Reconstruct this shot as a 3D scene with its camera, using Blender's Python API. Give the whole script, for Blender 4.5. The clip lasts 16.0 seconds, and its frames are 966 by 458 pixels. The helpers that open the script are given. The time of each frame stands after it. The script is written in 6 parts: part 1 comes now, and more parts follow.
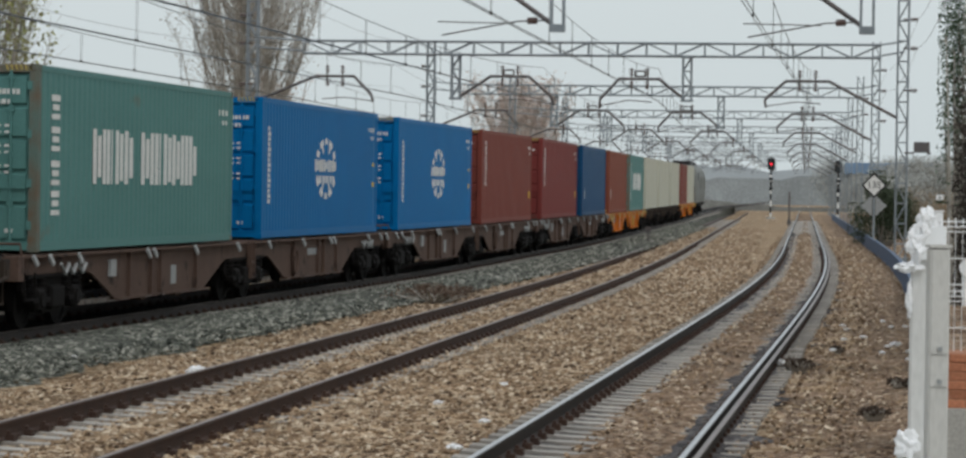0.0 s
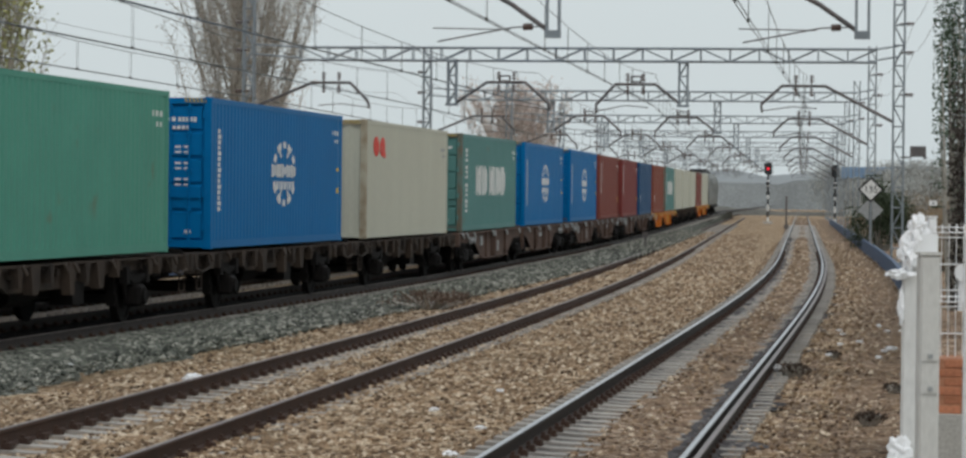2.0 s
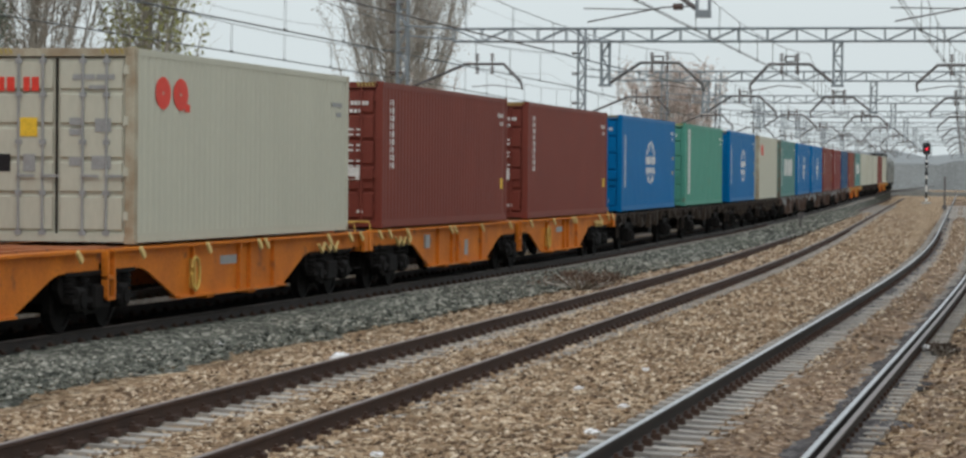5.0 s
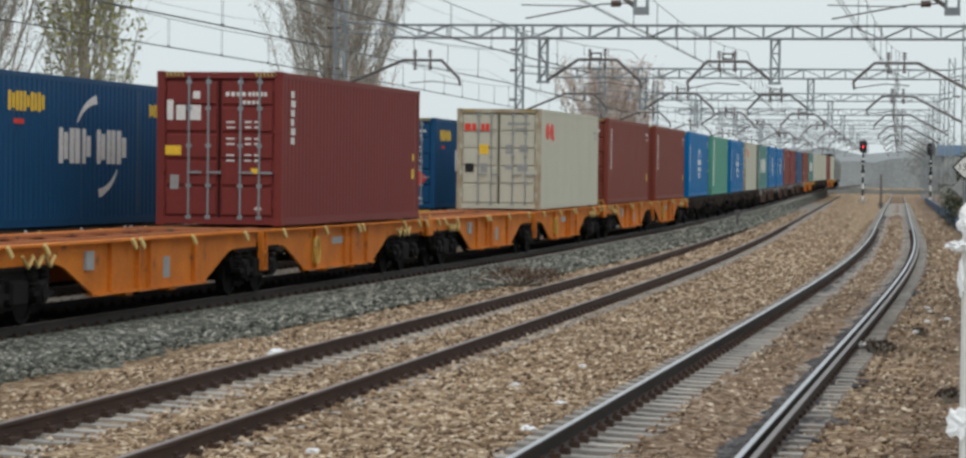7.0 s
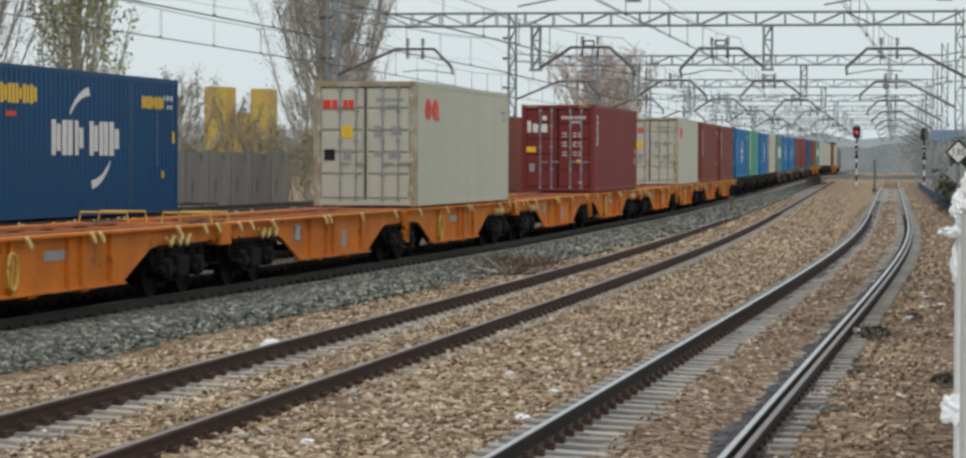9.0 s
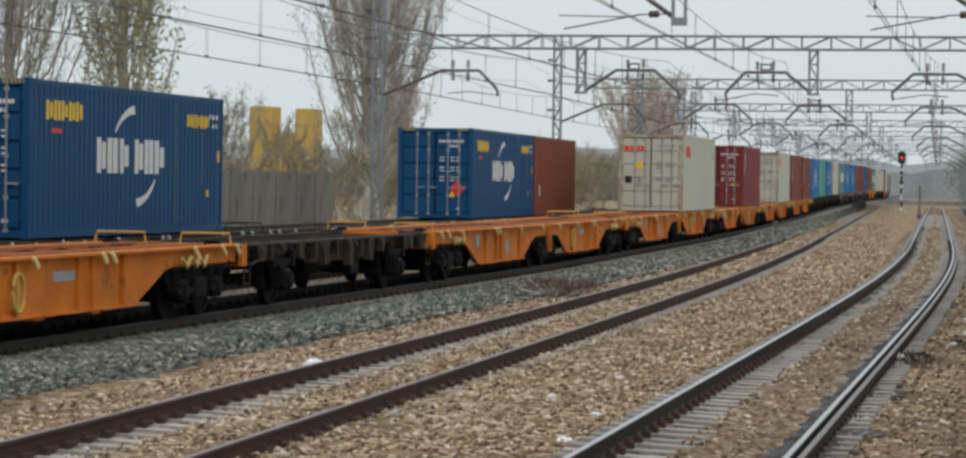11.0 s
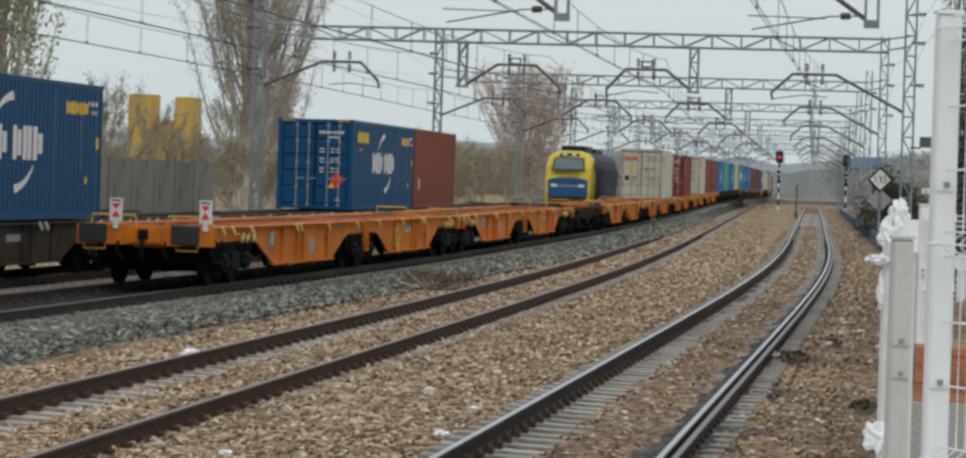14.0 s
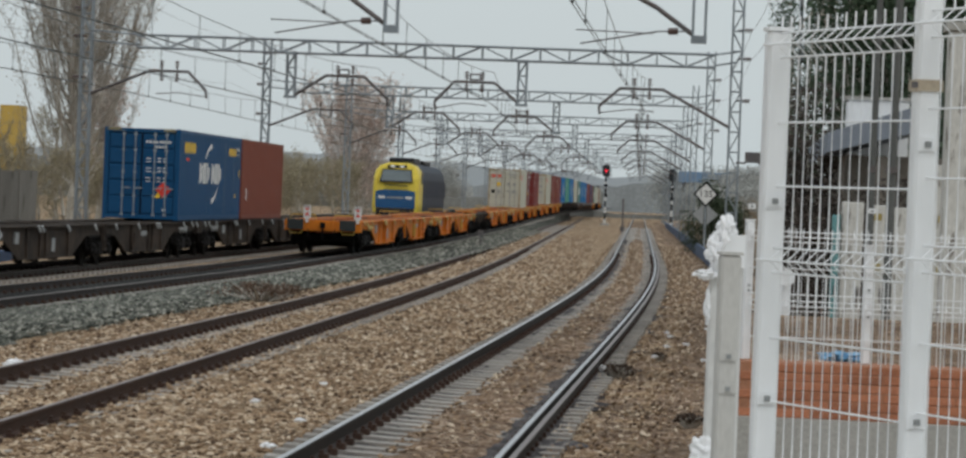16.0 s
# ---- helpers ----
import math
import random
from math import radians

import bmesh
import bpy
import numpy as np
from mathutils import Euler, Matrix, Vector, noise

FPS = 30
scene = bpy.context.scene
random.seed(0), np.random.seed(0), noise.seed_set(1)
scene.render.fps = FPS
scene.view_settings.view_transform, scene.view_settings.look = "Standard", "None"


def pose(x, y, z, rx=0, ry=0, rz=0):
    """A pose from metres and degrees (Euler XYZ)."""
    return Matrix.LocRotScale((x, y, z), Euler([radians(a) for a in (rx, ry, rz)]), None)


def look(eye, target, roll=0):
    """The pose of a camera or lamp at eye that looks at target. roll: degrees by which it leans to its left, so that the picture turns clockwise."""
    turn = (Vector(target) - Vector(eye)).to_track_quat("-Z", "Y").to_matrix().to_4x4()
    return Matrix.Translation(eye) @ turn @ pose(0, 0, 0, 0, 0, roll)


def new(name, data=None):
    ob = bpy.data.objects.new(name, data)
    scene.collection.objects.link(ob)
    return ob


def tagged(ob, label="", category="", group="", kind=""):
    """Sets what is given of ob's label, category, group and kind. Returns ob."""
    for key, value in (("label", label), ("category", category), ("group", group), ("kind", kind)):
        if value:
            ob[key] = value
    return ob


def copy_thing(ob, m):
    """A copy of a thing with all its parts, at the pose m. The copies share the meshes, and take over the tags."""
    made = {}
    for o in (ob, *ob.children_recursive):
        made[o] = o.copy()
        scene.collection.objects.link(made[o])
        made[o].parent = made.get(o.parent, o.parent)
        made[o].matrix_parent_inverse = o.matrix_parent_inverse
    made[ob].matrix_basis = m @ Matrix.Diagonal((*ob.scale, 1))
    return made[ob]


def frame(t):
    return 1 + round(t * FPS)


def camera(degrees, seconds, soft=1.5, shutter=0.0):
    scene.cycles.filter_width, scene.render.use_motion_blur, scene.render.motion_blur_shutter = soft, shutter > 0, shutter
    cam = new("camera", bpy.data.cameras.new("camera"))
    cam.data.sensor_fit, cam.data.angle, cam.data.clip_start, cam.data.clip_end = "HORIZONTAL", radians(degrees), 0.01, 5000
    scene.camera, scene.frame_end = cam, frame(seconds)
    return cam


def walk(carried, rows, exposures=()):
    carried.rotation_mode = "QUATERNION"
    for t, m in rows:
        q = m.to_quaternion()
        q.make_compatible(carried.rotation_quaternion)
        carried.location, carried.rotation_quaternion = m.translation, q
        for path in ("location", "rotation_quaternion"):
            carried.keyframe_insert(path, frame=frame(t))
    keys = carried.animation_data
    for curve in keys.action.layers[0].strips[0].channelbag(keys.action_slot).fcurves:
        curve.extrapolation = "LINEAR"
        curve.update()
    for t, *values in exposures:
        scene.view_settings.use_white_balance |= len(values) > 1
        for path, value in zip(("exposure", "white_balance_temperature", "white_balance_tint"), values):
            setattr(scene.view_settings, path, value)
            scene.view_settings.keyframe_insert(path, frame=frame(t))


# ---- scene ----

# ---- camera: seconds, eye (m), turn to the left, tilt up, roll (degrees)
PATH = [
    (0, -0.000, -0.000, 2.288, 8.110, -0.725, 0.872), (0.5, 0.013, -0.009, 2.298, 8.052, -1.009, 0.940),
    (1, 0.015, -0.009, 2.308, 7.836, -0.892, 0.590), (1.5, 0.023, -0.027, 2.306, 7.643, -0.596, 0.685),
    (2, 0.026, -0.015, 2.302, 8.061, -0.614, 0.644), (2.5, 0.029, -0.022, 2.304, 8.510, -0.888, 0.394),
    (3, 0.076, -0.025, 2.304, 10.754, -1.095, 0.022), (3.2, 0.109, -0.041, 2.297, 11.206, -1.144, -0.083),
    (4.2, 0.160, -0.065, 2.282, 11.300, -1.050, 0.260),
    (5.3, 0.201, -0.086, 2.268, 11.085, -0.933, 0.605), (5.5, 0.195, -0.092, 2.262, 10.906, -0.601, 0.573),
    (6, 0.180, -0.051, 2.277, 10.846, -0.921, 0.473), (6.5, 0.190, -0.035, 2.265, 10.044, -1.197, 0.500),
    (7, 0.191, -0.021, 2.273, 9.944, -1.067, 0.672), (7.5, 0.196, -0.009, 2.274, 10.002, -1.385, 0.523),
    (8, 0.197, -0.009, 2.272, 10.268, -1.117, 0.178), (8.5, 0.192, 0.010, 2.277, 10.396, -1.271, -0.046),
    (9, 0.196, 0.007, 2.277, 9.827, -1.296, 0.233), (9.2, 0.190, 0.012, 2.274, 9.903, -1.087, 0.510),
    (10.2, 0.191, 0.022, 2.275, 10.400, -0.960, 0.650),
    (11.3, 0.192, 0.031, 2.276, 10.911, -0.854, 0.780), (11.5, 0.175, 0.040, 2.275, 11.137, -0.969, 0.677),
    (12, 0.182, 0.050, 2.274, 11.490, -0.991, 0.690), (12.5, 0.211, 0.059, 2.286, 11.965, -1.122, 0.492),
    (13, 0.187, 0.029, 2.266, 10.732, -0.829, 1.029), (13.5, 0.196, 0.008, 2.264, 9.639, -0.403, 1.258),
    (14, 0.161, 0.038, 2.278, 8.274, -0.959, 1.785), (14.5, 0.160, 0.046, 2.271, 6.727, -0.892, 2.285),
    (15, 0.145, 0.063, 2.284, 5.507, -0.603, 2.416), (15.5, 0.137, 0.067, 2.267, 5.078, -0.595, 2.350),
    (16, 0.150, 0.080, 2.282, 4.855, -0.604, 2.271)]


def eye_pose(x, y, z, turn, tilt, roll):
    a, b = radians(turn), radians(tilt)
    way = Vector((-math.sin(a) * math.cos(b), math.cos(a) * math.cos(b), math.sin(b)))
    return look((x, y, z), Vector((x, y, z)) + 10 * way, roll)


cam = camera(18.995, 16.0, soft=2.65)
walk(cam, [(t, eye_pose(*r)) for t, *r in PATH], [(0, 0.07), (2.2, 0.06), (3.0, 0.22), (6.0, 0.21), (6.5, 0.28), (7.5, 0.28), (9.0, 0.25), (11.3, 0.19), (13.0, 0.22), (14.0, 0.1), (14.6, -0.02), (16, -0.07)])

# ---- light: an overcast sky, brighter overhead, and a wide weak sun
world = bpy.data.worlds.new("overcast_sky")
scene.world = world
world.use_nodes = True
wn, wl = world.node_tree.nodes, world.node_tree.links
sky = wn.new("ShaderNodeTexSky")
sky.sky_type, sky.sun_disc = "NISHITA", False
sky.sun_elevation, sky.sun_rotation = radians(48), radians(150)
sky.dust_density = 6.0
geo = wn.new("ShaderNodeTexCoord")
sep = wn.new("ShaderNodeSeparateXYZ")
wl.new(geo.outputs["Generated"], sep.inputs[0])
ramp = wn.new("ShaderNodeValToRGB")
ramp.color_ramp.elements[0].position, ramp.color_ramp.elements[0].color = 0.0, (0.56, 0.622, 0.64, 1)
ramp.color_ramp.elements[1].position, ramp.color_ramp.elements[1].color = 0.75, (0.79, 0.85, 0.885, 1)
e = ramp.color_ramp.elements.new(0.12)
e.color = (0.605, 0.665, 0.68, 1)
wl.new(sep.outputs["Z"], ramp.inputs[0])
mixer = wn.new("ShaderNodeMixRGB")
mixer.inputs[0].default_value = 0.008
wl.new(ramp.outputs[0], mixer.inputs[1])
wl.new(sky.outputs[0], mixer.inputs[2])
wl.new(mixer.outputs[0], wn["Background"].inputs[0])
wn["Background"].inputs[1].default_value = 1.0
sun = new("sun", bpy.data.lights.new("sun", "SUN"))
sun.data.energy, sun.data.angle, sun.data.color = 0.5, radians(25), (1.0, 0.97, 0.92)
sun.matrix_world = look((0, 0, 0), (-0.35, 0.75, -1.0))


# ---- materials
def mat(name, base, rough=0.6, metal=0.0, second=None, scale=3.0, amount=0.5, fine=40.0, bump=0.15, stretch=(1, 1, 1), rand=0.0,
        third=None, thresh=0.62, coords="Object", grain=0.45):
    """A surface in two tones at two scales, with relief; third: patches of rust or dirt past a threshold."""
    m = bpy.data.materials.new(name)
    m.use_nodes = True
    n, l = m.node_tree.nodes, m.node_tree.links
    b = n["Principled BSDF"]
    b.inputs["Roughness"].default_value, b.inputs["Metallic"].default_value = rough, metal
    b.inputs["Specular IOR Level"].default_value = 0.22
    tc, mp = n.new("ShaderNodeTexCoord"), n.new("ShaderNodeMapping")
    mp.inputs["Scale"].default_value = stretch
    l.new(tc.outputs[coords], mp.inputs[0])
    big, small = n.new("ShaderNodeTexNoise"), n.new("ShaderNodeTexNoise")
    for node, s, d in ((big, scale, 5), (small, fine, 3)):
        node.inputs["Scale"].default_value, node.inputs["Detail"].default_value = s, d
        l.new(mp.outputs[0], node.inputs["Vector"])
    if second is None:
        second = tuple(0.72 * c for c in base)
    mix = n.new("ShaderNodeMixRGB")
    mix.inputs[1].default_value, mix.inputs[2].default_value = (*base, 1), (*second, 1)
    r = n.new("ShaderNodeMapRange")
    r.inputs[1].default_value, r.inputs[2].default_value, r.inputs[4].default_value = 0.35, 0.68, amount
    l.new(big.outputs[0], r.inputs[0])
    l.new(r.outputs[0], mix.inputs[0])
    out = mix.outputs[0]
    mul = n.new("ShaderNodeMixRGB")
    mul.blend_type = "MULTIPLY"
    mul.inputs[0].default_value = grain
    r2 = n.new("ShaderNodeMapRange")
    r2.inputs[1].default_value, r2.inputs[2].default_value, r2.inputs[3].default_value, r2.inputs[4].default_value = 0.3, 0.7, 0.6, 1.25
    l.new(small.outputs[0], r2.inputs[0])
    l.new(out, mul.inputs[1])
    l.new(r2.outputs[0], mul.inputs[2])
    out = mul.outputs[0]
    if third is not None:
        spots = n.new("ShaderNodeTexNoise")
        spots.inputs["Scale"].default_value, spots.inputs["Detail"].default_value = scale * 1.7, 8
        l.new(mp.outputs[0], spots.inputs["Vector"])
        r3 = n.new("ShaderNodeMapRange")
        r3.inputs[1].default_value, r3.inputs[2].default_value = thresh, thresh + 0.08
        l.new(spots.outputs[0], r3.inputs[0])
        patch = n.new("ShaderNodeMixRGB")
        patch.inputs[2].default_value = (*third, 1)
        l.new(r3.outputs[0], patch.inputs[0])
        l.new(out, patch.inputs[1])
        out = patch.outputs[0]
    if rand:
        info, hsv = n.new("ShaderNodeObjectInfo"), n.new("ShaderNodeHueSaturation")
        r4 = n.new("ShaderNodeMapRange")
        r4.inputs[3].default_value, r4.inputs[4].default_value = 1 - rand, 1 + rand
        l.new(info.outputs["Random"], r4.inputs[0])
        l.new(r4.outputs[0], hsv.inputs["Value"])
        l.new(out, hsv.inputs["Color"])
        out = hsv.outputs[0]
    l.new(out, b.inputs["Base Color"])
    if bump:
        bp = n.new("ShaderNodeBump")
        bp.inputs["Strength"].default_value, bp.inputs["Distance"].default_value = bump, 0.02
        l.new(small.outputs[0], bp.inputs["Height"])
        l.new(bp.outputs[0], b.inputs["Normal"])
    return m


def gravel(name, tones, size, bump=0.9):
    """Loose stones: a cell pattern in several tones with deep relief, and broad drifts of dirt."""
    m = bpy.data.materials.new(name)
    m.use_nodes = True
    n, l = m.node_tree.nodes, m.node_tree.links
    b = n["Principled BSDF"]
    b.inputs["Roughness"].default_value = 0.9
    tc = n.new("ShaderNodeTexCoord")
    vor = n.new("ShaderNodeTexVoronoi")
    vor.inputs["Scale"].default_value = 1 / size
    l.new(tc.outputs["Object"], vor.inputs["Vector"])
    sepc = n.new("ShaderNodeSeparateColor")
    l.new(vor.outputs["Color"], sepc.inputs[0])
    cr = n.new("ShaderNodeValToRGB")
    cr.color_ramp.elements[0].color, cr.color_ramp.elements[1].color = (*tones[0], 1), (*tones[-1], 1)
    for i, c in enumerate(tones[1:-1]):
        cr.color_ramp.elements.new((i + 1) / (len(tones) - 1)).color = (*c, 1)
    l.new(sepc.outputs[0], cr.inputs[0])
    big = n.new("ShaderNodeTexNoise")
    big.inputs["Scale"].default_value, big.inputs["Detail"].default_value = 0.55, 6
    l.new(tc.outputs["Object"], big.inputs["Vector"])
    r = n.new("ShaderNodeMapRange")
    r.inputs[1].default_value, r.inputs[2].default_value, r.inputs[3].default_value, r.inputs[4].default_value = 0.3, 0.72, 0.6, 1.22
    l.new(big.outputs[0], r.inputs[0])
    mul = n.new("ShaderNodeMixRGB")
    mul.blend_type, mul.inputs[0].default_value = "MULTIPLY", 1.0
    l.new(cr.outputs[0], mul.inputs[1])
    l.new(r.outputs[0], mul.inputs[2])
    l.new(mul.outputs[0], b.inputs["Base Color"])
    bp = n.new("ShaderNodeBump")
    bp.inputs["Strength"].default_value, bp.inputs["Distance"].default_value = bump, size * 0.6
    bp.invert = True
    l.new(vor.outputs["Distance"], bp.inputs["Height"])
    l.new(bp.outputs[0], b.inputs["Normal"])
    return m


def pebbles(name, tones):
    """Stones that differ one from the next."""
    m = mat(name, tones[1], 0.9, fine=90)
    n, l = m.node_tree.nodes, m.node_tree.links
    g_, cr = n.new("ShaderNodeNewGeometry"), n.new("ShaderNodeValToRGB")
    cr.color_ramp.elements[0].color, cr.color_ramp.elements[1].color = (*tones[0], 1), (*tones[-1], 1)
    for i, c in enumerate(tones[1:-1]):
        cr.color_ramp.elements.new((i + 1) / (len(tones) - 1)).color = (*c, 1)
    l.new(g_.outputs["Random Per Island"], cr.inputs[0])
    l.new(cr.outputs[0], n["Principled BSDF"].inputs["Base Color"])
    return m


def glow(name, colour, strength):
    m = mat(name, colour, 0.4)
    b = m.node_tree.nodes["Principled BSDF"]
    b.inputs["Emission Color"].default_value, b.inputs["Emission Strength"].default_value = (*colour, 1), strength
    return m


M = {
    "dirt": gravel("tan_gravel", [(0.05, 0.031, 0.019), (0.18, 0.117, 0.071), (0.325, 0.218, 0.133), (0.43, 0.307, 0.191), (0.72, 0.59, 0.44)], 0.075),
    "ballast": gravel("grey_ballast", [(0.02, 0.023, 0.019), (0.07, 0.077, 0.064), (0.12, 0.126, 0.107), (0.188, 0.19, 0.162), (0.46, 0.45, 0.40)], 0.075),
    "brown_dirt": gravel("brown_earth", [(0.036, 0.022, 0.014), (0.13, 0.082, 0.053), (0.215, 0.14, 0.092), (0.30, 0.203, 0.135), (0.54, 0.43, 0.33)], 0.065),
    # oil-stained gravel that also paints the shade in the sleeper gaps
    "grimy": gravel("oil_and_shade_gravel", [(0.028, 0.026, 0.027), (0.064, 0.059, 0.061), (0.102, 0.094, 0.096), (0.2, 0.185, 0.18)], 0.06),
    # oil-dark stones, lowered further to stand in for shade under the wagons
    "oil_shade": gravel("oily_shaded_ballast", [(0.009, 0.009, 0.009), (0.0225, 0.0225, 0.02175), (0.0375, 0.0375, 0.036), (0.06, 0.06, 0.05625)], 0.07),
    "stone": pebbles("loose_stone", [(0.06, 0.037, 0.024), (0.205, 0.135, 0.083), (0.335, 0.232, 0.147), (0.66, 0.55, 0.42)]),
    "stone_grey": pebbles("loose_grey_stone", [(0.03, 0.033, 0.028), (0.085, 0.09, 0.076), (0.15, 0.152, 0.128), (0.40, 0.39, 0.34)]),
    "sleeper": mat("weathered_concrete", (0.39, 0.365, 0.335), 0.9, second=(0.2, 0.175, 0.15), scale=4, fine=60, bump=0.4, rand=0.2),
    "rail_rust": mat("rusty_rail", (0.066, 0.044, 0.03696), 0.65, 0.3, second=(0.1056, 0.0616, 0.044), scale=3),
    "rail_dark": mat("dark_rail_side", (0.044, 0.04, 0.0384), 0.6, 0.3, second=(0.072, 0.056, 0.048), scale=3),
    "rail_top": mat("polished_rail_head", (0.50, 0.50, 0.52), 0.32, 0.9, scale=6, bump=0.02),
    "rail_top_dull": mat("dull_rail_head", (0.20, 0.155, 0.145), 0.4, 0.7, scale=6, bump=0.05),
    "steel": mat("galvanised_steel", (0.31, 0.345, 0.37), 0.55, 0.4, second=(0.22, 0.245, 0.27), scale=2),
    "steel_dark": mat("dark_steel", (0.1275, 0.123, 0.1275), 0.6, 0.4, second=(0.195, 0.15, 0.1275), scale=2),
    "wire": mat("copper_wire", (0.15, 0.1575, 0.1575), 0.6, 0.4, bump=0),
    "ceramic": mat("brown_insulator", (0.12, 0.08, 0.07), 0.25, 0.0, bump=0),
    "orange": mat("orange_wagon_paint", (0.64, 0.196, 0.024), 0.55, second=(0.44, 0.125, 0.02), scale=1.3, amount=0.8, fine=25, third=(0.2, 0.08, 0.035), thresh=0.63),
    "deck_rust": mat("worn_orange_deck", (0.40, 0.15, 0.065), 0.75, second=(0.27, 0.105, 0.055), scale=1.8, amount=0.9, fine=25, third=(0.12, 0.075, 0.055), thresh=0.6),
    "brown": mat("brown_wagon_paint", (0.118, 0.078, 0.062), 0.7, second=(0.075, 0.05, 0.042), scale=1.6, third=(0.04165, 0.02975, 0.02678), thresh=0.6),
    # dark running gear, its colour lowered further for the shade beneath wagons
    "black": mat("sooty_shaded_underframe", (0.009225, 0.008625, 0.008625), 0.75, second=(0.01703, 0.0144, 0.01313), scale=4),
    "grime": mat("grimy_wagon_frame", (0.036, 0.031, 0.028), 0.75, second=(0.075, 0.056, 0.044), scale=2.2, amount=0.9),
    "buffer_grey": mat("greased_buffer_steel", (0.03, 0.034, 0.034), 0.6, second=(0.045, 0.045, 0.043), scale=3),
    "yellow": mat("yellow_fitting_paint", (0.56, 0.37, 0.085), 0.6, second=(0.36, 0.22, 0.06), scale=5),
    "hook_pale": mat("pale_yellow_fitting_paint", (0.60, 0.44, 0.17), 0.6, second=(0.34, 0.23, 0.09), scale=5),
    "hazard": mat("faded_hazard_paint", (0.42, 0.33, 0.11), 0.6, second=(0.25, 0.19, 0.07), scale=9),
    "navy_pale": mat("scuffed_navy_paint", (0.035, 0.085, 0.155), 0.6, second=(0.02, 0.06, 0.12), scale=2, bump=0.03),
    "white": mat("white_marking", (0.74, 0.74, 0.72), 0.6, second=(0.594, 0.594, 0.576), scale=6, bump=0.03),
    "red": mat("red_marking", (0.72, 0.06, 0.04), 0.55, scale=6, bump=0.03),
    "amber": mat("amber_marking", (0.85, 0.55, 0.05), 0.55, scale=6, bump=0.03),
    "ink": mat("black_marking", (0.02, 0.02, 0.022), 0.5, scale=6, bump=0.03),
    "grey_mark": mat("grey_marking", (0.32, 0.33, 0.33), 0.6, scale=6, bump=0.03),
    "green_paint": mat("sea_green_container_paint", (0.1, 0.2318, 0.2196), 0.5, second=(0.07808, 0.1854, 0.1769), scale=0.8, stretch=(1, 0.35, 1), fine=18, bump=0.06, third=(0.1342, 0.1647, 0.1403), thresh=0.68, grain=0.16),
    "mint_paint": mat("mint_green_container_paint", (0.0896, 0.3, 0.228), 0.5, second=(0.0762, 0.242, 0.188), scale=0.8, fine=18, bump=0.06, third=(0.125, 0.197, 0.143), thresh=0.66, grain=0.16),
    "blue_paint": mat("bright_blue_container_paint", (0.00112, 0.1401, 0.3669), 0.45, second=(0.00112, 0.1129, 0.3028), scale=0.8, fine=18, bump=0.06, grain=0.16),
    "navy_paint": mat("navy_container_paint", (0.013, 0.07, 0.165), 0.45, second=(0.011, 0.056, 0.128), scale=0.8, fine=18, bump=0.06, grain=0.16),
    "cream_paint": mat("cream_container_paint", (0.4947, 0.4949, 0.4124), 0.55, second=(0.4353, 0.4343, 0.3621), scale=0.7, stretch=(1, 1, 0.3), fine=18, bump=0.04, third=(0.3562, 0.303, 0.2213), thresh=0.70, grain=0.12),
    "maroon_paint": mat("maroon_container_paint", (0.19, 0.052, 0.039), 0.5, second=(0.152, 0.042, 0.034), scale=0.8, fine=18, bump=0.06, grain=0.16),
    "wine_paint": mat("wine_red_container_paint", (0.19, 0.043, 0.039), 0.5, second=(0.155, 0.036, 0.034), scale=0.8, fine=18, bump=0.06, grain=0.16),
    "rustred_paint": mat("rust_red_container_paint", (0.216, 0.068, 0.044), 0.55, second=(0.176, 0.056, 0.04), scale=0.8, fine=18, bump=0.06, grain=0.16),
    "scarlet_paint": mat("faded_red_container_paint", (0.3443, 0.05738, 0.0459), 0.55, second=(0.2754, 0.0459, 0.03825), scale=0.8, fine=18, bump=0.06, grain=0.16),
    "grey_paint": mat("grey_loco_paint", (0.20, 0.21, 0.20), 0.5, scale=0.8, grain=0.16),
    "rust_edge": mat("rust_stained_green_edge", (0.115, 0.17, 0.15), 0.7, second=(0.15, 0.105, 0.07), scale=3, amount=0.9),
    "cream_edge": mat("rust_stained_cream_edge", (0.43, 0.40, 0.31), 0.65, second=(0.27, 0.20, 0.125), scale=3, amount=0.9),
    "post_white": mat("white_painted_steel", (0.882, 0.8925, 0.903), 0.45, second=(0.756, 0.7665, 0.7718), scale=2.5, fine=14, bump=0.02, grain=0.12, stretch=(1, 1, 0.35), third=(0.5775, 0.525, 0.4515), thresh=0.74),
    "post_pale": mat("pale_stained_post", (0.66, 0.655, 0.64), 0.75, second=(0.54, 0.53, 0.51), scale=4, fine=50, bump=0.08, grain=0.2, stretch=(1, 1, 0.35)),
    "post_grey": mat("stained_concrete_post", (0.58, 0.57, 0.545), 0.85, second=(0.44, 0.42, 0.39), scale=4, fine=60, bump=0.12, grain=0.2, stretch=(1, 1, 0.4)),
    "band_tan": mat("tan_rusted_band", (0.50, 0.43, 0.33), 0.6, second=(0.36, 0.28, 0.2), scale=12),
    "plastic": mat("white_plastic_sheet", (0.88, 0.88, 0.89), 0.35, second=(0.78, 0.79, 0.81), scale=9, bump=0.05, grain=0.1),
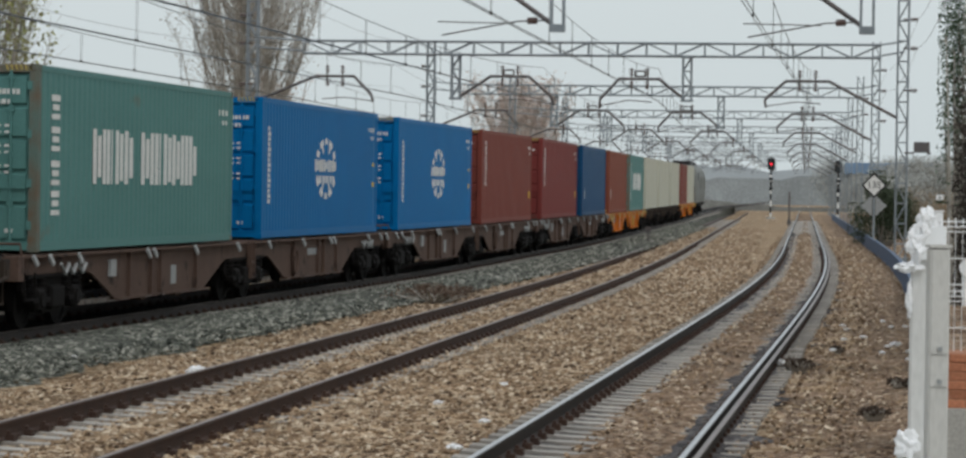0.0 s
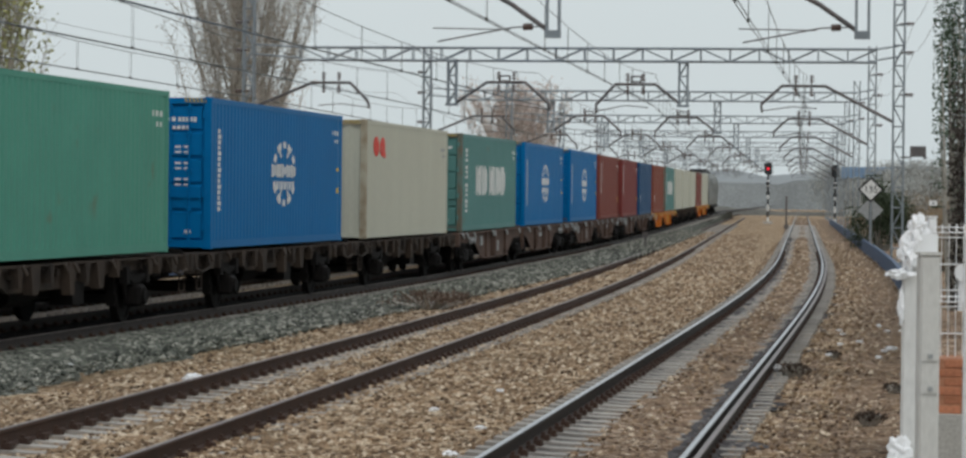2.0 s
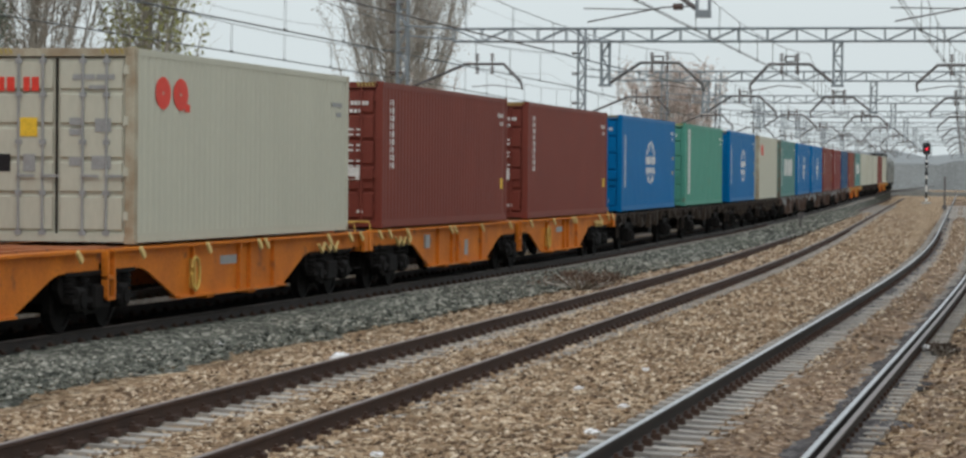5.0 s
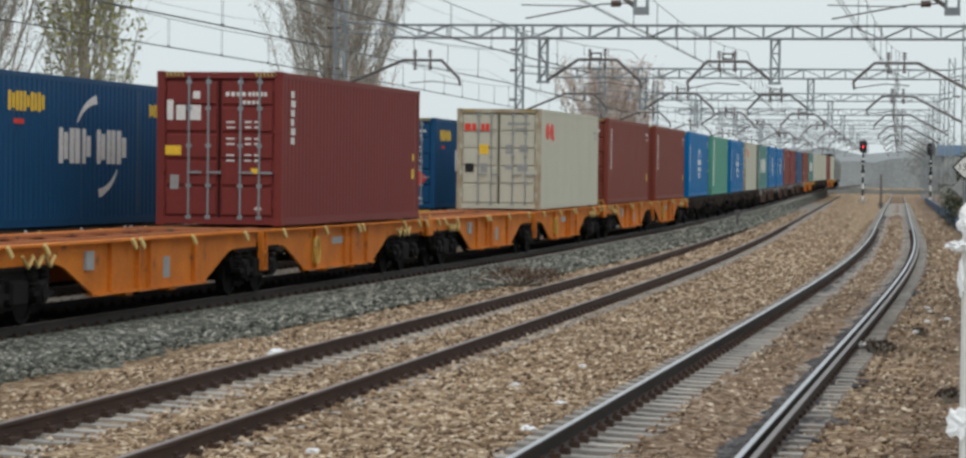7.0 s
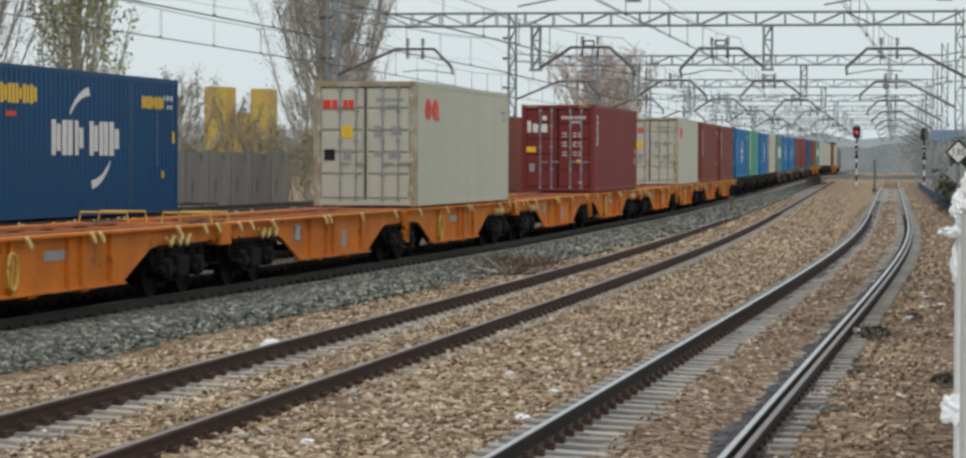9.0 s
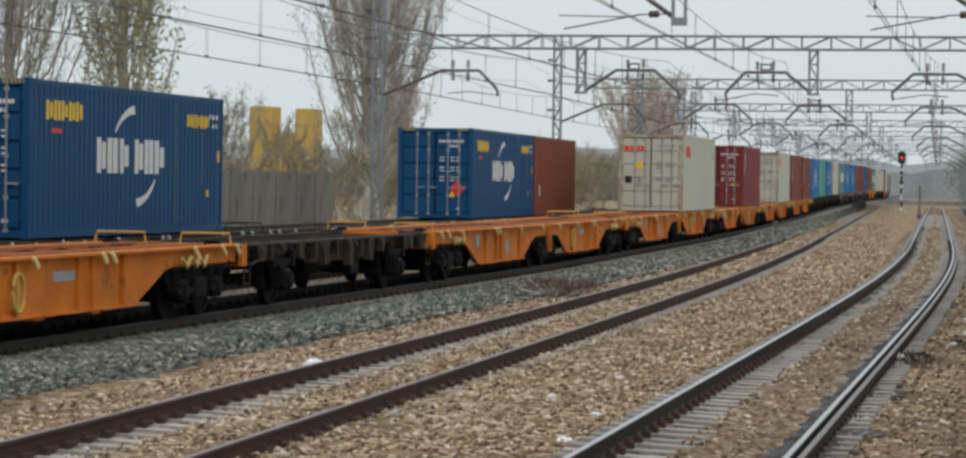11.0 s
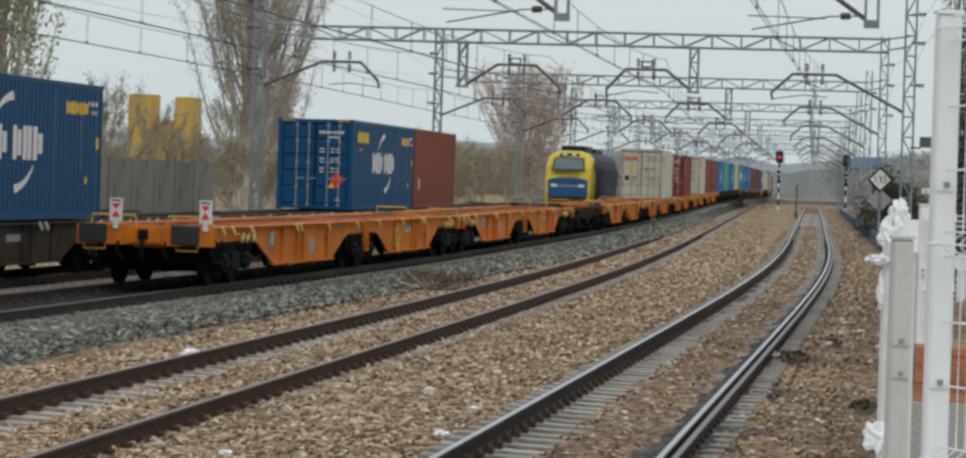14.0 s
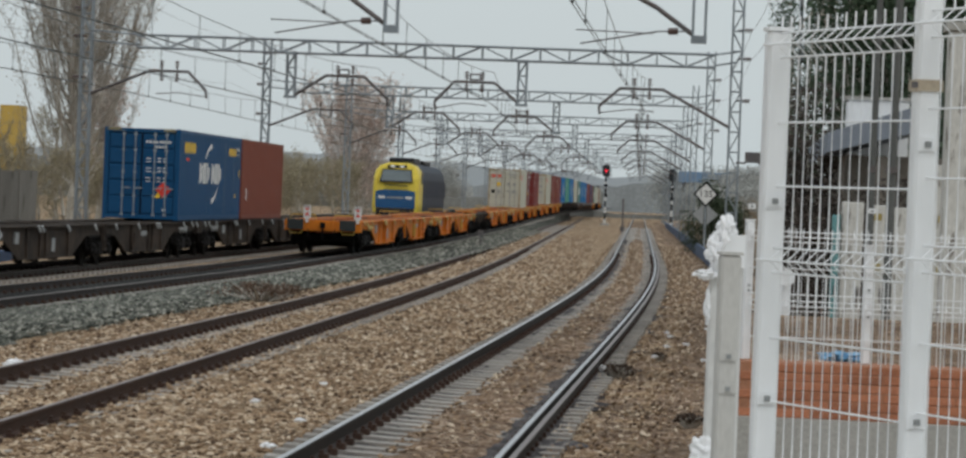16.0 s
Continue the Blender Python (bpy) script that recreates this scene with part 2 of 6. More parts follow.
    "bluebar": mat("faded_blue_panel", (0.075, 0.115, 0.19), 0.65, second=(0.11, 0.13, 0.17), scale=1.2),
    "concrete": mat("grey_concrete", (0.195, 0.187, 0.17), 0.9, second=(0.13, 0.122, 0.108), scale=0.8, fine=20, bump=0.2, stretch=(1, 1, 0.4), rand=0.16, third=(0.09, 0.085, 0.07), thresh=0.62),
    "pale_concrete": mat("pale_concrete", (0.45, 0.44, 0.41), 0.9, second=(0.34, 0.33, 0.3), scale=2, fine=40, bump=0.2),
    "brick": mat("orange_brick", (0.4444, 0.1806, 0.09913), 0.85, second=(0.3597, 0.1449, 0.0859), scale=4, rand=0.2, bump=0.3),
    "mortar": mat("sandy_mortar", (0.42, 0.20, 0.12), 0.95, scale=6),
    "bark": mat("grey_bark", (0.46, 0.43, 0.38), 0.9, second=(0.30, 0.275, 0.235), scale=4, bump=0.3),
    "brush": mat("brown_brush_twigs", (0.36, 0.32, 0.25), 0.9, second=(0.25, 0.22, 0.17), scale=0.6, amount=0.9, bump=0),
    "twig": mat("pale_twigs", (0.47, 0.44, 0.395), 0.9, second=(0.29, 0.265, 0.23), scale=0.6, amount=0.9, bump=0),
    "bud": mat("budding_leaves", (0.55, 0.51, 0.455), 0.85, second=(0.33, 0.295, 0.25), scale=0.6, amount=1, bump=0),
    # bud colour lightened to stand in for haze
    "bud_red": mat("haze_paled_reddish_buds", (0.66, 0.55, 0.49), 0.85, second=(0.50, 0.40, 0.35), scale=0.6, amount=1, bump=0),
    "leaf": mat("spring_leaves", (0.42, 0.42, 0.19), 0.8, second=(0.27, 0.28, 0.12), scale=0.6, amount=1, bump=0),
    "ochre": mat("ochre_shrub_leaves", (0.37, 0.325, 0.215), 0.85, second=(0.26, 0.23, 0.155), scale=0.4, amount=1, bump=0),
    "conifer": mat("dark_conifer_needles", (0.055, 0.09, 0.058), 0.8, second=(0.095, 0.13, 0.078), scale=1.2, amount=1, bump=0),
    # needles paled towards grey to imitate haze over the distant conifer
    "conifer_haze": mat("hazed_conifer_needles", (0.14, 0.17, 0.135), 0.85, second=(0.2, 0.22, 0.18), scale=1.2, amount=1, bump=0),
    "bush": mat("dark_bush_leaves", (0.07, 0.09, 0.05), 0.85, second=(0.045, 0.06, 0.038), scale=1.2, amount=1, bump=0),
    "dry": mat("dry_grass", (0.33, 0.25, 0.165), 0.9, second=(0.22, 0.155, 0.105), scale=1, bump=0),
    "weed_red": mat("dry_red_brown_weeds", (0.17, 0.115, 0.085), 0.9, second=(0.1, 0.075, 0.06), scale=1.5, bump=0),
    "dead": mat("dead_dark_weeds", (0.085, 0.06, 0.045), 0.9, second=(0.05, 0.037, 0.03), scale=2, bump=0),
    "yellow_wall": mat("yellow_cladding", (0.56, 0.385, 0.10), 0.7, second=(0.45, 0.31, 0.085), scale=0.2, bump=0),
    # hills, far woods and far leaves carry the haze in their pale colours
    "far": mat("haze_blue_hills", (0.42, 0.47, 0.51), 1.0, second=(0.37, 0.41, 0.45), scale=0.01, bump=0),
    "far_trees": mat("haze_grey_woods", (0.33, 0.36, 0.375), 1.0, second=(0.25, 0.27, 0.28), scale=0.08, amount=1, fine=1.5, bump=0.3),
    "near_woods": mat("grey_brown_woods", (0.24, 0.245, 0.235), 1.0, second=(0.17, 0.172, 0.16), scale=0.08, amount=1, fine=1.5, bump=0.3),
    "far_leaf": mat("haze_grey_leaves", (0.46, 0.47, 0.45), 1.0, second=(0.35, 0.355, 0.34), scale=0.3, amount=1, bump=0),
    "roof_blue": mat("blue_metal_roof", (0.221, 0.34, 0.51), 0.6, scale=0.3),
    "roof_grey": mat("blue_grey_roof_edge", (0.24, 0.27, 0.318), 0.6, scale=2),
    "plaster": mat("white_plaster", (0.62, 0.61, 0.58), 0.85, second=(0.48, 0.47, 0.44), scale=1.5, third=(0.34, 0.33, 0.31), thresh=0.6),
    "brown_render": mat("grey_brown_render", (0.21, 0.19, 0.165), 0.9, second=(0.14, 0.122, 0.105), scale=1.5, fine=30),
    "pole_wood": mat("grey_pole_wood", (0.13, 0.135, 0.13), 0.85, second=(0.09, 0.09, 0.085), scale=3, stretch=(1, 1, 0.2)),
    "brown_leaf": mat("dark_brown_dead_leaves", (0.105, 0.085, 0.072), 0.9, second=(0.06, 0.05, 0.045), scale=1.2, amount=1, bump=0),
    "peeling": mat("peeling_cabinet_paint", (0.66, 0.65, 0.61), 0.8, second=(0.50, 0.48, 0.44), scale=5, stretch=(1, 1, 0.25), third=(0.16, 0.135, 0.11), thresh=0.56),
    "teal_paint": mat("faded_teal_paint", (0.16, 0.36, 0.37), 0.7, second=(0.25, 0.42, 0.42), scale=5, stretch=(1, 1, 0.25), third=(0.4, 0.39, 0.36), thresh=0.6),
    "glass_dark": mat("dark_glass", (0.06, 0.075, 0.085), 0.08, scale=2, bump=0),
    # glass base lightened to imitate sky mirrored in the windscreen
    "glass_sky": mat("sky_toned_windscreen_glass", (0.16, 0.19, 0.2), 0.1, scale=2, bump=0),
    "loco_yellow": mat("yellow_loco_paint", (0.72, 0.56, 0.07), 0.4, second=(0.6, 0.46, 0.06), scale=1.5, bump=0.03),
    "loco_side": mat("navy_grey_loco_paint", (0.02, 0.032, 0.055), 0.6, second=(0.045, 0.042, 0.04), scale=0.8, bump=0.03),
    "loco_blue": mat("blue_loco_paint", (0.025, 0.10, 0.24), 0.4, scale=1.5, bump=0.03),
    "tarp": mat("light_blue_plastic", (0.22, 0.45, 0.68), 0.5, scale=6),
    "red_lamp": glow("red_signal_lamp", (1.0, 0.03, 0.06), 1.0),
}


# chalky, dusty paint and sooty steel have little gloss
for key in M:
    if key.endswith("_paint") or key in ("black", "grime", "brown", "orange", "deck_rust", "rail_rust", "rail_dark", "oil_shade", "ballast", "dirt", "brown_dirt", "grimy", "bark", "twig", "bud"):
        M[key].node_tree.nodes["Principled BSDF"].inputs["Specular IOR Level"].default_value = 0.07


# ---- geometry helpers
def bm_box(bm, x0, x1, y0, y1, z0, z1):
    v = [bm.verts.new((x, y, z)) for z in (z0, z1) for x, y in ((x0, y0), (x1, y0), (x1, y1), (x0, y1))]
    for f in ((3, 2, 1, 0), (4, 5, 6, 7), (0, 1, 5, 4), (1, 2, 6, 5), (2, 3, 7, 6), (3, 0, 4, 7)):
        bm.faces.new([v[i] for i in f])


def bm_soft_box(bm, x0, x1, y0, y1, z0, z1, r=0.01):
    """A box with its twelve edges bevelled."""
    t = bmesh.new()
    bm_box(t, x0, x1, y0, y1, z0, z1)
    bmesh.ops.bevel(t, geom=t.edges[:], offset=r, segments=1, affect="EDGES")
    join(bm, t)


def join(bm, other):
    m = bpy.data.meshes.new("tmp")
    other.to_mesh(m)
    other.free()
    bm.from_mesh(m)
    bpy.data.meshes.remove(m)


def bm_prism(bm, outline, x0, x1):
    """An outline in (y, z), pushed from x0 to x1."""
    a = [bm.verts.new((x0, y, z)) for y, z in outline]
    b = [bm.verts.new((x1, y, z)) for y, z in outline]
    n = len(outline)
    bm.faces.new(a)
    bm.faces.new(b[::-1])
    for i in range(n):
        bm.faces.new((a[i], b[i], b[(i + 1) % n], a[(i + 1) % n]))


def bm_prism_y(bm, outline, y0, y1):
    """An outline in (x, z), pushed from y0 to y1."""
    a = [bm.verts.new((x, y0, z)) for x, z in outline]
    b = [bm.verts.new((x, y1, z)) for x, z in outline]
    n = len(outline)
    bm.faces.new(a)
    bm.faces.new(b[::-1])
    for i in range(n):
        bm.faces.new((a[i], b[i], b[(i + 1) % n], a[(i + 1) % n]))


def bm_tube(bm, points, r0, r1=None, n=6, caps=True):
    """A tube along points, tapering from r0 to r1."""
    r1 = r0 if r1 is None else r1
    points = [Vector(p) for p in points]
    rings = []
    for i, p in enumerate(points):
        d = (points[min(i + 1, len(points) - 1)] - points[max(i - 1, 0)]).normalized()
        u = d.cross((0, 0, 1))
        u = Vector((1, 0, 0)) if u.length < 1e-3 else u.normalized()
        w = u.cross(d)
        r = r0 + (r1 - r0) * i / (len(points) - 1)
        rings.append([bm.verts.new(p + r * (math.cos(a) * u + math.sin(a) * w)) for a in [2 * math.pi * k / n for k in range(n)]])
    for a, b in zip(rings, rings[1:]):
        for k in range(n):
            bm.faces.new((a[k], a[(k + 1) % n], b[(k + 1) % n], b[k]))
    if caps:
        bm.faces.new(rings[0])
        bm.faces.new(rings[-1][::-1])


def bm_wheel(bm, x, y, z, r, width, n=20):
    """A railway wheel: tread, flange on the inner side and a dished face; x is the outer face, width goes inward."""
    s = 1 if width > 0 else -1
    prof = [(0.0, 0.10), (0.0, r * 0.35), (0.03 * s, r * 0.5), (0.03 * s, r * 0.85), (0.0, r * 0.88), (0.0, r), (width * 0.75, r), (width * 0.8, r + 0.028), (width, r + 0.028), (width, 0.10)]
    rings = [[bm.verts.new((x - px, y + pr * math.cos(2 * math.pi * k / n), z + pr * math.sin(2 * math.pi * k / n))) for k in range(n)] for px, pr in prof]
    for a, b in zip(rings, rings[1:]):
        for k in range(n):
            bm.faces.new((a[k], a[(k + 1) % n], b[(k + 1) % n], b[k]))
    bm.faces.new(rings[0])
    bm.faces.new(rings[-1][::-1])


def mesh_of(name, bm, material, smooth=False):
    bmesh.ops.recalc_face_normals(bm, faces=bm.faces[:])
    m = bpy.data.meshes.new(name)
    bm.to_mesh(m)
    bm.free()
    m.materials.append(material)
    if smooth:
        for p in m.polygons:
            p.use_smooth = True
    return m


def part(name, bm, material, parent=None, label="", smooth=False):
    """Links a bmesh, or a mesh that is shared, as one object under a thing or a part."""
    ob = new(name, bm if isinstance(bm, bpy.types.Mesh) else mesh_of(name, bm, material, smooth))
    ob.parent = parent
    return tagged(ob, label)


def thing(name, m, label, category, group="", kind=""):
    ob = new(name)
    ob.matrix_world = m
    ob.empty_display_size = 0.2
    return tagged(ob, label, category, group, kind)


SHARED = {}


def shared(key, build, material):
    """One mesh for all parts of the same key and material."""
    k = (key, material.name)
    if k not in SHARED:
        bm = bmesh.new()
        build(bm)
        SHARED[k] = mesh_of(key, bm, material)
    return SHARED[k]


def boxes(name, rows, material, parent=None, label=""):
    bm = bmesh.new()
    for r in rows:
        bm_box(bm, *r)
    return part(name, bm, material, parent, label)


# ---- the line of the tracks: they leave straight ahead and bend gently to the left
KNOT_Y = [20, 50, 80, 110, 150]
KNOT_K = [0.177, -0.155, -0.617, -0.352, -0.1]
LINE_Y = np.arange(0, 1500, 1.0)
LINE_H = np.cumsum(np.interp(LINE_Y, KNOT_Y, KNOT_K) * 1e-3)
LINE_H -= np.interp(20, LINE_Y, LINE_H)
LINE_H[LINE_Y < 20] = 0
LINE_H = np.maximum(LINE_H, -0.0306)
LINE_X = np.cumsum(LINE_H)
LINE_X -= np.interp(20, LINE_Y, LINE_X)
# centre line of each track: offset and drift
TRACKS = {1: (-2.721, 0.0), 2: (-7.40, -0.0103), 3: (-15.024, 0.0179), 4: (-19.10, 0.0105), 5: (-23.6, 0.006)}
GAUGE = 1.668


def bend(y):
    return float(np.interp(y, LINE_Y, LINE_X))


# the freight track turns parallel to its neighbour past the yard, and climbs
EASE_Y, EASE_X = [120, 150, 200, 255, 345, 420], [0, -0.45, -1.28, -2.45, -3.55, -4.2]
CLIMB_Y, CLIMB_Z = [80, 105, 150, 210, 270, 345], [0.06, 0.13, 0.22, 0.42, 0.68, 1.0]


def track_x(k, y):
    d, drift = TRACKS[k]
    return d + drift * min(max(y, -400), 420) + bend(y) + (float(np.interp(y, EASE_Y, EASE_X)) if k == 3 else 0.0)


def rise(y, k=1):
    climb = float(np.interp(y, CLIMB_Y, CLIMB_Z)) if k == 3 else 0.0
    return climb + float(np.interp(y, [20, 60, 100, 150], [-0.036, -0.006, 0.026, 0.01]))


def cant(y):
    return float(np.interp(y, [20, 60, 100, 150], [-0.064, -0.006, 0.026, 0.012]))


# ---- ground and tracks
def strip(name, k, o0, o1, y0, y1, zs, material, step=4.0, foot=True):
    """A sheet along track k between the offsets, whose height goes through zs; its rim is uneven."""
    n = len(zs)
    rng = np.random.RandomState(7)
    ys = np.concatenate([np.arange(y0, min(y1, 120), 0.5), np.arange(120, y1 + step, step)]) if y1 > 120 else np.arange(y0, y1 + 0.5, 0.5)
    verts, faces = [], []
    for i, y in enumerate(ys):
        wob = 0.22 * math.sin(y * 0.9) + 0.16 * math.sin(y * 2.3 + 1) + rng.uniform(-0.12, 0.12)
        for j in range(n):
            o = o0 + (o1 - o0) * j / (n - 1)
            if k == 3 and o > 0:
                o *= min(1.0, (track_x(2, y) - track_x(3, y) - 1.3) / 3.4)
            o += wob if j in (0, n - 1) else 0
            dz = rng.uniform(-0.012, 0.012) if 0 < j < n - 1 else 0
            verts.append((track_x(k, y) + o, y, zs[j] + rise(y, 1 if foot and j in (0, n - 1) else k) + dz))
    for i in range(len(ys) - 1):
        for j in range(n - 1):
            a = i * n + j
            faces.append((a, a + 1, a + n + 1, a + n))
    m = bpy.data.meshes.new(name)
    m.from_pydata(verts, [], faces)
    m.materials.append(material)
    return m


ground = new("ground", bpy.data.meshes.new("ground"))
gx = [-4000, -400, -120, -60, -34, -26, -20, -12, -6, 0, 6, 14, 40, 120, 400, 4000]
gy = [-400, -60, 0, 20, 40, 60, 80, 100, 130, 160, 200, 260, 340, 500, 1000, 4500]
gv = [(x, y, -0.24 + (rise(y) if abs(x) < 60 else 0)) for y in gy for x in gx]
gf = [(j * 16 + i, j * 16 + i + 1, j * 16 + i + 17, j * 16 + i + 16) for j in range(15) for i in range(15)]
ground.data.from_pydata(gv, [], gf)
ground.data.materials.append(M["dirt"])
tagged(ground, "tan stony ground between and beside the railway tracks", "ground", kind="structure")
near_bed = new("gravel_bed", strip("gravel_bed", 2, -2.9, 2.7, 16, 420, [-0.27, -0.235, -0.215, -0.198, -0.188, -0.19, -0.168, -0.176, -0.192, -0.195, -0.208, -0.228, -0.27], M["dirt"]))
tagged(near_bed, "tan gravel bed with earth under the rusty middle track", "gravel", kind="structure")
ballast = new("ballast_bed", strip("ballast_bed", 3, -2.3, 3.4, 10, 420, [-0.27, -0.16, -0.13, -0.135, -0.14, -0.18, -0.27], M["ballast"]))
tagged(ballast, "grey crushed stone ballast under the freight train track", "ballast", kind="structure")
bed1 = new("earth_bed", strip("earth_bed", 1, -1.7, 2.2, 16, 420, [-0.27, -0.24, -0.245, -0.235, -0.19, -0.165, -0.165, -0.2, -0.245, -0.245, -0.235, -0.245, -0.27], M["brown_dirt"]))
tagged(bed1, "brown earth and fine gravel between the polished rails", "gravel", kind="structure")
verge = new("earth_verge", strip("earth_verge", 1, 1.2, 9.0, 12, 420, [-0.29, -0.205, -0.18, -0.16, -0.13, -0.1, -0.1], M["brown_dirt"]))
tagged(verge, "brown earth verge with litter beside the track", "ground", kind="structure")
bed4 = new("ballast_bed", strip("ballast_bed", 4, -6.6, 1.7, 10, 420, [-0.27, -0.19, -0.18, -0.18, -0.18, -0.19, -0.27], M["dirt"]))
tagged(bed4, "tan gravel bed under the sidings", "ballast", kind="structure")

# strips nearly flush with the sleepers: oil stain and painted gap shade
for o0, o1 in ((-1.15, -0.45), (0.42, 1.2)):
    stain = new("rail_stain", strip("rail_stain", 1, o0, o1, 16, 260, [-0.22, -0.182, -0.178, -0.182, -0.22], M["grimy"]))
    tagged(stain, "oil-stained gravel with painted sleeper shade along a polished rail", "gravel", kind="structure")
# dark sheet: oil on the ballast plus painted shade below the train
oil_shade = new("oily_bed", strip("oily_bed", 3, -1.5, 1.35, 10, 420, [-0.20, -0.125, -0.12, -0.122, -0.12, -0.125, -0.20], M["oil_shade"], foot=False))
tagged(oil_shade, "oil-dark ballast with wagon shade in its colour between the freight rails", "ballast", kind="structure")

RAIL = [(-0.075, -0.172), (0.075, -0.172), (0.075, -0.16), (0.012, -0.142), (0.012, -0.045), (0.035, -0.034), (0.035, -0.004), (0.028, 0.0), (-0.028, 0.0), (-0.035, -0.004), (-0.035, -0.034), (-0.012, -0.045), (-0.012, -0.142), (-0.075, -0.16)]


def sweep(k, offset, outline, y0, y1, z=0.0, side=0.0):
    bm = bmesh.new()
    ys = list(np.arange(y0, min(y1, 200), 2.0)) + list(np.arange(200, y1 + 1, 8.0))
    rings = [[bm.verts.new((track_x(k, y) + offset + px, y, z + pz + rise(y, k) + side * cant(y))) for px, pz in outline] for y in ys]
    n = len(outline)
    for a, b in zip(rings, rings[1:]):
        for i in range(n):
            bm.faces.new((a[i], a[(i + 1) % n], b[(i + 1) % n], b[i]))
    bm.faces.new(rings[0])
    bm.faces.new(rings[-1][::-1])
    return bm


def sleeper_shape(bm):
    out = [(-1.3, -0.30), (1.3, -0.30), (1.28, -0.155), (1.0, -0.165), (0.55, -0.185), (-0.55, -0.185), (-1.0, -0.165), (-1.28, -0.155)]
    bm_prism_y(bm, out, -0.13, 0.13)


def clip_boxes(bm, x, y, z):
    for s in (-1, 1):
        bm_box(bm, x + s * 0.115 - 0.045, x + s * 0.115 + 0.045, y - 0.06, y + 0.06, z - 0.19, z - 0.115)
        bm_box(bm, x + s * 0.095 - 0.02, x + s * 0.095 + 0.02, y - 0.03, y + 0.03, z - 0.12, z - 0.085)


def lay_track(k, y0, y1, side_mat, top_mat, zt, label, spacing=0.6, far=False):
    t = thing("railway_track", Matrix.Identity(4), label, "railway track", "railway tracks", "structure")
    for s in (-1, 1):
        rail = part("rail", sweep(k, s * (GAUGE / 2 + 0.035), RAIL, y0, y1, zt, s * 0.5), side_mat, t)
        part("running_surface", sweep(k, s * (GAUGE / 2 + 0.035), [(-0.03, 0.0005), (0.03, 0.0005), (0.027, 0.004), (-0.027, 0.004)], y0, y1, zt, s * 0.5), top_mat, rail)
    clips = bmesh.new()
    rest = bmesh.new()
    y, i = max(y0, 18.0), 0
    while y < min(y1, 300):
        z = rise(y, k) + zt
        if i < 300 and not far:
            ob = part("sleeper", shared("sleeper", sleeper_shape, M["sleeper"]), None, t)
            ob.location = (track_x(k, y) + 0.015 * math.sin(7 * i), y, z + 0.004 * math.sin(i * 2.1))
            ob.rotation_euler = (0, math.atan(-cant(y) / 1.7), math.atan((track_x(k, y) - track_x(k, y + 1))))
        else:
            bm_box(rest, track_x(k, y) - 1.3, track_x(k, y) + 1.3, y - 0.13, y + 0.13, z - 0.3, z - 0.165)
        if y < 140:
            for s in (-1, 1):
                clip_boxes(clips, track_x(k, y) + s * (GAUGE / 2 + 0.035), y, z + s * 0.5 * cant(y))
        y, i = y + spacing, i + 1
    tagged(part("rail_fastenings", clips, M["rail_rust"], t), kind="stuff")
    if rest.verts:
        tagged(part("far_sleepers", rest, M["sleeper"], t), kind="stuff")
    return t


lay_track(1, 12, 900, M["rail_dark"], M["rail_top"], 0.0, "main line track with polished rails on concrete sleepers")
lay_track(2, 12, 420, M["rail_rust"], M["rail_top_dull"], 0.0, "unused track with brown rusty rails on gravel-covered sleepers")
lay_track(3, -60, 900, M["rail_dark"], M["rail_top_dull"], 0.03, "freight track with dark rails on grey ballast")
lay_track(4, -60, 700, M["rail_dark"], M["rail_top_dull"], 0.0, "siding track under the parked wagons", far=True)
lay_track(5, -60, 700, M["rail_rust"], M["rail_top_dull"], 0.0, "outer siding track with rusty rails", far=True)
spare = part("second_rail", sweep(1, GAUGE / 2 + 0.15, RAIL, 12, 150, -0.018, 0.5), M["rail_dark"])
part("running_surface", sweep(1, GAUGE / 2 + 0.15, [(-0.03, 0.001), (0.03, 0.001), (0.027, 0.005), (-0.027, 0.005)], 12, 150, -0.018, 0.5), M["rail_top_dull"], spare)
tagged(spare, "second worn rail close along the polished rail", "rail")


# ---- containers. Local space: rear end (towards the camera) at y = 0, base at z = 0
LEN, HALF, TALL = 12.19, 1.219, 2.896
PITCH = 0.277


def corrugated(bm, x_out, sign, y0, y1, z0, z1, deep=0.02):
    """A side sheet folded in trapezoids, outer flats at x_out."""
    pts, y = [(x_out - sign * deep, y0)], y0 + 0.03
    while y + PITCH < y1 - 0.01:
        pts += [(x_out - sign * deep, y), (x_out, y + 0.068), (x_out, y + 0.178), (x_out - sign * deep, y + 0.246)]
        y += PITCH
    pts.append((x_out - sign * deep, y1))
    lo = [bm.verts.new((x, yy, z0)) for x, yy in pts]
    hi = [bm.verts.new((x, yy, z1)) for x, yy in pts]
    for i in range(len(pts) - 1):
        bm.faces.new((lo[i], lo[i + 1], hi[i + 1], hi[i]))


def flats(y0, y1, length=LEN):
    """The outer flats of the folded sheet between y0 and y1."""
    y = 0.15 + 0.03
    while y + PITCH < length - 0.16:
        a, b = max(y + 0.05, y0), min(y + 0.196, y1)
        if b - a > 0.02:
            yield a, b
        y += PITCH


def groups(rects):
    """Bars that overlap along the side belong to one mark."""
    out = []
    for r in sorted(rects):
        if out and r[0] < max(q[1] for q in out[-1]) - 1e-4:
            out[-1].append(r)
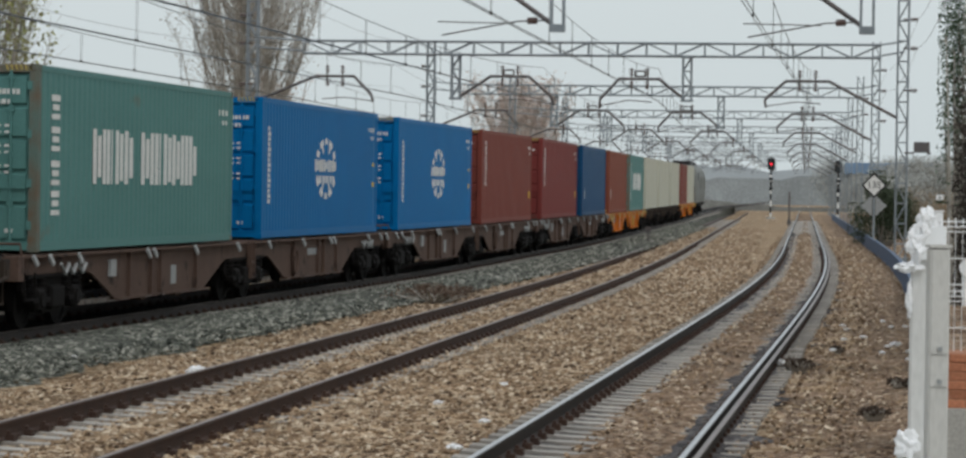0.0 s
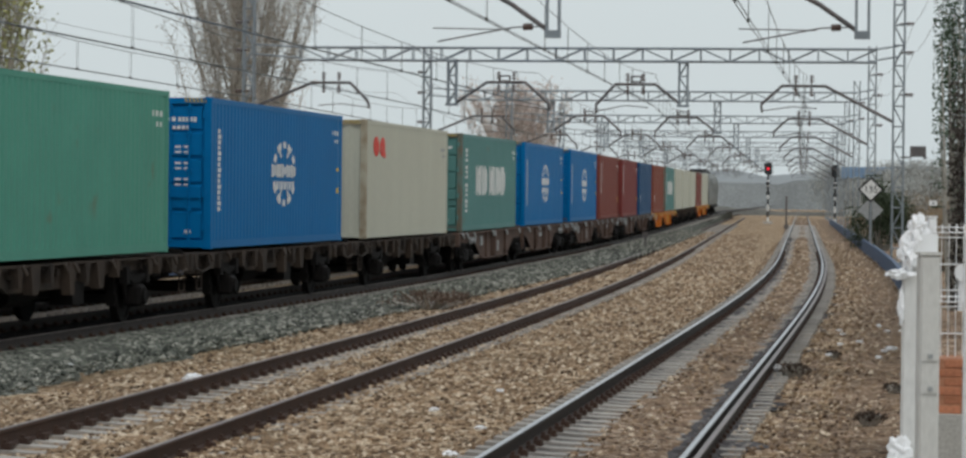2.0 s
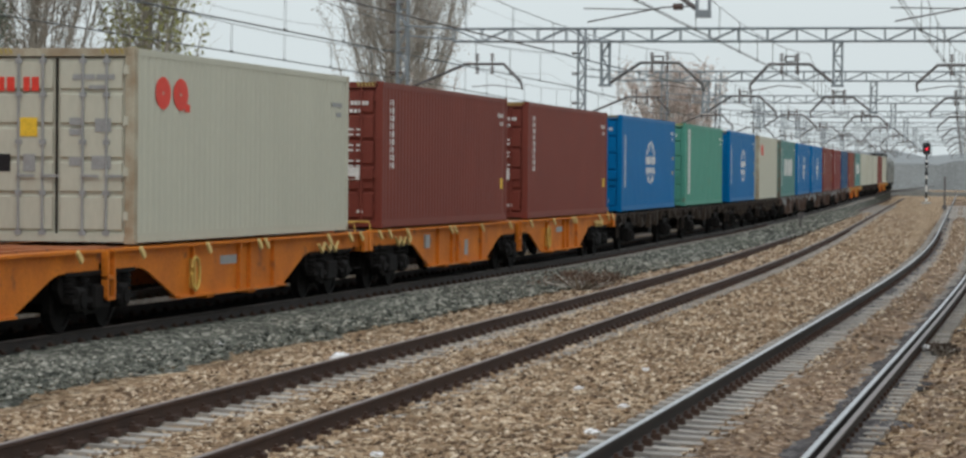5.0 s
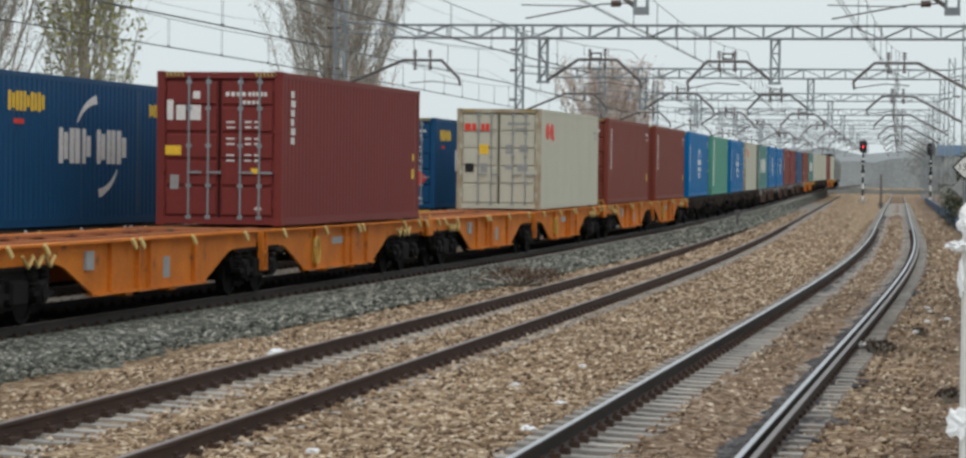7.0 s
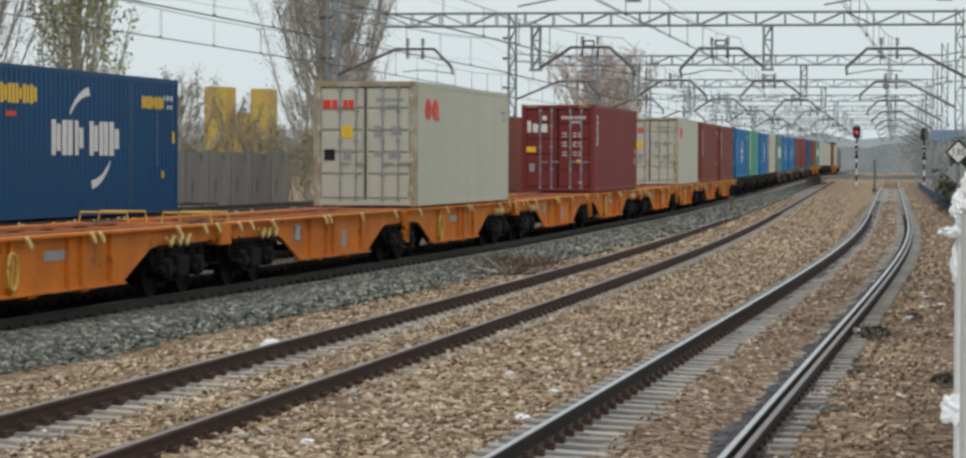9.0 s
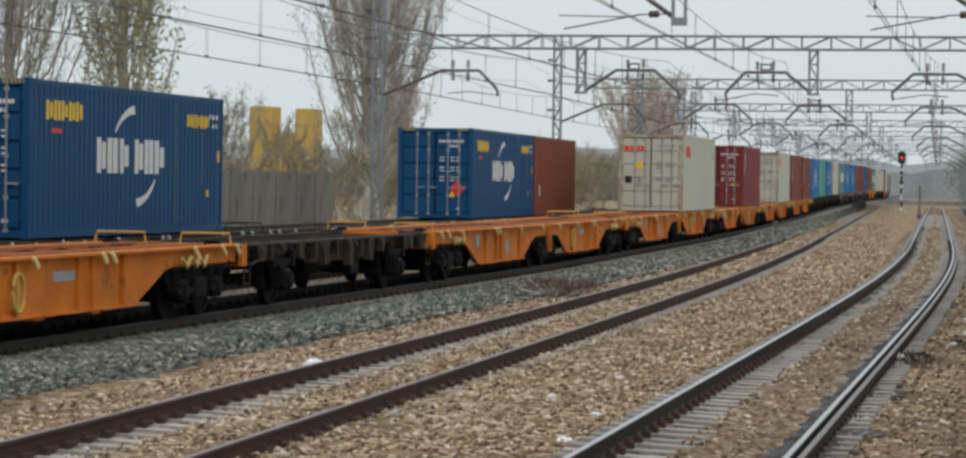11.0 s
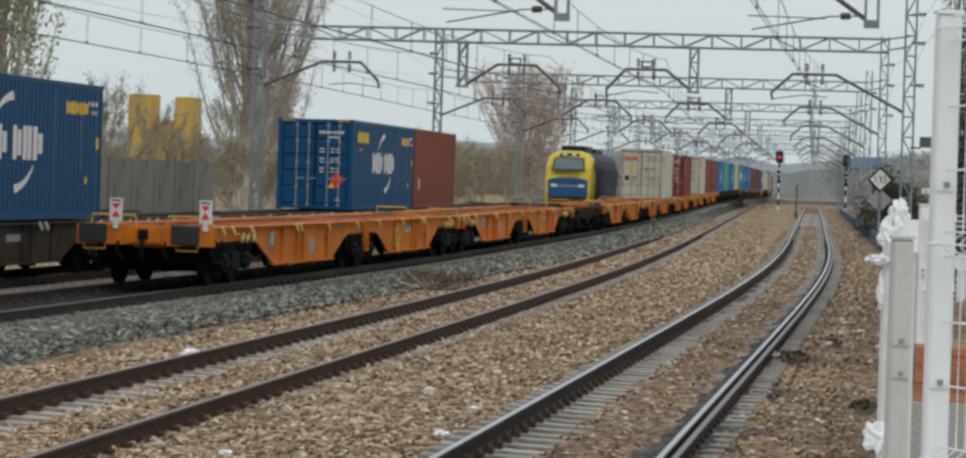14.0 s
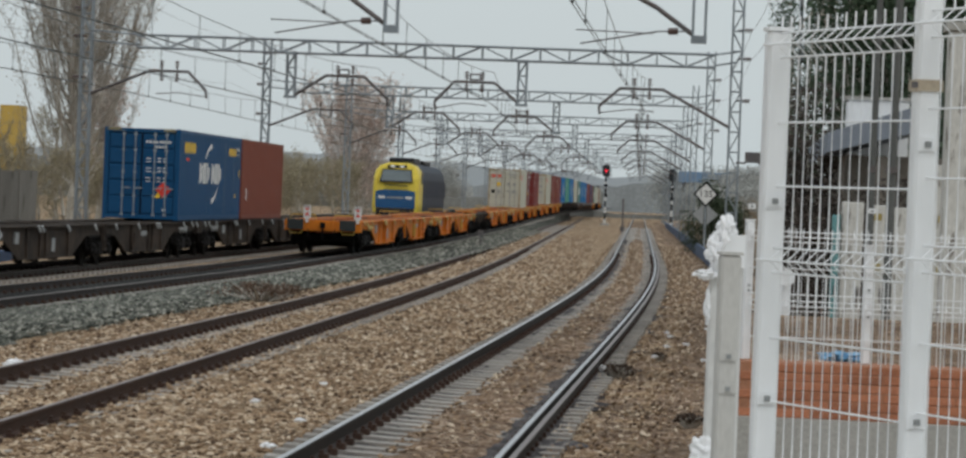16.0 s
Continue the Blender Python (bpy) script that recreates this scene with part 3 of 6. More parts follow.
        else:
            out.append([r])
    return out


def side_marks(parent, name, rects, material, length=LEN, striped=True):
    """Painted marks on the right-hand side, each a part; on the folded sheet the paint may show on the outer flats alone."""
    for marks in groups(rects):
        bm = bmesh.new()
        for y0, y1, z0, z1 in marks:
            for a, b in (flats(y0, y1, length) if striped else [(y0, y1)]):
                bm_box(bm, HALF - 0.002, HALF + 0.004, a, b, z0, z1)
        if bm.verts:
            ob = part(name, bm, material, parent)
            if len(marks) > 1 or striped:
                tagged(ob, kind="stuff")
        else:
            bm.free()


def end_marks(parent, name, rects, material):
    """Painted bars on the rear end."""
    for x0, x1, z0, z1 in rects:
        bm = bmesh.new()
        bm_box(bm, x0, x1, 0.008, 0.02, z0, z1)
        part(name, bm, material, parent)


def door_leaf(bm, x0, x1):
    bm_box(bm, x0, x1, 0.06, 0.10, 0.15, 2.74)
    z = 0.19
    for hgt in (0.52, 0.46, 0.46, 0.46, 0.44):
        t = bmesh.new()
        bm_box(t, x0 + 0.05, x1 - 0.05, 0.02, 0.062, z, z + hgt)
        for v in t.verts:
            if v.co.y < 0.04:
                v.co.z += 0.025 if v.co.z < z + 0.1 else -0.025
        join(bm, t)
        z += hgt + 0.045


def container_base(paint, doors, edge, length=LEN, ribs=None):
    """Everything but the markings."""
    root = thing("shipping_container", Matrix.Identity(4), "", "container")
    key = f"{length:.1f}"
    for s in (-1, 1):
        part("side_panel", shared(f"side_panel{s}{key}", lambda bm: corrugated(bm, s * HALF, s, 0.15, length - 0.15, 0.16, TALL - 0.1), paint), None, root)
        part("bottom_rail", shared(f"bottom_rail{s}{key}", lambda bm: bm_box(bm, s * HALF, s * (HALF - 0.06), 0.15, length - 0.15, 0.02, 0.165), paint), None, root)
        part("top_rail", shared(f"top_rail{s}{key}", lambda bm: bm_box(bm, s * (HALF + 0.001), s * (HALF - 0.06), 0.15, length - 0.15, TALL - 0.11, TALL - 0.01), paint), None, root)
        for y, m2 in ((0.0, edge), (length - 0.16, paint)):
            part("corner_post", shared(f"corner_post{s}{y:.1f}", lambda bm: bm_soft_box(bm, s * HALF - (0.0 if s < 0 else 0.15), s * HALF + (0.15 if s < 0 else 0.0), y, y + 0.16, 0.11, TALL - 0.11), m2), None, root)
            for z in (0.0, TALL - 0.118):
                part("corner_casting", shared(f"corner_casting{s}{y:.1f}{z:.1f}", lambda bm: bm_soft_box(bm, s * (HALF + 0.003) - (0.0 if s < 0 else 0.165), s * (HALF + 0.003) + (0.165 if s < 0 else 0.0), y - 0.004, y + 0.175, z, z + 0.118), edge), None, root)

    def roof(bm):
        bm_box(bm, -HALF + 0.05, HALF - 0.05, 0.1, length - 0.1, TALL - 0.06, TALL - 0.025)
        y = 0.4
        while y < length - 0.5:
            bm_box(bm, -HALF + 0.12, HALF - 0.12, y, y + 0.14, TALL - 0.026, TALL - 0.008)
            y += 0.35
    part("roof", shared(f"roof{key}", roof, paint), None, root)
    part("floor_frame", shared(f"floor_frame{key}", lambda bm: bm_box(bm, -HALF + 0.05, HALF - 0.05, 0.1, length - 0.1, 0.05, 0.16), M["black"]), None, root)

    def far_end(bm):
        bm_box(bm, -HALF + 0.14, HALF - 0.14, length - 0.1, length - 0.05, 0.1, TALL - 0.1)
    part("end_wall", shared(f"end_wall{key}", far_end, paint), None, root)
    part("door_header", shared("door_header", lambda bm: bm_box(bm, -HALF + 0.14, HALF - 0.14, 0.003, 0.15, TALL - 0.13, TALL - 0.012), edge), None, root)
    part("door_sill", shared("door_sill", lambda bm: bm_box(bm, -HALF + 0.14, HALF - 0.14, 0.003, 0.15, 0.03, 0.15), paint), None, root)

    def hazard(bm, x0):
        for i in range(6):
            a = x0 + i * 0.075
            bm_prism_y(bm, [(a, TALL - 0.012), (a + 0.04, TALL - 0.012), (a + 0.07, TALL - 0.10), (a + 0.03, TALL - 0.10)], -0.004, 0.01)
    for xh in (-1.13, 0.68):
        part("hazard_stripe", shared(f"hazard_stripe{xh}", lambda bm: hazard(bm, xh), M["hazard"]), None, root, "faded yellow hazard stripes")
    if doors:
        for i, (x0, x1) in enumerate(((-1.07, -0.012), (0.012, 1.07))):
            leaf = part("door_leaf", shared(f"door_leaf{i}", lambda bm: door_leaf(bm, x0, x1), paint), None, root)

            def rods(bm, xr):
                bm_tube(bm, [(xr, 0.0, 0.12), (xr, 0.0, TALL - 0.1)], 0.022, n=6)
                for z in (0.16, 0.75, 1.5, 2.2, TALL - 0.2):
                    bm_box(bm, xr - 0.05, xr + 0.05, -0.015, 0.03, z - 0.035, z + 0.035)
                bm_box(bm, xr - 0.02, xr + 0.26, -0.035, -0.012, 0.98, 1.02)
            for xr in ((x0 + 0.48, x1 - 0.2) if i == 0 else (x0 + 0.40, x1 - 0.29)):
                part("lock_rod", shared(f"lock_rod{i}{xr:.2f}", lambda bm: rods(bm, xr), ribs or paint), None, leaf, "steel lock rod with handle")

            xh = -1.09 if i == 0 else 1.07
            for z in (0.35, 1.0, 1.75, 2.5):
                part("hinge", shared(f"hinge{i}{z:.1f}", lambda bm: bm_box(bm, xh - 0.03, xh + 0.05, -0.012, 0.05, z, z + 0.13), paint), None, leaf)
        part("door_gasket", shared("door_gasket", lambda bm: bm_box(bm, -0.012, 0.012, 0.015, 0.06, 0.15, 2.74), M["black"]), None, root)
    else:
        def front(bm):
            t = bmesh.new()
            corrugated(t, 0.0, 1, -1.07, 1.07, 0.13, TALL - 0.12, 0.036)
            for v in t.verts:
                v.co = Vector((v.co.y, 0.035 - v.co.x, v.co.z))
            join(bm, t)
        part("end_wall", shared("ribbed_end_wall", front, paint), None, root)
    return root


def word(y0, z0, height, widths, gap=0.1):
    """A row of plain blocks of a word's mass: one for each letter."""
    out, y = [], y0
    for i, w in enumerate(widths):
        out.append((y, y + w * 0.88, z0, z0 + height))
        y += w + gap
    return out


def strokes(y0, z0, height, widths, gap=0.1, weight=0.42):
    """A broken row of plain bars of a word's mass: two uprights for each letter, the second a little shorter."""
    out, y = [], y0
    for i, w in enumerate(widths):
        b = w * weight
        out.append((y, y + b, z0, z0 + height))
        if w > 0.22:
            cut = (0.12, 0.0, 0.2, 0.06)[i % 4] * height
            out.append((y + w - b, y + w, z0 + cut, z0 + height - cut))
        y += w + gap
    return out


def column(y, z_top, z_bot, width, n):
    """A vertical line of small bars, for upright lettering."""
    s = (z_top - z_bot) / n
    return [(y, y + width * (0.7 + 0.3 * ((i * 5) % 3) / 2), z_top - (i + 0.75) * s, z_top - i * s) for i in range(n)]


def plate_arc(bm, yc, zc, ry, rz, a0, a1, w, n=8, w_end=None):
    """A piece of an oval ring, flat on the side; w_end: its inner edge runs out to this share."""
    w_end = w if w_end is None else w_end
    for i in range(n):
        a, b = (radians(a0 + (a1 - a0) * (i + j) / n) for j in (0, 1))
        wa, wb = (w + (w_end - w) * (i + k) / n for k in (0, 1))
        q = [(yc + ry * math.cos(a), zc + rz * math.sin(a)), (yc + ry * math.cos(b), zc + rz * math.sin(b)),
             (yc + ry * wb * math.cos(b), zc + rz * wb * math.sin(b)), (yc + ry * wa * math.cos(a), zc + rz * wa * math.sin(a))]
        bm_prism(bm, q, HALF - 0.002, HALF + 0.005)


def code_marks(root, mat_side, mat_end):
    """Owner code, size code and weight table as bars on the door, and a code on the side's far end."""
    r = [(0.12 + 0.105 * i, 0.19 + 0.105 * i, 2.43, 2.51) for i in range(4)] + [(0.56 + 0.075 * i, 0.615 + 0.075 * i, 2.43, 2.51) for i in range(5)]
    r += [(0.45 + 0.09 * i, 0.51 + 0.09 * i, 2.28, 2.35) for i in range(4)]
    for z in (1.93, 1.83, 1.62, 1.52, 1.31, 1.21):
        r += [(0.14, 0.30, z, z + 0.03), (0.5, 0.62, z, z + 0.035), (0.68, 0.77, z, z + 0.035)]
    r += [(0.7, 0.82, 0.3, 0.36)]
    end_marks(root, "code_marking", r, mat_end)
    side_marks(root, "code_marking", [(LEN - 1.1, LEN - 0.45, 2.42, 2.52), (LEN - 0.85, LEN - 0.5, 2.24, 2.32)], mat_side)


LABELS = {
    "cs": "sea green steel container with white side lettering", "cosco": "bright blue steel container with white globe emblem",
    "cream": "cream steel container with small red side emblem", "oocl": "cream steel container with red emblem and rust-stained doors",
    "plate": "mint green steel container with white upright strip", "maroon": "maroon steel container with faint white upright lettering",
    "tex": "wine red steel container with chrome lock rods and white emblem", "navy": "navy blue steel container with white arcs and lettering",
    "plain": "plain weathered steel container in a far row", "rust": "rust red container with a small white mark", "scarlet": "faded red steel container with white upright marks"}


def container(paint, style, doors=True, length=LEN):
    edge = {"cs": M["rust_edge"], "oocl": M["cream_edge"], "cream": M["cream_edge"]}.get(style, M[paint])
    ribs = {"tex": M["steel"], "navy": M["steel"], "oocl": M["grey_mark"]}.get(style)
    root = container_base(M[paint], doors, edge, length, ribs)
    W_, A_, R_ = M["white"], M["amber"], M["red"]
    if style == "cs":
        code_marks(root, W_, W_)
        side_marks(root, "side_lettering", strokes(2.9, 1.07, 0.9, [0.46, 0.4, 0.16, 0.44, 0.5], 0.09) + strokes(5.75, 1.07, 0.9, [0.5, 0.5, 0.2, 0.5, 0.5, 0.5, 0.5], 0.08), W_, striped=False)
        bm = bmesh.new()
        for zc in (2.25, 1.75, 1.22, 0.75):
            for dy, y1, dz, z1 in ((0.0, 0.42, 0.1, 0.2), (0.05, 0.38, -0.04, 0.05), (0.0, 0.42, -0.18, -0.1)):
                bm_box(bm, HALF - 0.002, HALF + 0.004, 0.68 + dy, 0.68 + y1, zc + dz, zc + z1)
        tagged(part("upright_sign", bm, W_, root), kind="stuff")
    elif style == "cosco":
        code_marks(root, W_, W_)
        bm = bmesh.new()
        yc, zc, ry, rz = 6.2, 1.49, 1.1, 0.68
        for a0, a1 in ((20, 42), (48, 75), (80, 100), (105, 132), (138, 160), (200, 222), (228, 255), (260, 280), (285, 312), (318, 340)):
            plate_arc(bm, yc, zc, ry, rz, a0 + 3, a1 - 4, 0.80, 4)
        for a0, a1 in ((62, 70), (110, 118), (242, 250), (290, 298)):
            plate_arc(bm, yc, zc, ry * 0.9, rz * 0.76, a0, a1, 0.72, 3)
        tagged(part("globe_emblem", bm, W_, root), kind="stuff")
        side_marks(root, "emblem_lettering", strokes(5.05, 1.42, 0.27, [0.36, 0.4, 0.36, 0.36, 0.42], 0.08), W_, striped=False)
        side_marks(root, "emblem_lettering", word(5.2, 1.16, 0.17, [0.2, 0.2, 0.08, 0.2, 0.2, 0.08, 0.2, 0.2], 0.08), W_, striped=False)
        side_marks(root, "upright_lettering", column(0.5, 2.3, 0.7, 0.24, 15), W_, striped=False)
        side_marks(root, "side_label", [(LEN - 0.62, LEN - 0.4, 1.1, 1.22), (LEN - 0.62, LEN - 0.4, 1.6, 1.68)], A_, striped=False)
    elif style in ("oocl", "cream"):
        for yc, a0, a1 in ((1.3, 0, 360), (2.15, 0, 360)):
            bm = bmesh.new()
            plate_arc(bm, yc, 2.26, 0.36, 0.25, a0, a1, 0.12, 14)
            tagged(part("side_emblem", bm, R_, root), kind="stuff")
        side_marks(root, "side_emblem", [(2.35, 2.6, 2.0, 2.12)], R_, striped=False)
        side_marks(root, "code_marking", [(LEN - 1.2, LEN - 0.5, 2.3, 2.38), (LEN - 0.9, LEN - 0.55, 2.12, 2.2)], M["grey_mark"], striped=False)
        if doors:
            end_marks(root, "door_emblem", [(-1.0, -0.82, 2.25, 2.46), (-0.78, -0.66, 2.25, 2.46), (-0.52, -0.42, 2.25, 2.46), (-0.39, -0.28, 2.25, 2.46)], R_)
            end_marks(root, "door_label", [(-0.58, -0.30, 1.58, 1.86)], A_)
            end_marks(root, "black_label", [(-0.97, -0.72, 1.06, 1.32)], M["ink"])
            end_marks(root, "grey_label", [(-0.52, -0.33, 1.06, 1.32)], M["grey_mark"])
            end_marks(root, "code_marking", [(0.25, 0.6, 2.42, 2.5), (0.62, 0.9, 2.42, 2.5), (0.5, 0.8, 2.28, 2.34), (0.2, 0.4, 1.75, 1.86), (0.2, 0.4, 1.6, 1.7), (0.6, 0.85, 1.65, 1.85), (0.2, 0.4, 1.15, 1.28), (0.55, 0.85, 1.1, 1.3)], M["grey_mark"])
    elif style == "plate":
        code_marks(root, W_, W_)
        side_marks(root, "upright_plate", [(0.79, 1.38, 0.42, 2.7)], W_, striped=False)
        side_marks(root, "plate_lettering", [(0.82, 1.1, z, z + 0.1) for z in np.arange(0.5, 2.6, 0.2)], M["mint_paint"], striped=False)
    elif style == "maroon":
        code_marks(root, W_, W_)
        side_marks(root, "upright_lettering", column(0.6, 2.55, 1.15, 0.4, 9), W_)
        side_marks(root, "side_label", [(LEN - 0.75, LEN - 0.5, 0.75, 1.0)], A_, striped=False)
        end_marks(root, "door_label", [(0.5, 0.75, 0.95, 1.2)], W_)
    elif style == "tex":
        end_marks(root, "door_emblem", [(-1.02, -0.9, 1.98, 2.36), (-0.84, -0.66, 1.98, 2.26), (-0.58, -0.36, 1.98, 2.26), (-0.52, -0.38, 2.38, 2.52)], W_)
        end_marks(root, "door_label", [(-1.05, -0.74, 1.32, 1.5), (0.62, 0.76, 0.98, 1.08)], A_)
        end_marks(root, "grey_label", [(-0.95, -0.78, 0.68, 0.95)], M["grey_mark"])
        code_marks(root, M["maroon_paint"], W_)
        side_marks(root, "upright_lettering", column(0.66, 2.55, 1.5, 0.3, 6), W_, striped=False)
        side_marks(root, "side_label", [(LEN - 0.8, LEN - 0.55, 0.9, 1.12), (LEN - 0.72, LEN - 0.55, 1.3, 1.45)], A_, striped=False)
    elif style == "navy":
        code_marks(root, W_, W_)
        side_marks(root, "side_lettering", strokes(3.7, 1.22, 0.68, [0.52, 0.62, 0.56], 0.1, 0.45) + strokes(6.0, 1.22, 0.68, [0.52, 0.56, 0.62], 0.1, 0.45), W_, striped=False)
        for a0, yc, zc in ((104, 6.35, 1.62), (284, 5.75, 1.5)):
            bm = bmesh.new()
            plate_arc(bm, yc, zc, 1.75, 0.98, a0, a0 + 52, 0.82, 12, 0.97)
            bmesh.ops.remove_doubles(bm, verts=bm.verts[:], dist=1e-4)
            part("arc_emblem", bm, W_, root)
        side_marks(root, "amber_lettering", strokes(0.85, 2.17, 0.36, [0.36, 0.34, 0.34, 0.34, 0.36], 0.06) + strokes(9.5, 2.22, 0.27, [0.26, 0.26, 0.26, 0.26, 0.3], 0.05), A_, striped=False)
        side_marks(root, "panel_seam", [(5.02, 5.08, 0.2, 2.74), (8.62, 8.78, 0.2, 2.74)], M["navy_pale"], striped=False)
        side_marks(root, "upright_lettering", column(10.6, 2.5, 1.0, 0.03, 12), M["grey_mark"], striped=False)
        side_marks(root, "red_label", [(1.15, 1.7, 1.93, 2.02)], R_, striped=False)
        side_marks(root, "small_label", [(LEN - 0.45, LEN - 0.3, 1.5, 1.75), (LEN - 1.25, LEN - 1.1, 0.75, 0.9)], A_, striped=False)
        bm = bmesh.new()
        bm_prism_y(bm, [(0.45, 0.7), (0.65, 0.7), (0.55, 0.92)], 0.008, 0.02)
        part("warning_label", bm, A_, root)
    elif style == "rust":
        side_marks(root, "code_marking", [(1.0, 1.2, 0.7, 1.1)], W_, length, striped=False)
    elif style == "scarlet":
        code_marks(root, W_, W_)
        side_marks(root, "side_lettering", word(7.9, 2.12, 0.22, [0.3] * 8, 0.09), W_, striped=False)
        side_marks(root, "blue_label", [(LEN - 1.05, LEN - 0.7, 1.5, 1.85)], M["blue_paint"], striped=False)
        side_marks(root, "yellow_label", [(LEN - 1.05, LEN - 0.6, 0.45, 0.85)], A_, striped=False)
    tagged(root, LABELS.get(style, LABELS["plain"]))
    return root


# ---- wagons. Local space: rear end at y = 0, rail level at z = 0
def wheel_pair(parent, y, material):
    for s in (-1, 1):
        part("wheel", shared(f"wheel{s}{y:.2f}", lambda bm: bm_wheel(bm, s * (GAUGE / 2 + 0.10), y, 0.46, 0.46, s * 0.13), material), None, parent, "worn steel wheel")
    part("axle", shared(f"axle{y:.2f}", lambda bm: bm_tube(bm, [(-0.95, y, 0.46), (0.95, y, 0.46)], 0.085, n=10), material), None, parent)


def bogie(parent, yc):
    """Cast side frames with springs and axle boxes over the wheels, a bolster, brake beams and blocks."""
    def frame_shape(bm):
        for s in (-1, 1):
            out = [(yc - 1.5, 0.62), (yc - 1.42, 0.86), (yc - 0.5, 0.84), (yc + 0.5, 0.84), (yc + 1.42, 0.86), (yc + 1.5, 0.62), (yc + 1.3, 0.42), (yc + 0.6, 0.40), (yc + 0.45, 0.24), (yc - 0.45, 0.24), (yc - 0.6, 0.40), (yc - 1.3, 0.42)]
            bm_prism(bm, out, s * 1.02, s * 1.12)
            bm_soft_box(bm, s * 1.16 - 0.08, s * 1.16 + 0.08, yc - 0.34, yc + 0.34, 0.30, 0.66, 0.04)
            bm_box(bm, s * 1.1 - 0.11, s * 1.1 + 0.11, yc - 1.46, yc + 1.46, 0.80, 0.86)
            for d in (-0.9, 0.9):
                bm_soft_box(bm, s * 1.14 - 0.12, s * 1.14 + 0.12, yc + d - 0.2, yc + d + 0.2, 0.30, 0.64, 0.05)
                bm_tube(bm, [(s * 1.14, yc + d, 0.46), (s * 1.29, yc + d, 0.46)], 0.12, n=10)
                for e in (-0.29, 0.29):
                    for k in range(4):
                        bm_tube(bm, [(s * 1.14, yc + d + e, 0.50 + 0.075 * k), (s * 1.14, yc + d + e, 0.545 + 0.075 * k)], 0.105, n=8)
                    bm_box(bm, s * 1.14 - 0.12, s * 1.14 + 0.12, yc + d + e - 0.12, yc + d + e + 0.12, 0.42, 0.49)
        bm_box(bm, -1.0, 1.0, yc - 0.25, yc + 0.25, 0.45, 0.84)
        for d in (-1.42, 1.34):
            bm_box(bm, -1.0, 1.0, yc + d, yc + d + 0.08, 0.42, 0.62)
        for d in (-0.36, 0.28):
            bm_box(bm, -0.95, 0.95, yc + d, yc + d + 0.08, 0.24, 0.38)
        for x in (-0.93, 0.93):
            for d in (-1.4, -0.4, 0.4, 1.4):
                bm_box(bm, x - 0.06, x + 0.06, yc + d - 0.05, yc + d + 0.05, 0.3, 0.7)
    b = part("bogie", shared(f"bogie{yc:.2f}", frame_shape, M["black"]), None, parent, "sooty cast steel bogie frame, shade in its colour")
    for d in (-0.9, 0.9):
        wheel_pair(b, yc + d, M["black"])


SEC = 14.72


def hook_shape(bm):
    t = bmesh.new()
    bm_soft_box(t, 0.0, 0.05, -0.055, 0.055, -0.15, 0.03, 0.012)
    bmesh.ops.rotate(t, verts=t.verts[:], cent=(0, 0, 0), matrix=Matrix.Rotation(radians(-18), 3, "Y") @ Matrix.Rotation(radians(24), 3, "X"))
    join(bm, t)


def section(paint, tail):
    """Half of an articulated flat wagon. tail: its coupling end is at y = 0 and it carries the shared bogie at the joint; otherwise it is turned round."""
    root = thing("flat_wagon", Matrix.Identity(4), "", "wagon")
    f = (lambda y: y) if tail else (lambda y: SEC - y)
    P_, tag = M[paint], f"{paint}{tail}"
    Y_ = M["yellow"] if paint == "orange" else P_
    H_ = M["hook_pale"] if paint == "orange" else M["grey_mark"]

    def yb(bm, x0, x1, y0, y1, z0, z1):
        a, b = sorted((f(y0), f(y1)))
        bm_box(bm, x0, x1, a, b, z0, z1)

    for s in (-1, 1):
        def sill(bm):
            out = [(f(y), z) for y, z in ((0.3, 1.12), (14.6, 1.12), (14.6, 0.86), (13.0, 0.84), (12.7, 0.78), (11.35, 0.34), (5.5, 0.34), (4.2, 0.78), (3.9, 0.84), (0.3, 0.86))]
            bm_prism(bm, out, s * 1.17, s * 1.21)
            yb(bm, min(s * 1.10, s * 1.27), max(s * 1.10, s * 1.27), 5.5, 11.35, 0.315, 0.352)
            yb(bm, min(s * 1.02, s * 1.32), max(s * 1.02, s * 1.32), 0.3, 14.6, 1.115, 1.155)
            for y, w in ((6.2, 0.05), (7.55, 0.06), (8.15, 0.06), (10.6, 0.06)):
                yb(bm, min(s * 1.2, s * 1.275), max(s * 1.2, s * 1.275), y, y + w, 0.34, 1.12)
            for y in (7.1, 9.4):
                yb(bm, min(s * 1.0, s * 1.2), max(s * 1.0, s * 1.2), y, y + 0.35, 0.26, 0.34)
        part("side_sill", shared(f"side_sill{s}{tag}", sill, P_), None, root)

    def deck(bm):
        yb(bm, -0.28, 0.28, 0.3, 14.6, 0.72, 1.10)
        for y in np.arange(0.35, 14.6, 1.58):
            yb(bm, -1.17, 1.17, y, y + 0.22, 0.95, 1.118)
        yb(bm, -1.15, 1.15, 0.3, 14.6, 1.06, 1.085)
        for x in (-0.75, 0.55):
            yb(bm, x, x + 0.2, 0.4, 14.5, 1.12, 1.165)
        yb(bm, -1.25, 1.25, 13.9, 14.6, 1.10, 1.17)
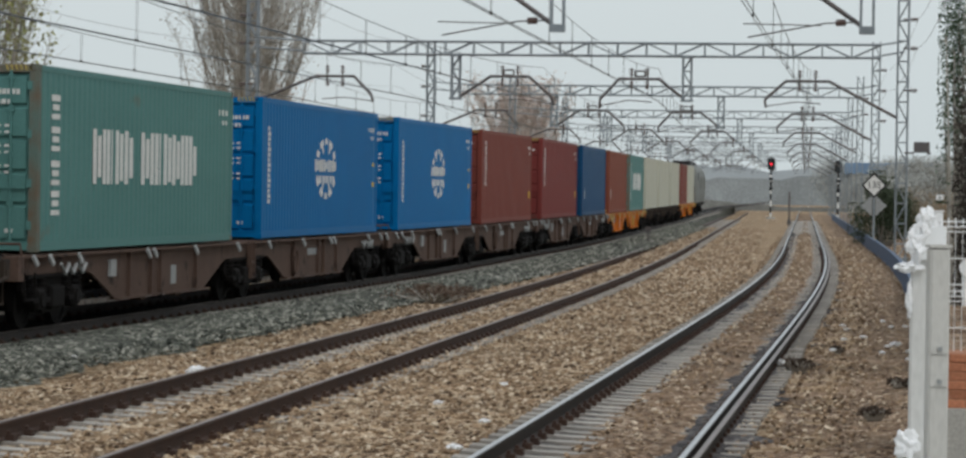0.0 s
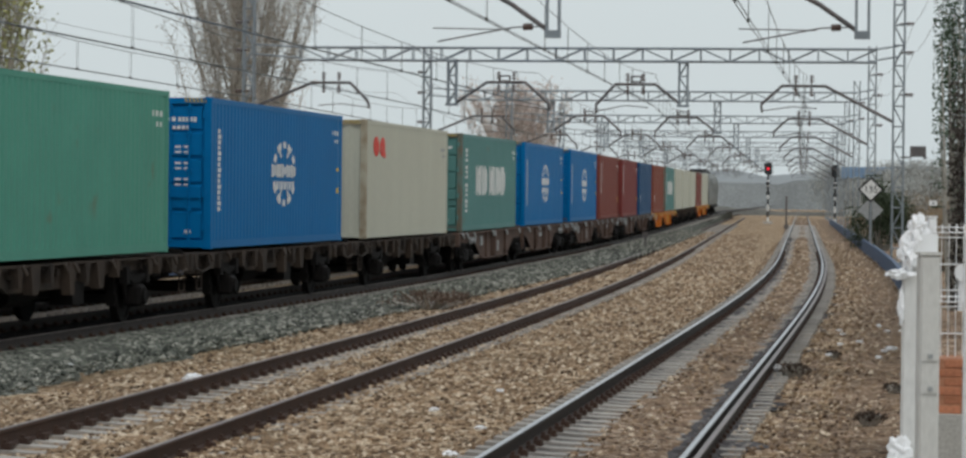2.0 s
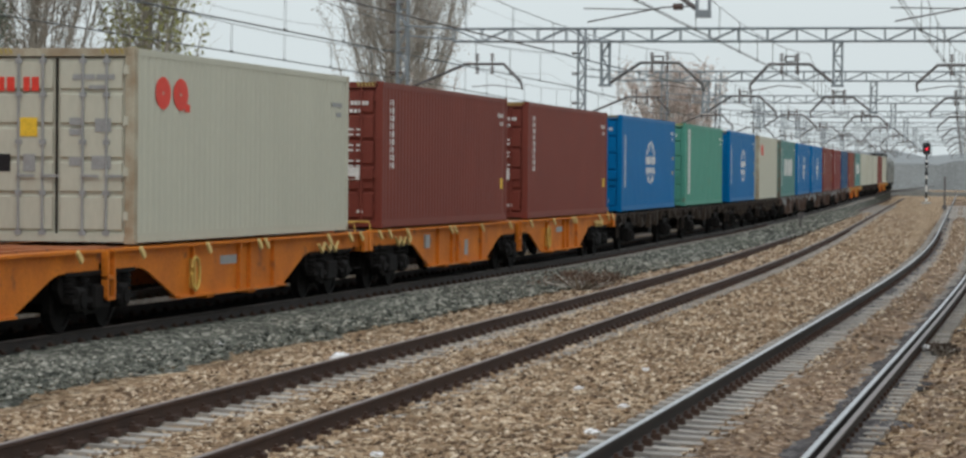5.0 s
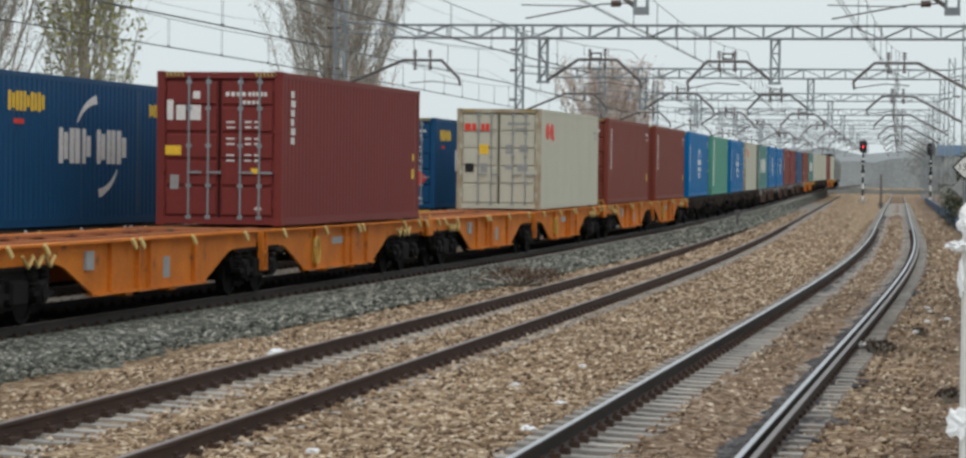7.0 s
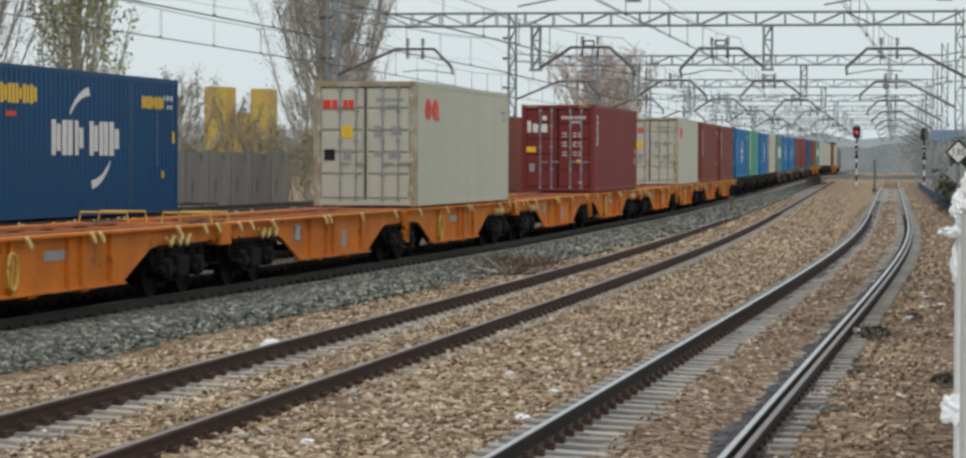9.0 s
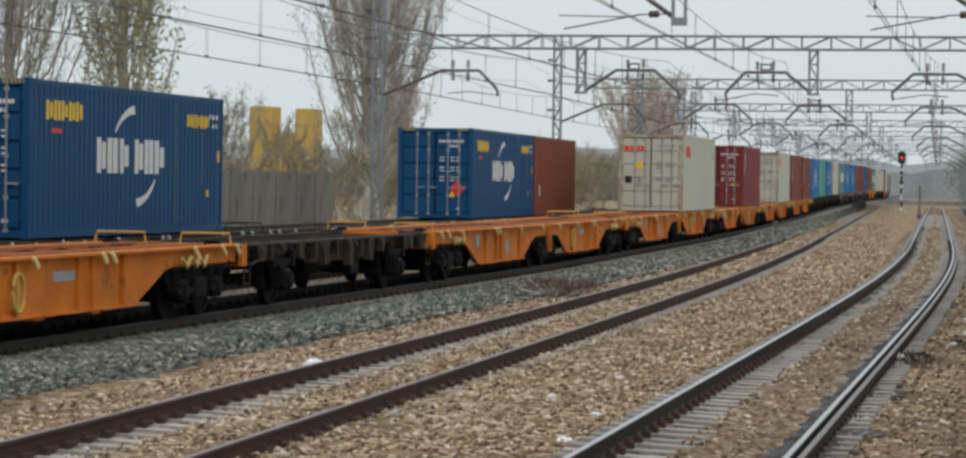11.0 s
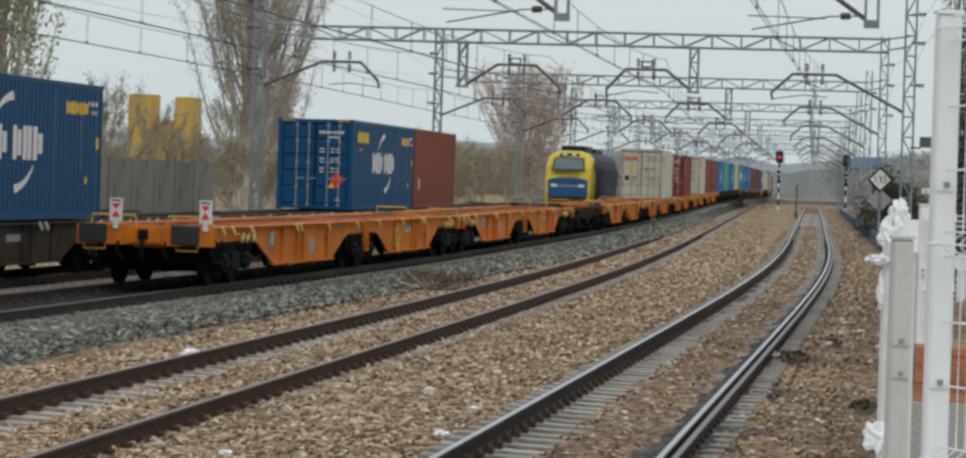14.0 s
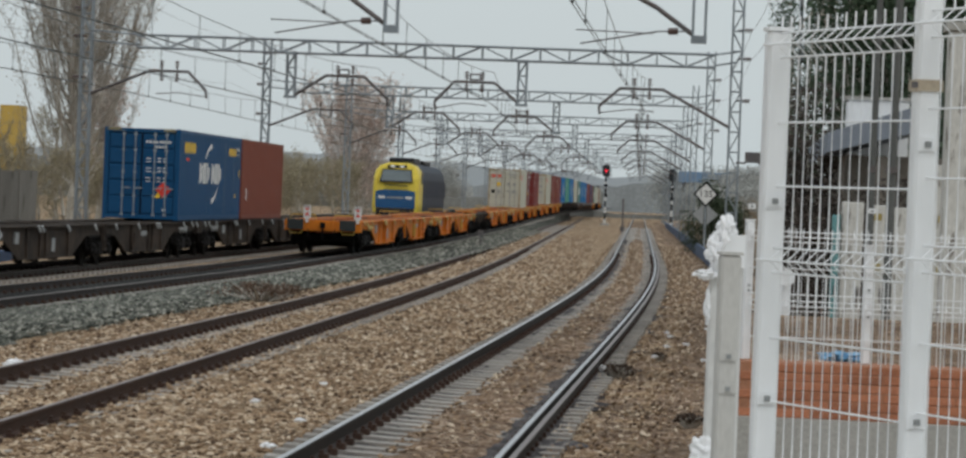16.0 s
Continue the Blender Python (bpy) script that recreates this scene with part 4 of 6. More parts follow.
    part("deck", shared(f"deck{tag}", deck, M["deck_rust"] if paint == "orange" else P_), None, root, "worn rusty deck" if paint == "orange" else "")

    def end_beam(bm):
        yb(bm, -1.32, 1.32, 0.02, 0.3, 0.78, 1.15)
        yb(bm, -0.35, 0.35, -0.02, 0.05, 0.82, 1.1)
    part("end_beam", shared(f"end_beam{tag}", end_beam, P_), None, root)
    for s in (-1, 1):
        def buffer(bm):
            bm_tube(bm, [(s * 0.9, f(0.02), 1.0), (s * 0.9, f(-0.32), 1.0)], 0.13, n=10)
            bm_soft_box(bm, s * 0.9 - 0.28, s * 0.9 + 0.28, min(f(-0.32), f(-0.37)), max(f(-0.32), f(-0.37)), 0.82, 1.18, 0.02)
        part("buffer", shared(f"buffer{s}{tag}", buffer, M["buffer_grey"]), None, root, "dark grey buffer with square plate")
        for y in (0.7, 1.5, 3.0, 7.0, 7.4, 10.2, 13.4):
            h = part("twist_lock", shared(f"twist_lock{s}", lambda bm: [hook_shape(bm), s < 0 and bmesh.ops.scale(bm, vec=(-1, 1, 1), verts=bm.verts[:])], H_), None, root, "folding container lock")
            h.location = (s * 1.32, f(y), 1.12)

        def hoop(bm):
            bm_tube(bm, [(s * 0.75 - 0.45, f(0.55), 1.15), (s * 0.75 - 0.42, f(0.55), 1.33), (s * 0.75 + 0.42, f(0.55), 1.33), (s * 0.75 + 0.45, f(0.55), 1.15)], 0.022, n=5)
        part("stop_hoop", shared(f"stop_hoop{s}{tag}", hoop, Y_), None, root, "tubular hoop")

        def step(bm):
            a, b = f(0.45), f(0.95)
            bm_tube(bm, [(s * 1.28, a, 0.9), (s * 1.28, a, 0.48), (s * 1.28, b, 0.48), (s * 1.28, b, 0.9)], 0.016, n=5)
        part("foot_step", shared(f"foot_step{s}{tag}", step, M["black"]), None, root)

        def chains(bm):
            for y in (2.2, 2.6, 3.1):
                bm_tube(bm, [(s * 1.3, f(y), 1.0), (s * 1.31, f(y + 0.2), 0.84), (s * 1.3, f(y + 0.42), 0.98)], 0.03, n=5)
        part("lashing", shared(f"lashing{s}{tag}", chains, H_), None, root, "lashing gear")
    if tail:
        part("number_plate", shared(f"number_plate{tag}", lambda bm: bm_box(bm, 1.208, 1.216, 9.0, 9.35, 0.48, 0.82), M["grey_mark"]), None, root, "white painted data panel")
        part("card_holder", shared(f"card_holder{tag}", lambda bm: bm_box(bm, 1.21, 1.26, 5.05, 5.4, 0.72, 1.0), M["grey_mark"]), None, root)
    else:
        part("number_plate", shared(f"number_plate{tag}", lambda bm: bm_box(bm, 1.208, 1.216, 5.6, 6.5, 0.78, 0.92), M["grey_mark"]), None, root, "white painted data panel")

        def ring(bm):
            bm_tube(bm, [(1.30, 4.05 + 0.2 * math.cos(a), 0.68 + 0.26 * math.sin(a)) for a in np.linspace(0, 2 * math.pi, 17)], 0.028, n=5, caps=False)
            bm_box(bm, 1.2, 1.3, 4.02, 4.08, 0.45, 0.92)
        part("brake_wheel", shared(f"brake_wheel{tag}", ring, Y_), None, root, "hand brake wheel")

        def ladder(bm):
            for y in (0.02, 0.3):
                bm_box(bm, 1.2, 1.3, y, y + 0.06, 0.42, 1.15)
            for z in (0.42, 0.72):
                bm_box(bm, 1.2, 1.3, 0.02, 0.36, z, z + 0.05)
        part("joint_bracket", shared(f"joint_bracket{tag}", ladder, P_), None, root)
    bogie(root, f(2.3))
    if tail:
        bogie(root, 14.72)
    names = {"orange": "orange articulated flat wagon section on sooty bogies darkened as shade", "brown": "brown dirty articulated flat wagon section with deep side sills", "grime": "dark grey flat wagon section with deep side sills"}
    return tagged(root, names[paint])


def two_axle(length=15.1):
    root = thing("flat_wagon", Matrix.Identity(4), "sooty black two-axle flat wagon with leaf springs, undergear darkened as shade", "wagon")
    for s in (-1, 1):
        def sill(bm):
            bm_prism(bm, [(0.3, 1.12), (length - 0.3, 1.12), (length - 0.3, 0.9), (length - 4.6, 0.9), (length - 5.2, 0.70), (5.2, 0.70), (4.6, 0.9), (0.3, 0.9)], s * 0.98, s * 1.06)
            bm_box(bm, min(s * 0.9, s * 1.2), max(s * 0.9, s * 1.2), 0.3, length - 0.3, 1.09, 1.13)
            for i, y in enumerate((0.55, 1.75, 2.35, 4.3, 5.35, 6.1, 6.95, 8.0, 8.85, 9.6, 10.6, 12.6, 13.2, 14.2)):
                w, low = (0.13, 0.24, 0.10, 0.18)[i % 4], (0.78, 0.66, 0.82, 0.6)[i % 4] if 4.4 < y < 10.5 else 0.82
                bm_prism(bm, [(y - w, 1.12), (y + w, 1.12), (y + w * 0.55, low), (y - w * 0.55, low)], s * 1.06, s * 1.22)
        part("side_sill", shared(f"axle_sill{s}", sill, M["grime"]), None, root)
        for y in (1.2, 2.6, 5.2, 7.3, 7.8, 9.9, 12.4, 13.8):
            h = part("twist_lock", shared(f"twist_lock{s}", lambda bm: [hook_shape(bm), s < 0 and bmesh.ops.scale(bm, vec=(-1, 1, 1), verts=bm.verts[:])], M["grime"]), None, root)
            h.location = (s * 1.29, y, 1.1)
        for yc in (3.2, length - 3.2):
            def guard(bm):
                bm_prism(bm, [(yc - 0.6, 0.9), (yc - 0.24, 0.3), (yc + 0.24, 0.3), (yc + 0.6, 0.9)], s * 1.02, s * 1.06)
                bm_soft_box(bm, s * 1.15 - 0.14, s * 1.15 + 0.14, yc - 0.21, yc + 0.21, 0.28, 0.66, 0.05)
                bm_tube(bm, [(s * 1.15, yc, 0.46), (s * 1.34, yc, 0.46)], 0.14, n=10)
                for e in (-0.62, 0.62):
                    bm_box(bm, s * 1.13 - 0.07, s * 1.13 + 0.07, yc + e - 0.09, yc + e + 0.09, 0.68, 0.98)
                for i in range(4):
                    bm_box(bm, s * 1.13 - 0.05, s * 1.13 + 0.05, yc - 0.62 + 0.13 * i, yc + 0.62 - 0.13 * i, 0.8 - 0.04 * i, 0.835 - 0.04 * i)
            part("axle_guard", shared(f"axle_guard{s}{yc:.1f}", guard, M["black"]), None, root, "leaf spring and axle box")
        for end, d in ((0.0, -1), (length, 1)):
            def rail_loop(bm):
                y0 = end - d * 0.25
                bm_tube(bm, [(s * 1.24, y0, 1.12), (s * 1.27, y0, 0.86), (s * 1.27, y0 - d * 0.5, 0.78), (s * 1.27, y0 - d * 1.1, 0.86), (s * 1.2, y0 - d * 1.2, 1.1)], 0.026, n=6)
                bm_tube(bm, [(s * 1.26, y0 - d * 0.15, 0.84), (s * 1.26, y0 - d * 0.15, 0.46), (s * 1.26, y0 - d * 0.5, 0.46), (s * 1.26, y0 - d * 0.5, 0.79)], 0.02, n=5)
            part("shunter_step", shared(f"shunter_step{s}{d}", rail_loop, M["grime"]), None, root, "bent handrail and step")

            def buffer(bm):
                bm_tube(bm, [(s * 0.9, end - d * 0.3, 1.0), (s * 0.9, end + d * 0.2, 1.0)], 0.12, n=10)
                bm_tube(bm, [(s * 0.9, end + d * 0.2, 1.0), (s * 0.9, end + d * 0.25, 1.0)], 0.23, n=14)
            part("buffer", shared(f"axle_buffer{s}{d}", buffer, M["black"]), None, root)

    def deck(bm):
        bm_box(bm, -0.3, 0.3, 0.3, length - 0.3, 0.8, 1.08)
        bm_box(bm, -1.12, 1.12, 0.3, length - 0.3, 1.03, 1.06)
        for y in np.arange(0.3, length - 0.4, 1.2):
            bm_box(bm, -1.12, 1.12, y, y + 0.16, 0.92, 1.1)
        for end in (0.05, length - 0.3):
            bm_box(bm, -1.25, 1.25, end, end + 0.25, 0.82, 1.12)
    part("deck", shared("axle_deck", deck, M["grime"]), None, root)

    def gear(bm):
        bm_tube(bm, [(0.5, 6.4, 0.62), (0.5, 7.7, 0.62)], 0.2, n=12)
        bm_box(bm, 0.7, 1.1, 8.4, 9.0, 0.42, 0.8)
        bm_tube(bm, [(0.2, 3.2, 0.5), (0.2, length - 3.2, 0.5)], 0.04, n=6)
        bm_tube(bm, [(-0.6, 4.0, 0.55), (0.6, 11.0, 0.6)], 0.03, n=6)
        for y in (2.55, 3.85, length - 3.85, length - 2.55):
            bm_box(bm, -1.0, 1.0, y - 0.05, y + 0.05, 0.35, 0.5)
            for x in (-0.9, 0.9):
                bm_box(bm, x - 0.07, x + 0.07, y - 0.06, y + 0.06, 0.3, 0.85)
        for end, d in ((0.0, -1), (length, 1)):
            bm_tube(bm, [(0.15, end, 0.95), (0.15, end + d * 0.25, 0.7), (0.12, end + d * 0.1, 0.45)], 0.035, n=6)
            bm_tube(bm, [(-0.4, end, 0.85), (-0.42, end + d * 0.2, 0.5), (-0.3, end + d * 0.05, 0.62)], 0.03, n=6)
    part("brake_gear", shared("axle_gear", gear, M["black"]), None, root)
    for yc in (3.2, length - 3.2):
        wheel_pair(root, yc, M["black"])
    return root


# ---- the freight train: place of each rear end along the train, metres before or behind a mark
FREIGHT = [
    (177.5, "cream_paint", "plain"), (162.7, "maroon_paint", "plain"), (148.0, "cream_paint", "plain"), (133.2, "cream_paint", "plain"), (118.5, "cream_paint", "plain"),
    (103.7, "green_paint", "cs"), (89.0, "rustred_paint", "rust"), (74.2, "navy_paint", "rust"), (59.6, "wine_paint", "maroon"), (44.2, "maroon_paint", "maroon"),
    (29.8, "blue_paint", "cosco"), (14.67, "blue_paint", "cosco"), (0.0, "green_paint", "cs"), (-14.94, "cream_paint", "cream"), (-30.03, "blue_paint", "cosco"),
    (-45.28, "mint_paint", "plate"), (-60.47, "blue_paint", "cosco"), (-75.58, "maroon_paint", "maroon"), (-90.42, "maroon_paint", "maroon"), (-105.22, "cream_paint", "oocl"),
    (-134.4, "wine_paint", "tex"), (-163.8, "cream_paint", "oocl")]
ARTICULATED = [(-281.6, "orange"), (-253.3, "orange"), (-209.5, "orange"), (-180.1, "orange"), (-150.7, "orange"), (-121.3, "orange"), (-91.8, "orange"), (-1.2, "brown"), (28.2, "brown"), (57.7, "brown"), (87.2, "orange"), (161.2, "orange")]
TWO_AXLE = [-223.9 - 0.35, -62.1, -46.8, -31.6, -16.4, 116.6, 131.4, 146.3]
MOVING = []
made = {}
for u, paint, style in FREIGHT:
    key = (paint, style, style not in ("cream", "plain"))
    if key in made:
        ob = copy_thing(made[key], Matrix.Identity(4))
    else:
        ob = made[key] = container(paint, style, key[2])
    tagged(ob, group="containers on the freight train")
    MOVING.append((ob, u, LEN, 1.19))
for u, paint in ARTICULATED:
    for tail in (True, False):
        key = (paint, tail)
        if key in made:
            ob = copy_thing(made[key], Matrix.Identity(4))
        else:
            ob = made[key] = section(paint, tail)
        tagged(ob, group="wagons of the freight train")
        MOVING.append((ob, u if tail else u + SEC, SEC, 0.0))
for i, u in enumerate(TWO_AXLE):
    ob = two_axle() if i == 0 else copy_thing(made["axle"], Matrix.Identity(4))
    made["axle"] = ob
    tagged(ob, group="wagons of the freight train")
    MOVING.append((ob, u, 15.1, 0.0))
tail_wagon = MOVING[len(FREIGHT)][0]
for x in (-0.55, 1.2):
    bm = bmesh.new()
    bm_box(bm, x - 0.12, x + 0.12, -0.03, 0.0, 1.22, 1.66)
    bm_box(bm, x - 0.05, x + 0.05, -0.025, -0.005, 1.08, 1.22)
    sign = part("tail_sign", bm, M["white"], tail_wagon, "white and red tail plate")
    for z0, z1 in ((1.56, 1.45), (1.30, 1.43)):
        bm = bmesh.new()
        bm_prism_y(bm, [(x - 0.085, z0), (x + 0.085, z0), (x, z1)], -0.04, -0.03)
        part("red_mark", bm, M["red"], sign)
    bm = bmesh.new()
    bm_box(bm, x - 0.09, x + 0.09, -0.04, -0.031, 1.6, 1.625)
    part("dark_bar", bm, M["ink"], sign)
for x in (-0.9, 0.9):
    bm = bmesh.new()
    bm_tube(bm, [(x - 0.22, -0.2, 0.82), (x - 0.2, -0.2, 0.7), (x + 0.2, -0.2, 0.7), (x + 0.22, -0.2, 0.82)], 0.022, n=5)
    bm_box(bm, x - 0.2, x + 0.2, -0.2, 0.02, 0.815, 0.83)
    part("coupling_step", bm, M["yellow"], tail_wagon, "yellow step below a buffer")
bm = bmesh.new()
bm_tube(bm, [(0.0, 0.0, 0.98), (0.0, -0.16, 0.95), (0.02, -0.18, 0.7), (0.0, -0.1, 0.5)], 0.045, n=6)
bm_box(bm, -0.09, 0.09, -0.12, 0.0, 0.9, 1.08)
part("coupling_hook", bm, M["black"], tail_wagon, "sooty screw coupling")
for x in (-0.5, 0.42):
    bm = bmesh.new()
    bm_tube(bm, [(x, 0.0, 0.84), (x, -0.12, 0.66), (x + 0.12, -0.1, 0.52)], 0.025, n=6)
    part("brake_hose", bm, M["black"], tail_wagon, "black rubber brake hose")


# ---- grey locomotive at the head of the freight train, yellow locomotive of the parked train
def locomotive(paint, nose, skirt, label):
    """A diesel locomotive with a raked, rounded cab; the cab that faces the camera is at y = 0."""
    root = thing("locomotive", Matrix.Identity(4), label, "locomotive")
    out = [(-1.40, 1.15), (1.40, 1.15), (1.45, 1.7), (1.45, 3.3), (1.36, 3.75), (1.1, 4.08), (0.6, 4.25), (-0.6, 4.25), (-1.1, 4.08), (-1.36, 3.75), (-1.45, 3.3), (-1.45, 1.7)]
    bm = bmesh.new()
    bm_prism_y(bm, out, 2.4, 19.0)
    for y in np.arange(3.2, 18.5, 1.9):
        for s in (-1, 1):
            bm_box(bm, min(s * 1.44, s * 1.475), max(s * 1.44, s * 1.475), y, y + 1.3, 2.2, 3.2)
    part("body", bm, paint, root)
    bm = bmesh.new()

    def front(z):
        return 0.18 + (0.0 if z < 2.75 else (z - 2.75) * 0.62)
    rings = []
    for grow, back in ((0.80, 0.0), (0.92, 0.10), (0.975, 0.35), (1.0, 2.4)):
        rings.append([bm.verts.new((x * grow, 2.4 if back > 2 else front(z) + back, 2.7 + (z - 2.7) * (0.955 if grow < 0.9 else 1.0))) for x, z in out])
    bm.faces.new(rings[0])
    for a, b in zip(rings, rings[1:]):
        for i in range(len(out)):
            bm.faces.new((a[i], b[i], b[(i + 1) % len(out)], a[(i + 1) % len(out)]))
    cab = part("cab", bm, nose, root, "yellow cab front")

    def pane(name, q, proud, material, label=""):
        bm = bmesh.new()
        lo = [bm.verts.new((x, front(z) - proud, z)) for x, z in q]
        hi = [bm.verts.new((x, front(z) + 0.06, z)) for x, z in q]
        bm.faces.new(lo)
        bm.faces.new(hi[::-1])
        for i in range(len(q)):
            bm.faces.new((lo[i], hi[i], hi[(i + 1) % len(q)], lo[(i + 1) % len(q)]))
        return part(name, bm, material, cab, label)
    pane("windscreen_seal", [(-1.0, 3.06), (1.0, 3.06), (0.9, 3.84), (-0.9, 3.84)], 0.03, M["ink"])
    pane("windscreen", [(-0.92, 3.14), (0.92, 3.14), (0.83, 3.78), (-0.83, 3.78)], 0.045, M["glass_sky"], "windscreen coloured with pale sky reflection")
    pane("lamp_panel", [(-0.62, 3.93), (0.62, 3.93), (0.55, 4.1), (-0.55, 4.1)], 0.03, M["ink"], "dark lamp panel")
    for x in (-0.4, 0.16):
        pane("top_lamp", [(x, 3.96), (x + 0.24, 3.96), (x + 0.24, 4.07), (x, 4.07)], 0.04, M["white"])
    pane("emblem", [(-0.7, 2.84), (0.7, 2.84), (0.7, 2.9), (-0.7, 2.9)], 0.03, M["ink"])
    pane("front_band", [(-1.2, 1.5), (1.2, 1.5), (1.2, 2.5), (0.7, 2.6), (-0.7, 2.6), (-1.2, 2.5)], 0.035, skirt, "dark blue front band")
    for x in (-1.02, 0.62):
        pane("headlight", [(x, 2.06), (x + 0.4, 2.06), (x + 0.4, 2.22), (x, 2.22)], 0.05, M["white"])
    pane("number_bar", [(-0.5, 2.08), (0.5, 2.08), (0.5, 2.18), (-0.5, 2.18)], 0.05, M["grey_mark"])
    for s in (-1, 1):
        bm = bmesh.new()
        bm_box(bm, min(s * 1.435, s * 1.47), max(s * 1.435, s * 1.47), 1.45, 2.1, 3.0, 3.6)
        part("side_window", bm, M["glass_dark"], cab)
    boxes("skirt", [(-1.43, 1.43, 2.41, 19.0, 0.9, 1.14)], skirt, root, "dark skirt")
    boxes("snow_plough", [(-1.15, 1.15, 0.1, 0.3, 0.4, 1.48)], M["grime"], root, "grimy front plough")
    boxes("roof_gear", [(-0.75, 0.75, 3.4, 8.0, 4.25, 4.58), (-0.8, 0.8, 10.0, 15.0, 4.25, 4.5)], M["ink"], root, "black exhaust housing")
    for s in (-1, 1):
        bm = bmesh.new()
        bm_tube(bm, [(s * 0.9, 0.1, 1.0), (s * 0.9, -0.3, 1.0)], 0.13, n=10)
        bm_tube(bm, [(s * 0.9, -0.3, 1.0), (s * 0.9, -0.36, 1.0)], 0.25, n=14)
        part("buffer", bm, M["black"], root)
    bogie(root, 4.2)
    bogie(root, 16.0)
    return root


def rest_on(ob, k, y, length, z=0.0):
    x0, x1 = track_x(k, y), track_x(k, y + length)
    ob.matrix_world = pose(x0, y, z, 0, 0, math.degrees(math.atan2(x0 - x1, length)))
    return ob


grey_loco = locomotive(M["grey_paint"], M["grey_paint"], M["black"], "grey diesel locomotive pulling the freight train")
MOVING.append((grey_loco, 191.6, 19.0, 0.0))
rest_on(locomotive(M["loco_side"], M["loco_yellow"], M["loco_blue"], "yellow and blue diesel locomotive of the parked train"), 4, 172.5, 19.0)

# ---- parked train on the siding
for y, paint, style in ((49.15, "navy_paint", "navy"), (90.2, "navy_paint", "navy"), (102.75, "rustred_paint", "rust"), (34.1, "scarlet_paint", "scarlet")):
    key = (paint, style, "parked")
    ob = copy_thing(made[key], Matrix.Identity(4)) if key in made else container(paint, style, True, LEN if y != 102.75 else 10.4)
    made.setdefault(key, ob)
    rest_on(ob, 4, y, LEN, 1.19)
    tagged(ob, group="containers on the parked train")
    if y == 90.2:
        bm = bmesh.new()
        bm_prism_y(bm, [(0.72, 0.72), (0.98, 0.96), (0.72, 1.2), (0.46, 0.96)], -0.002, 0.018)
        part("hazard_label", bm, M["red"], ob, "red diamond hazard label")
made["grime_tail"], made["grime_front"] = section("grime", True), section("grime", False)
for i, y in enumerate((5.0, 34.6, 64.2, 93.8, 123.4)):
    for j, key in enumerate(("grime_tail", "grime_front")):
        ob = made[key] if i == 0 else copy_thing(made[key], Matrix.Identity(4))
        rest_on(ob, 4, y + j * SEC, SEC)
        tagged(ob, group="wagons of the parked train")


# ---- portals that carry the overhead line
BEAM0, BEAM1 = 7.62, 8.14


def lattice(bm, p0, p1, half, bay, r=0.03):
    """An upright or level lattice of four chords with crossed bracing on its faces; half: half widths across."""
    p0, p1 = Vector(p0), Vector(p1)
    d = (p1 - p0).normalized()
    u = Vector((0, 1, 0))
    w = d.cross(u).normalized()
    n = max(1, round((p1 - p0).length / bay))
    cs = [(a * half[0], b * half[1]) for a, b in ((-1, -1), (1, -1), (1, 1), (-1, 1))]
    at = lambda i, c: p0 + (p1 - p0) * i / n + w * c[0] + u * c[1]
    for c in cs:
        bm_tube(bm, [at(0, c), at(n, c)], r * 1.25, n=4)
    for i in range(n):
        for k, (a, b) in enumerate(((0, 1), (2, 3))):
            s, e = (a, b) if (i + k) % 2 else (b, a)
            bm_tube(bm, [at(i, cs[s]), at(i + 1, cs[e])], r * 0.8, n=4)
            bm_tube(bm, [at(i, cs[a]), at(i, cs[b])], r * 0.8, n=4)
        bm_tube(bm, [at(i, cs[1]), at(i, cs[2])], r * 0.6, n=4)
        bm_tube(bm, [at(i, cs[3]), at(i, cs[0])], r * 0.6, n=4)


def elbow(parent, x_from, z_from, x_a, x_b, x_end, z_top, z_end):
    bm = bmesh.new()
    bm_tube(bm, [(x_from, 0, z_from), (x_a, 0, z_top), (x_b, 0, z_top), (x_end, 0, z_end)], 0.065, n=6)
    arm = part("arm", bm, M["steel_dark"], parent, "bent dark steel tube arm")
    xm = (x_a + x_b) / 2
    for dx in (-0.3, 0.3):
        bm = bmesh.new()
        bm_tube(bm, [(xm + dx, 0, z_top - 0.4), (xm + dx, 0, z_top + 0.42)], 0.025, n=5)
        for z in (-0.36, -0.26, -0.16, 0.14, 0.24, 0.34):
            bm_tube(bm, [(xm + dx, 0, z_top + z), (xm + dx, 0, z_top + z + 0.045)], 0.085, n=8)
        part("insulator", bm, M["ceramic"], arm, "brown ribbed insulator")
    bm = bmesh.new()
    bm_tube(bm, [(x_end, 0, z_end), (x_end + 0.05, 0, z_end - 0.3)], 0.05, n=6)
    bm_tube(bm, [(x_end, 0, z_end - 0.25), (xm + 0.4 * (1 if x_end > xm else -1), 0, 5.93), (xm - 0.5 * (1 if x_end > xm else -1), 0, 5.86)], 0.02, n=5)
    part("steady_arm", bm, M["steel_dark"], arm)


def portal(left):
    root = thing("overhead_line_portal", Matrix.Identity(4), "grey lattice steel portal over the tracks", "portal", "portals")
    for x, top in ((left, 10.4), (0.22, 10.6)):
        bm = bmesh.new()
        lattice(bm, (x, 0, -0.2), (x, 0, top), (0.2, 0.16), 0.75, 0.032)
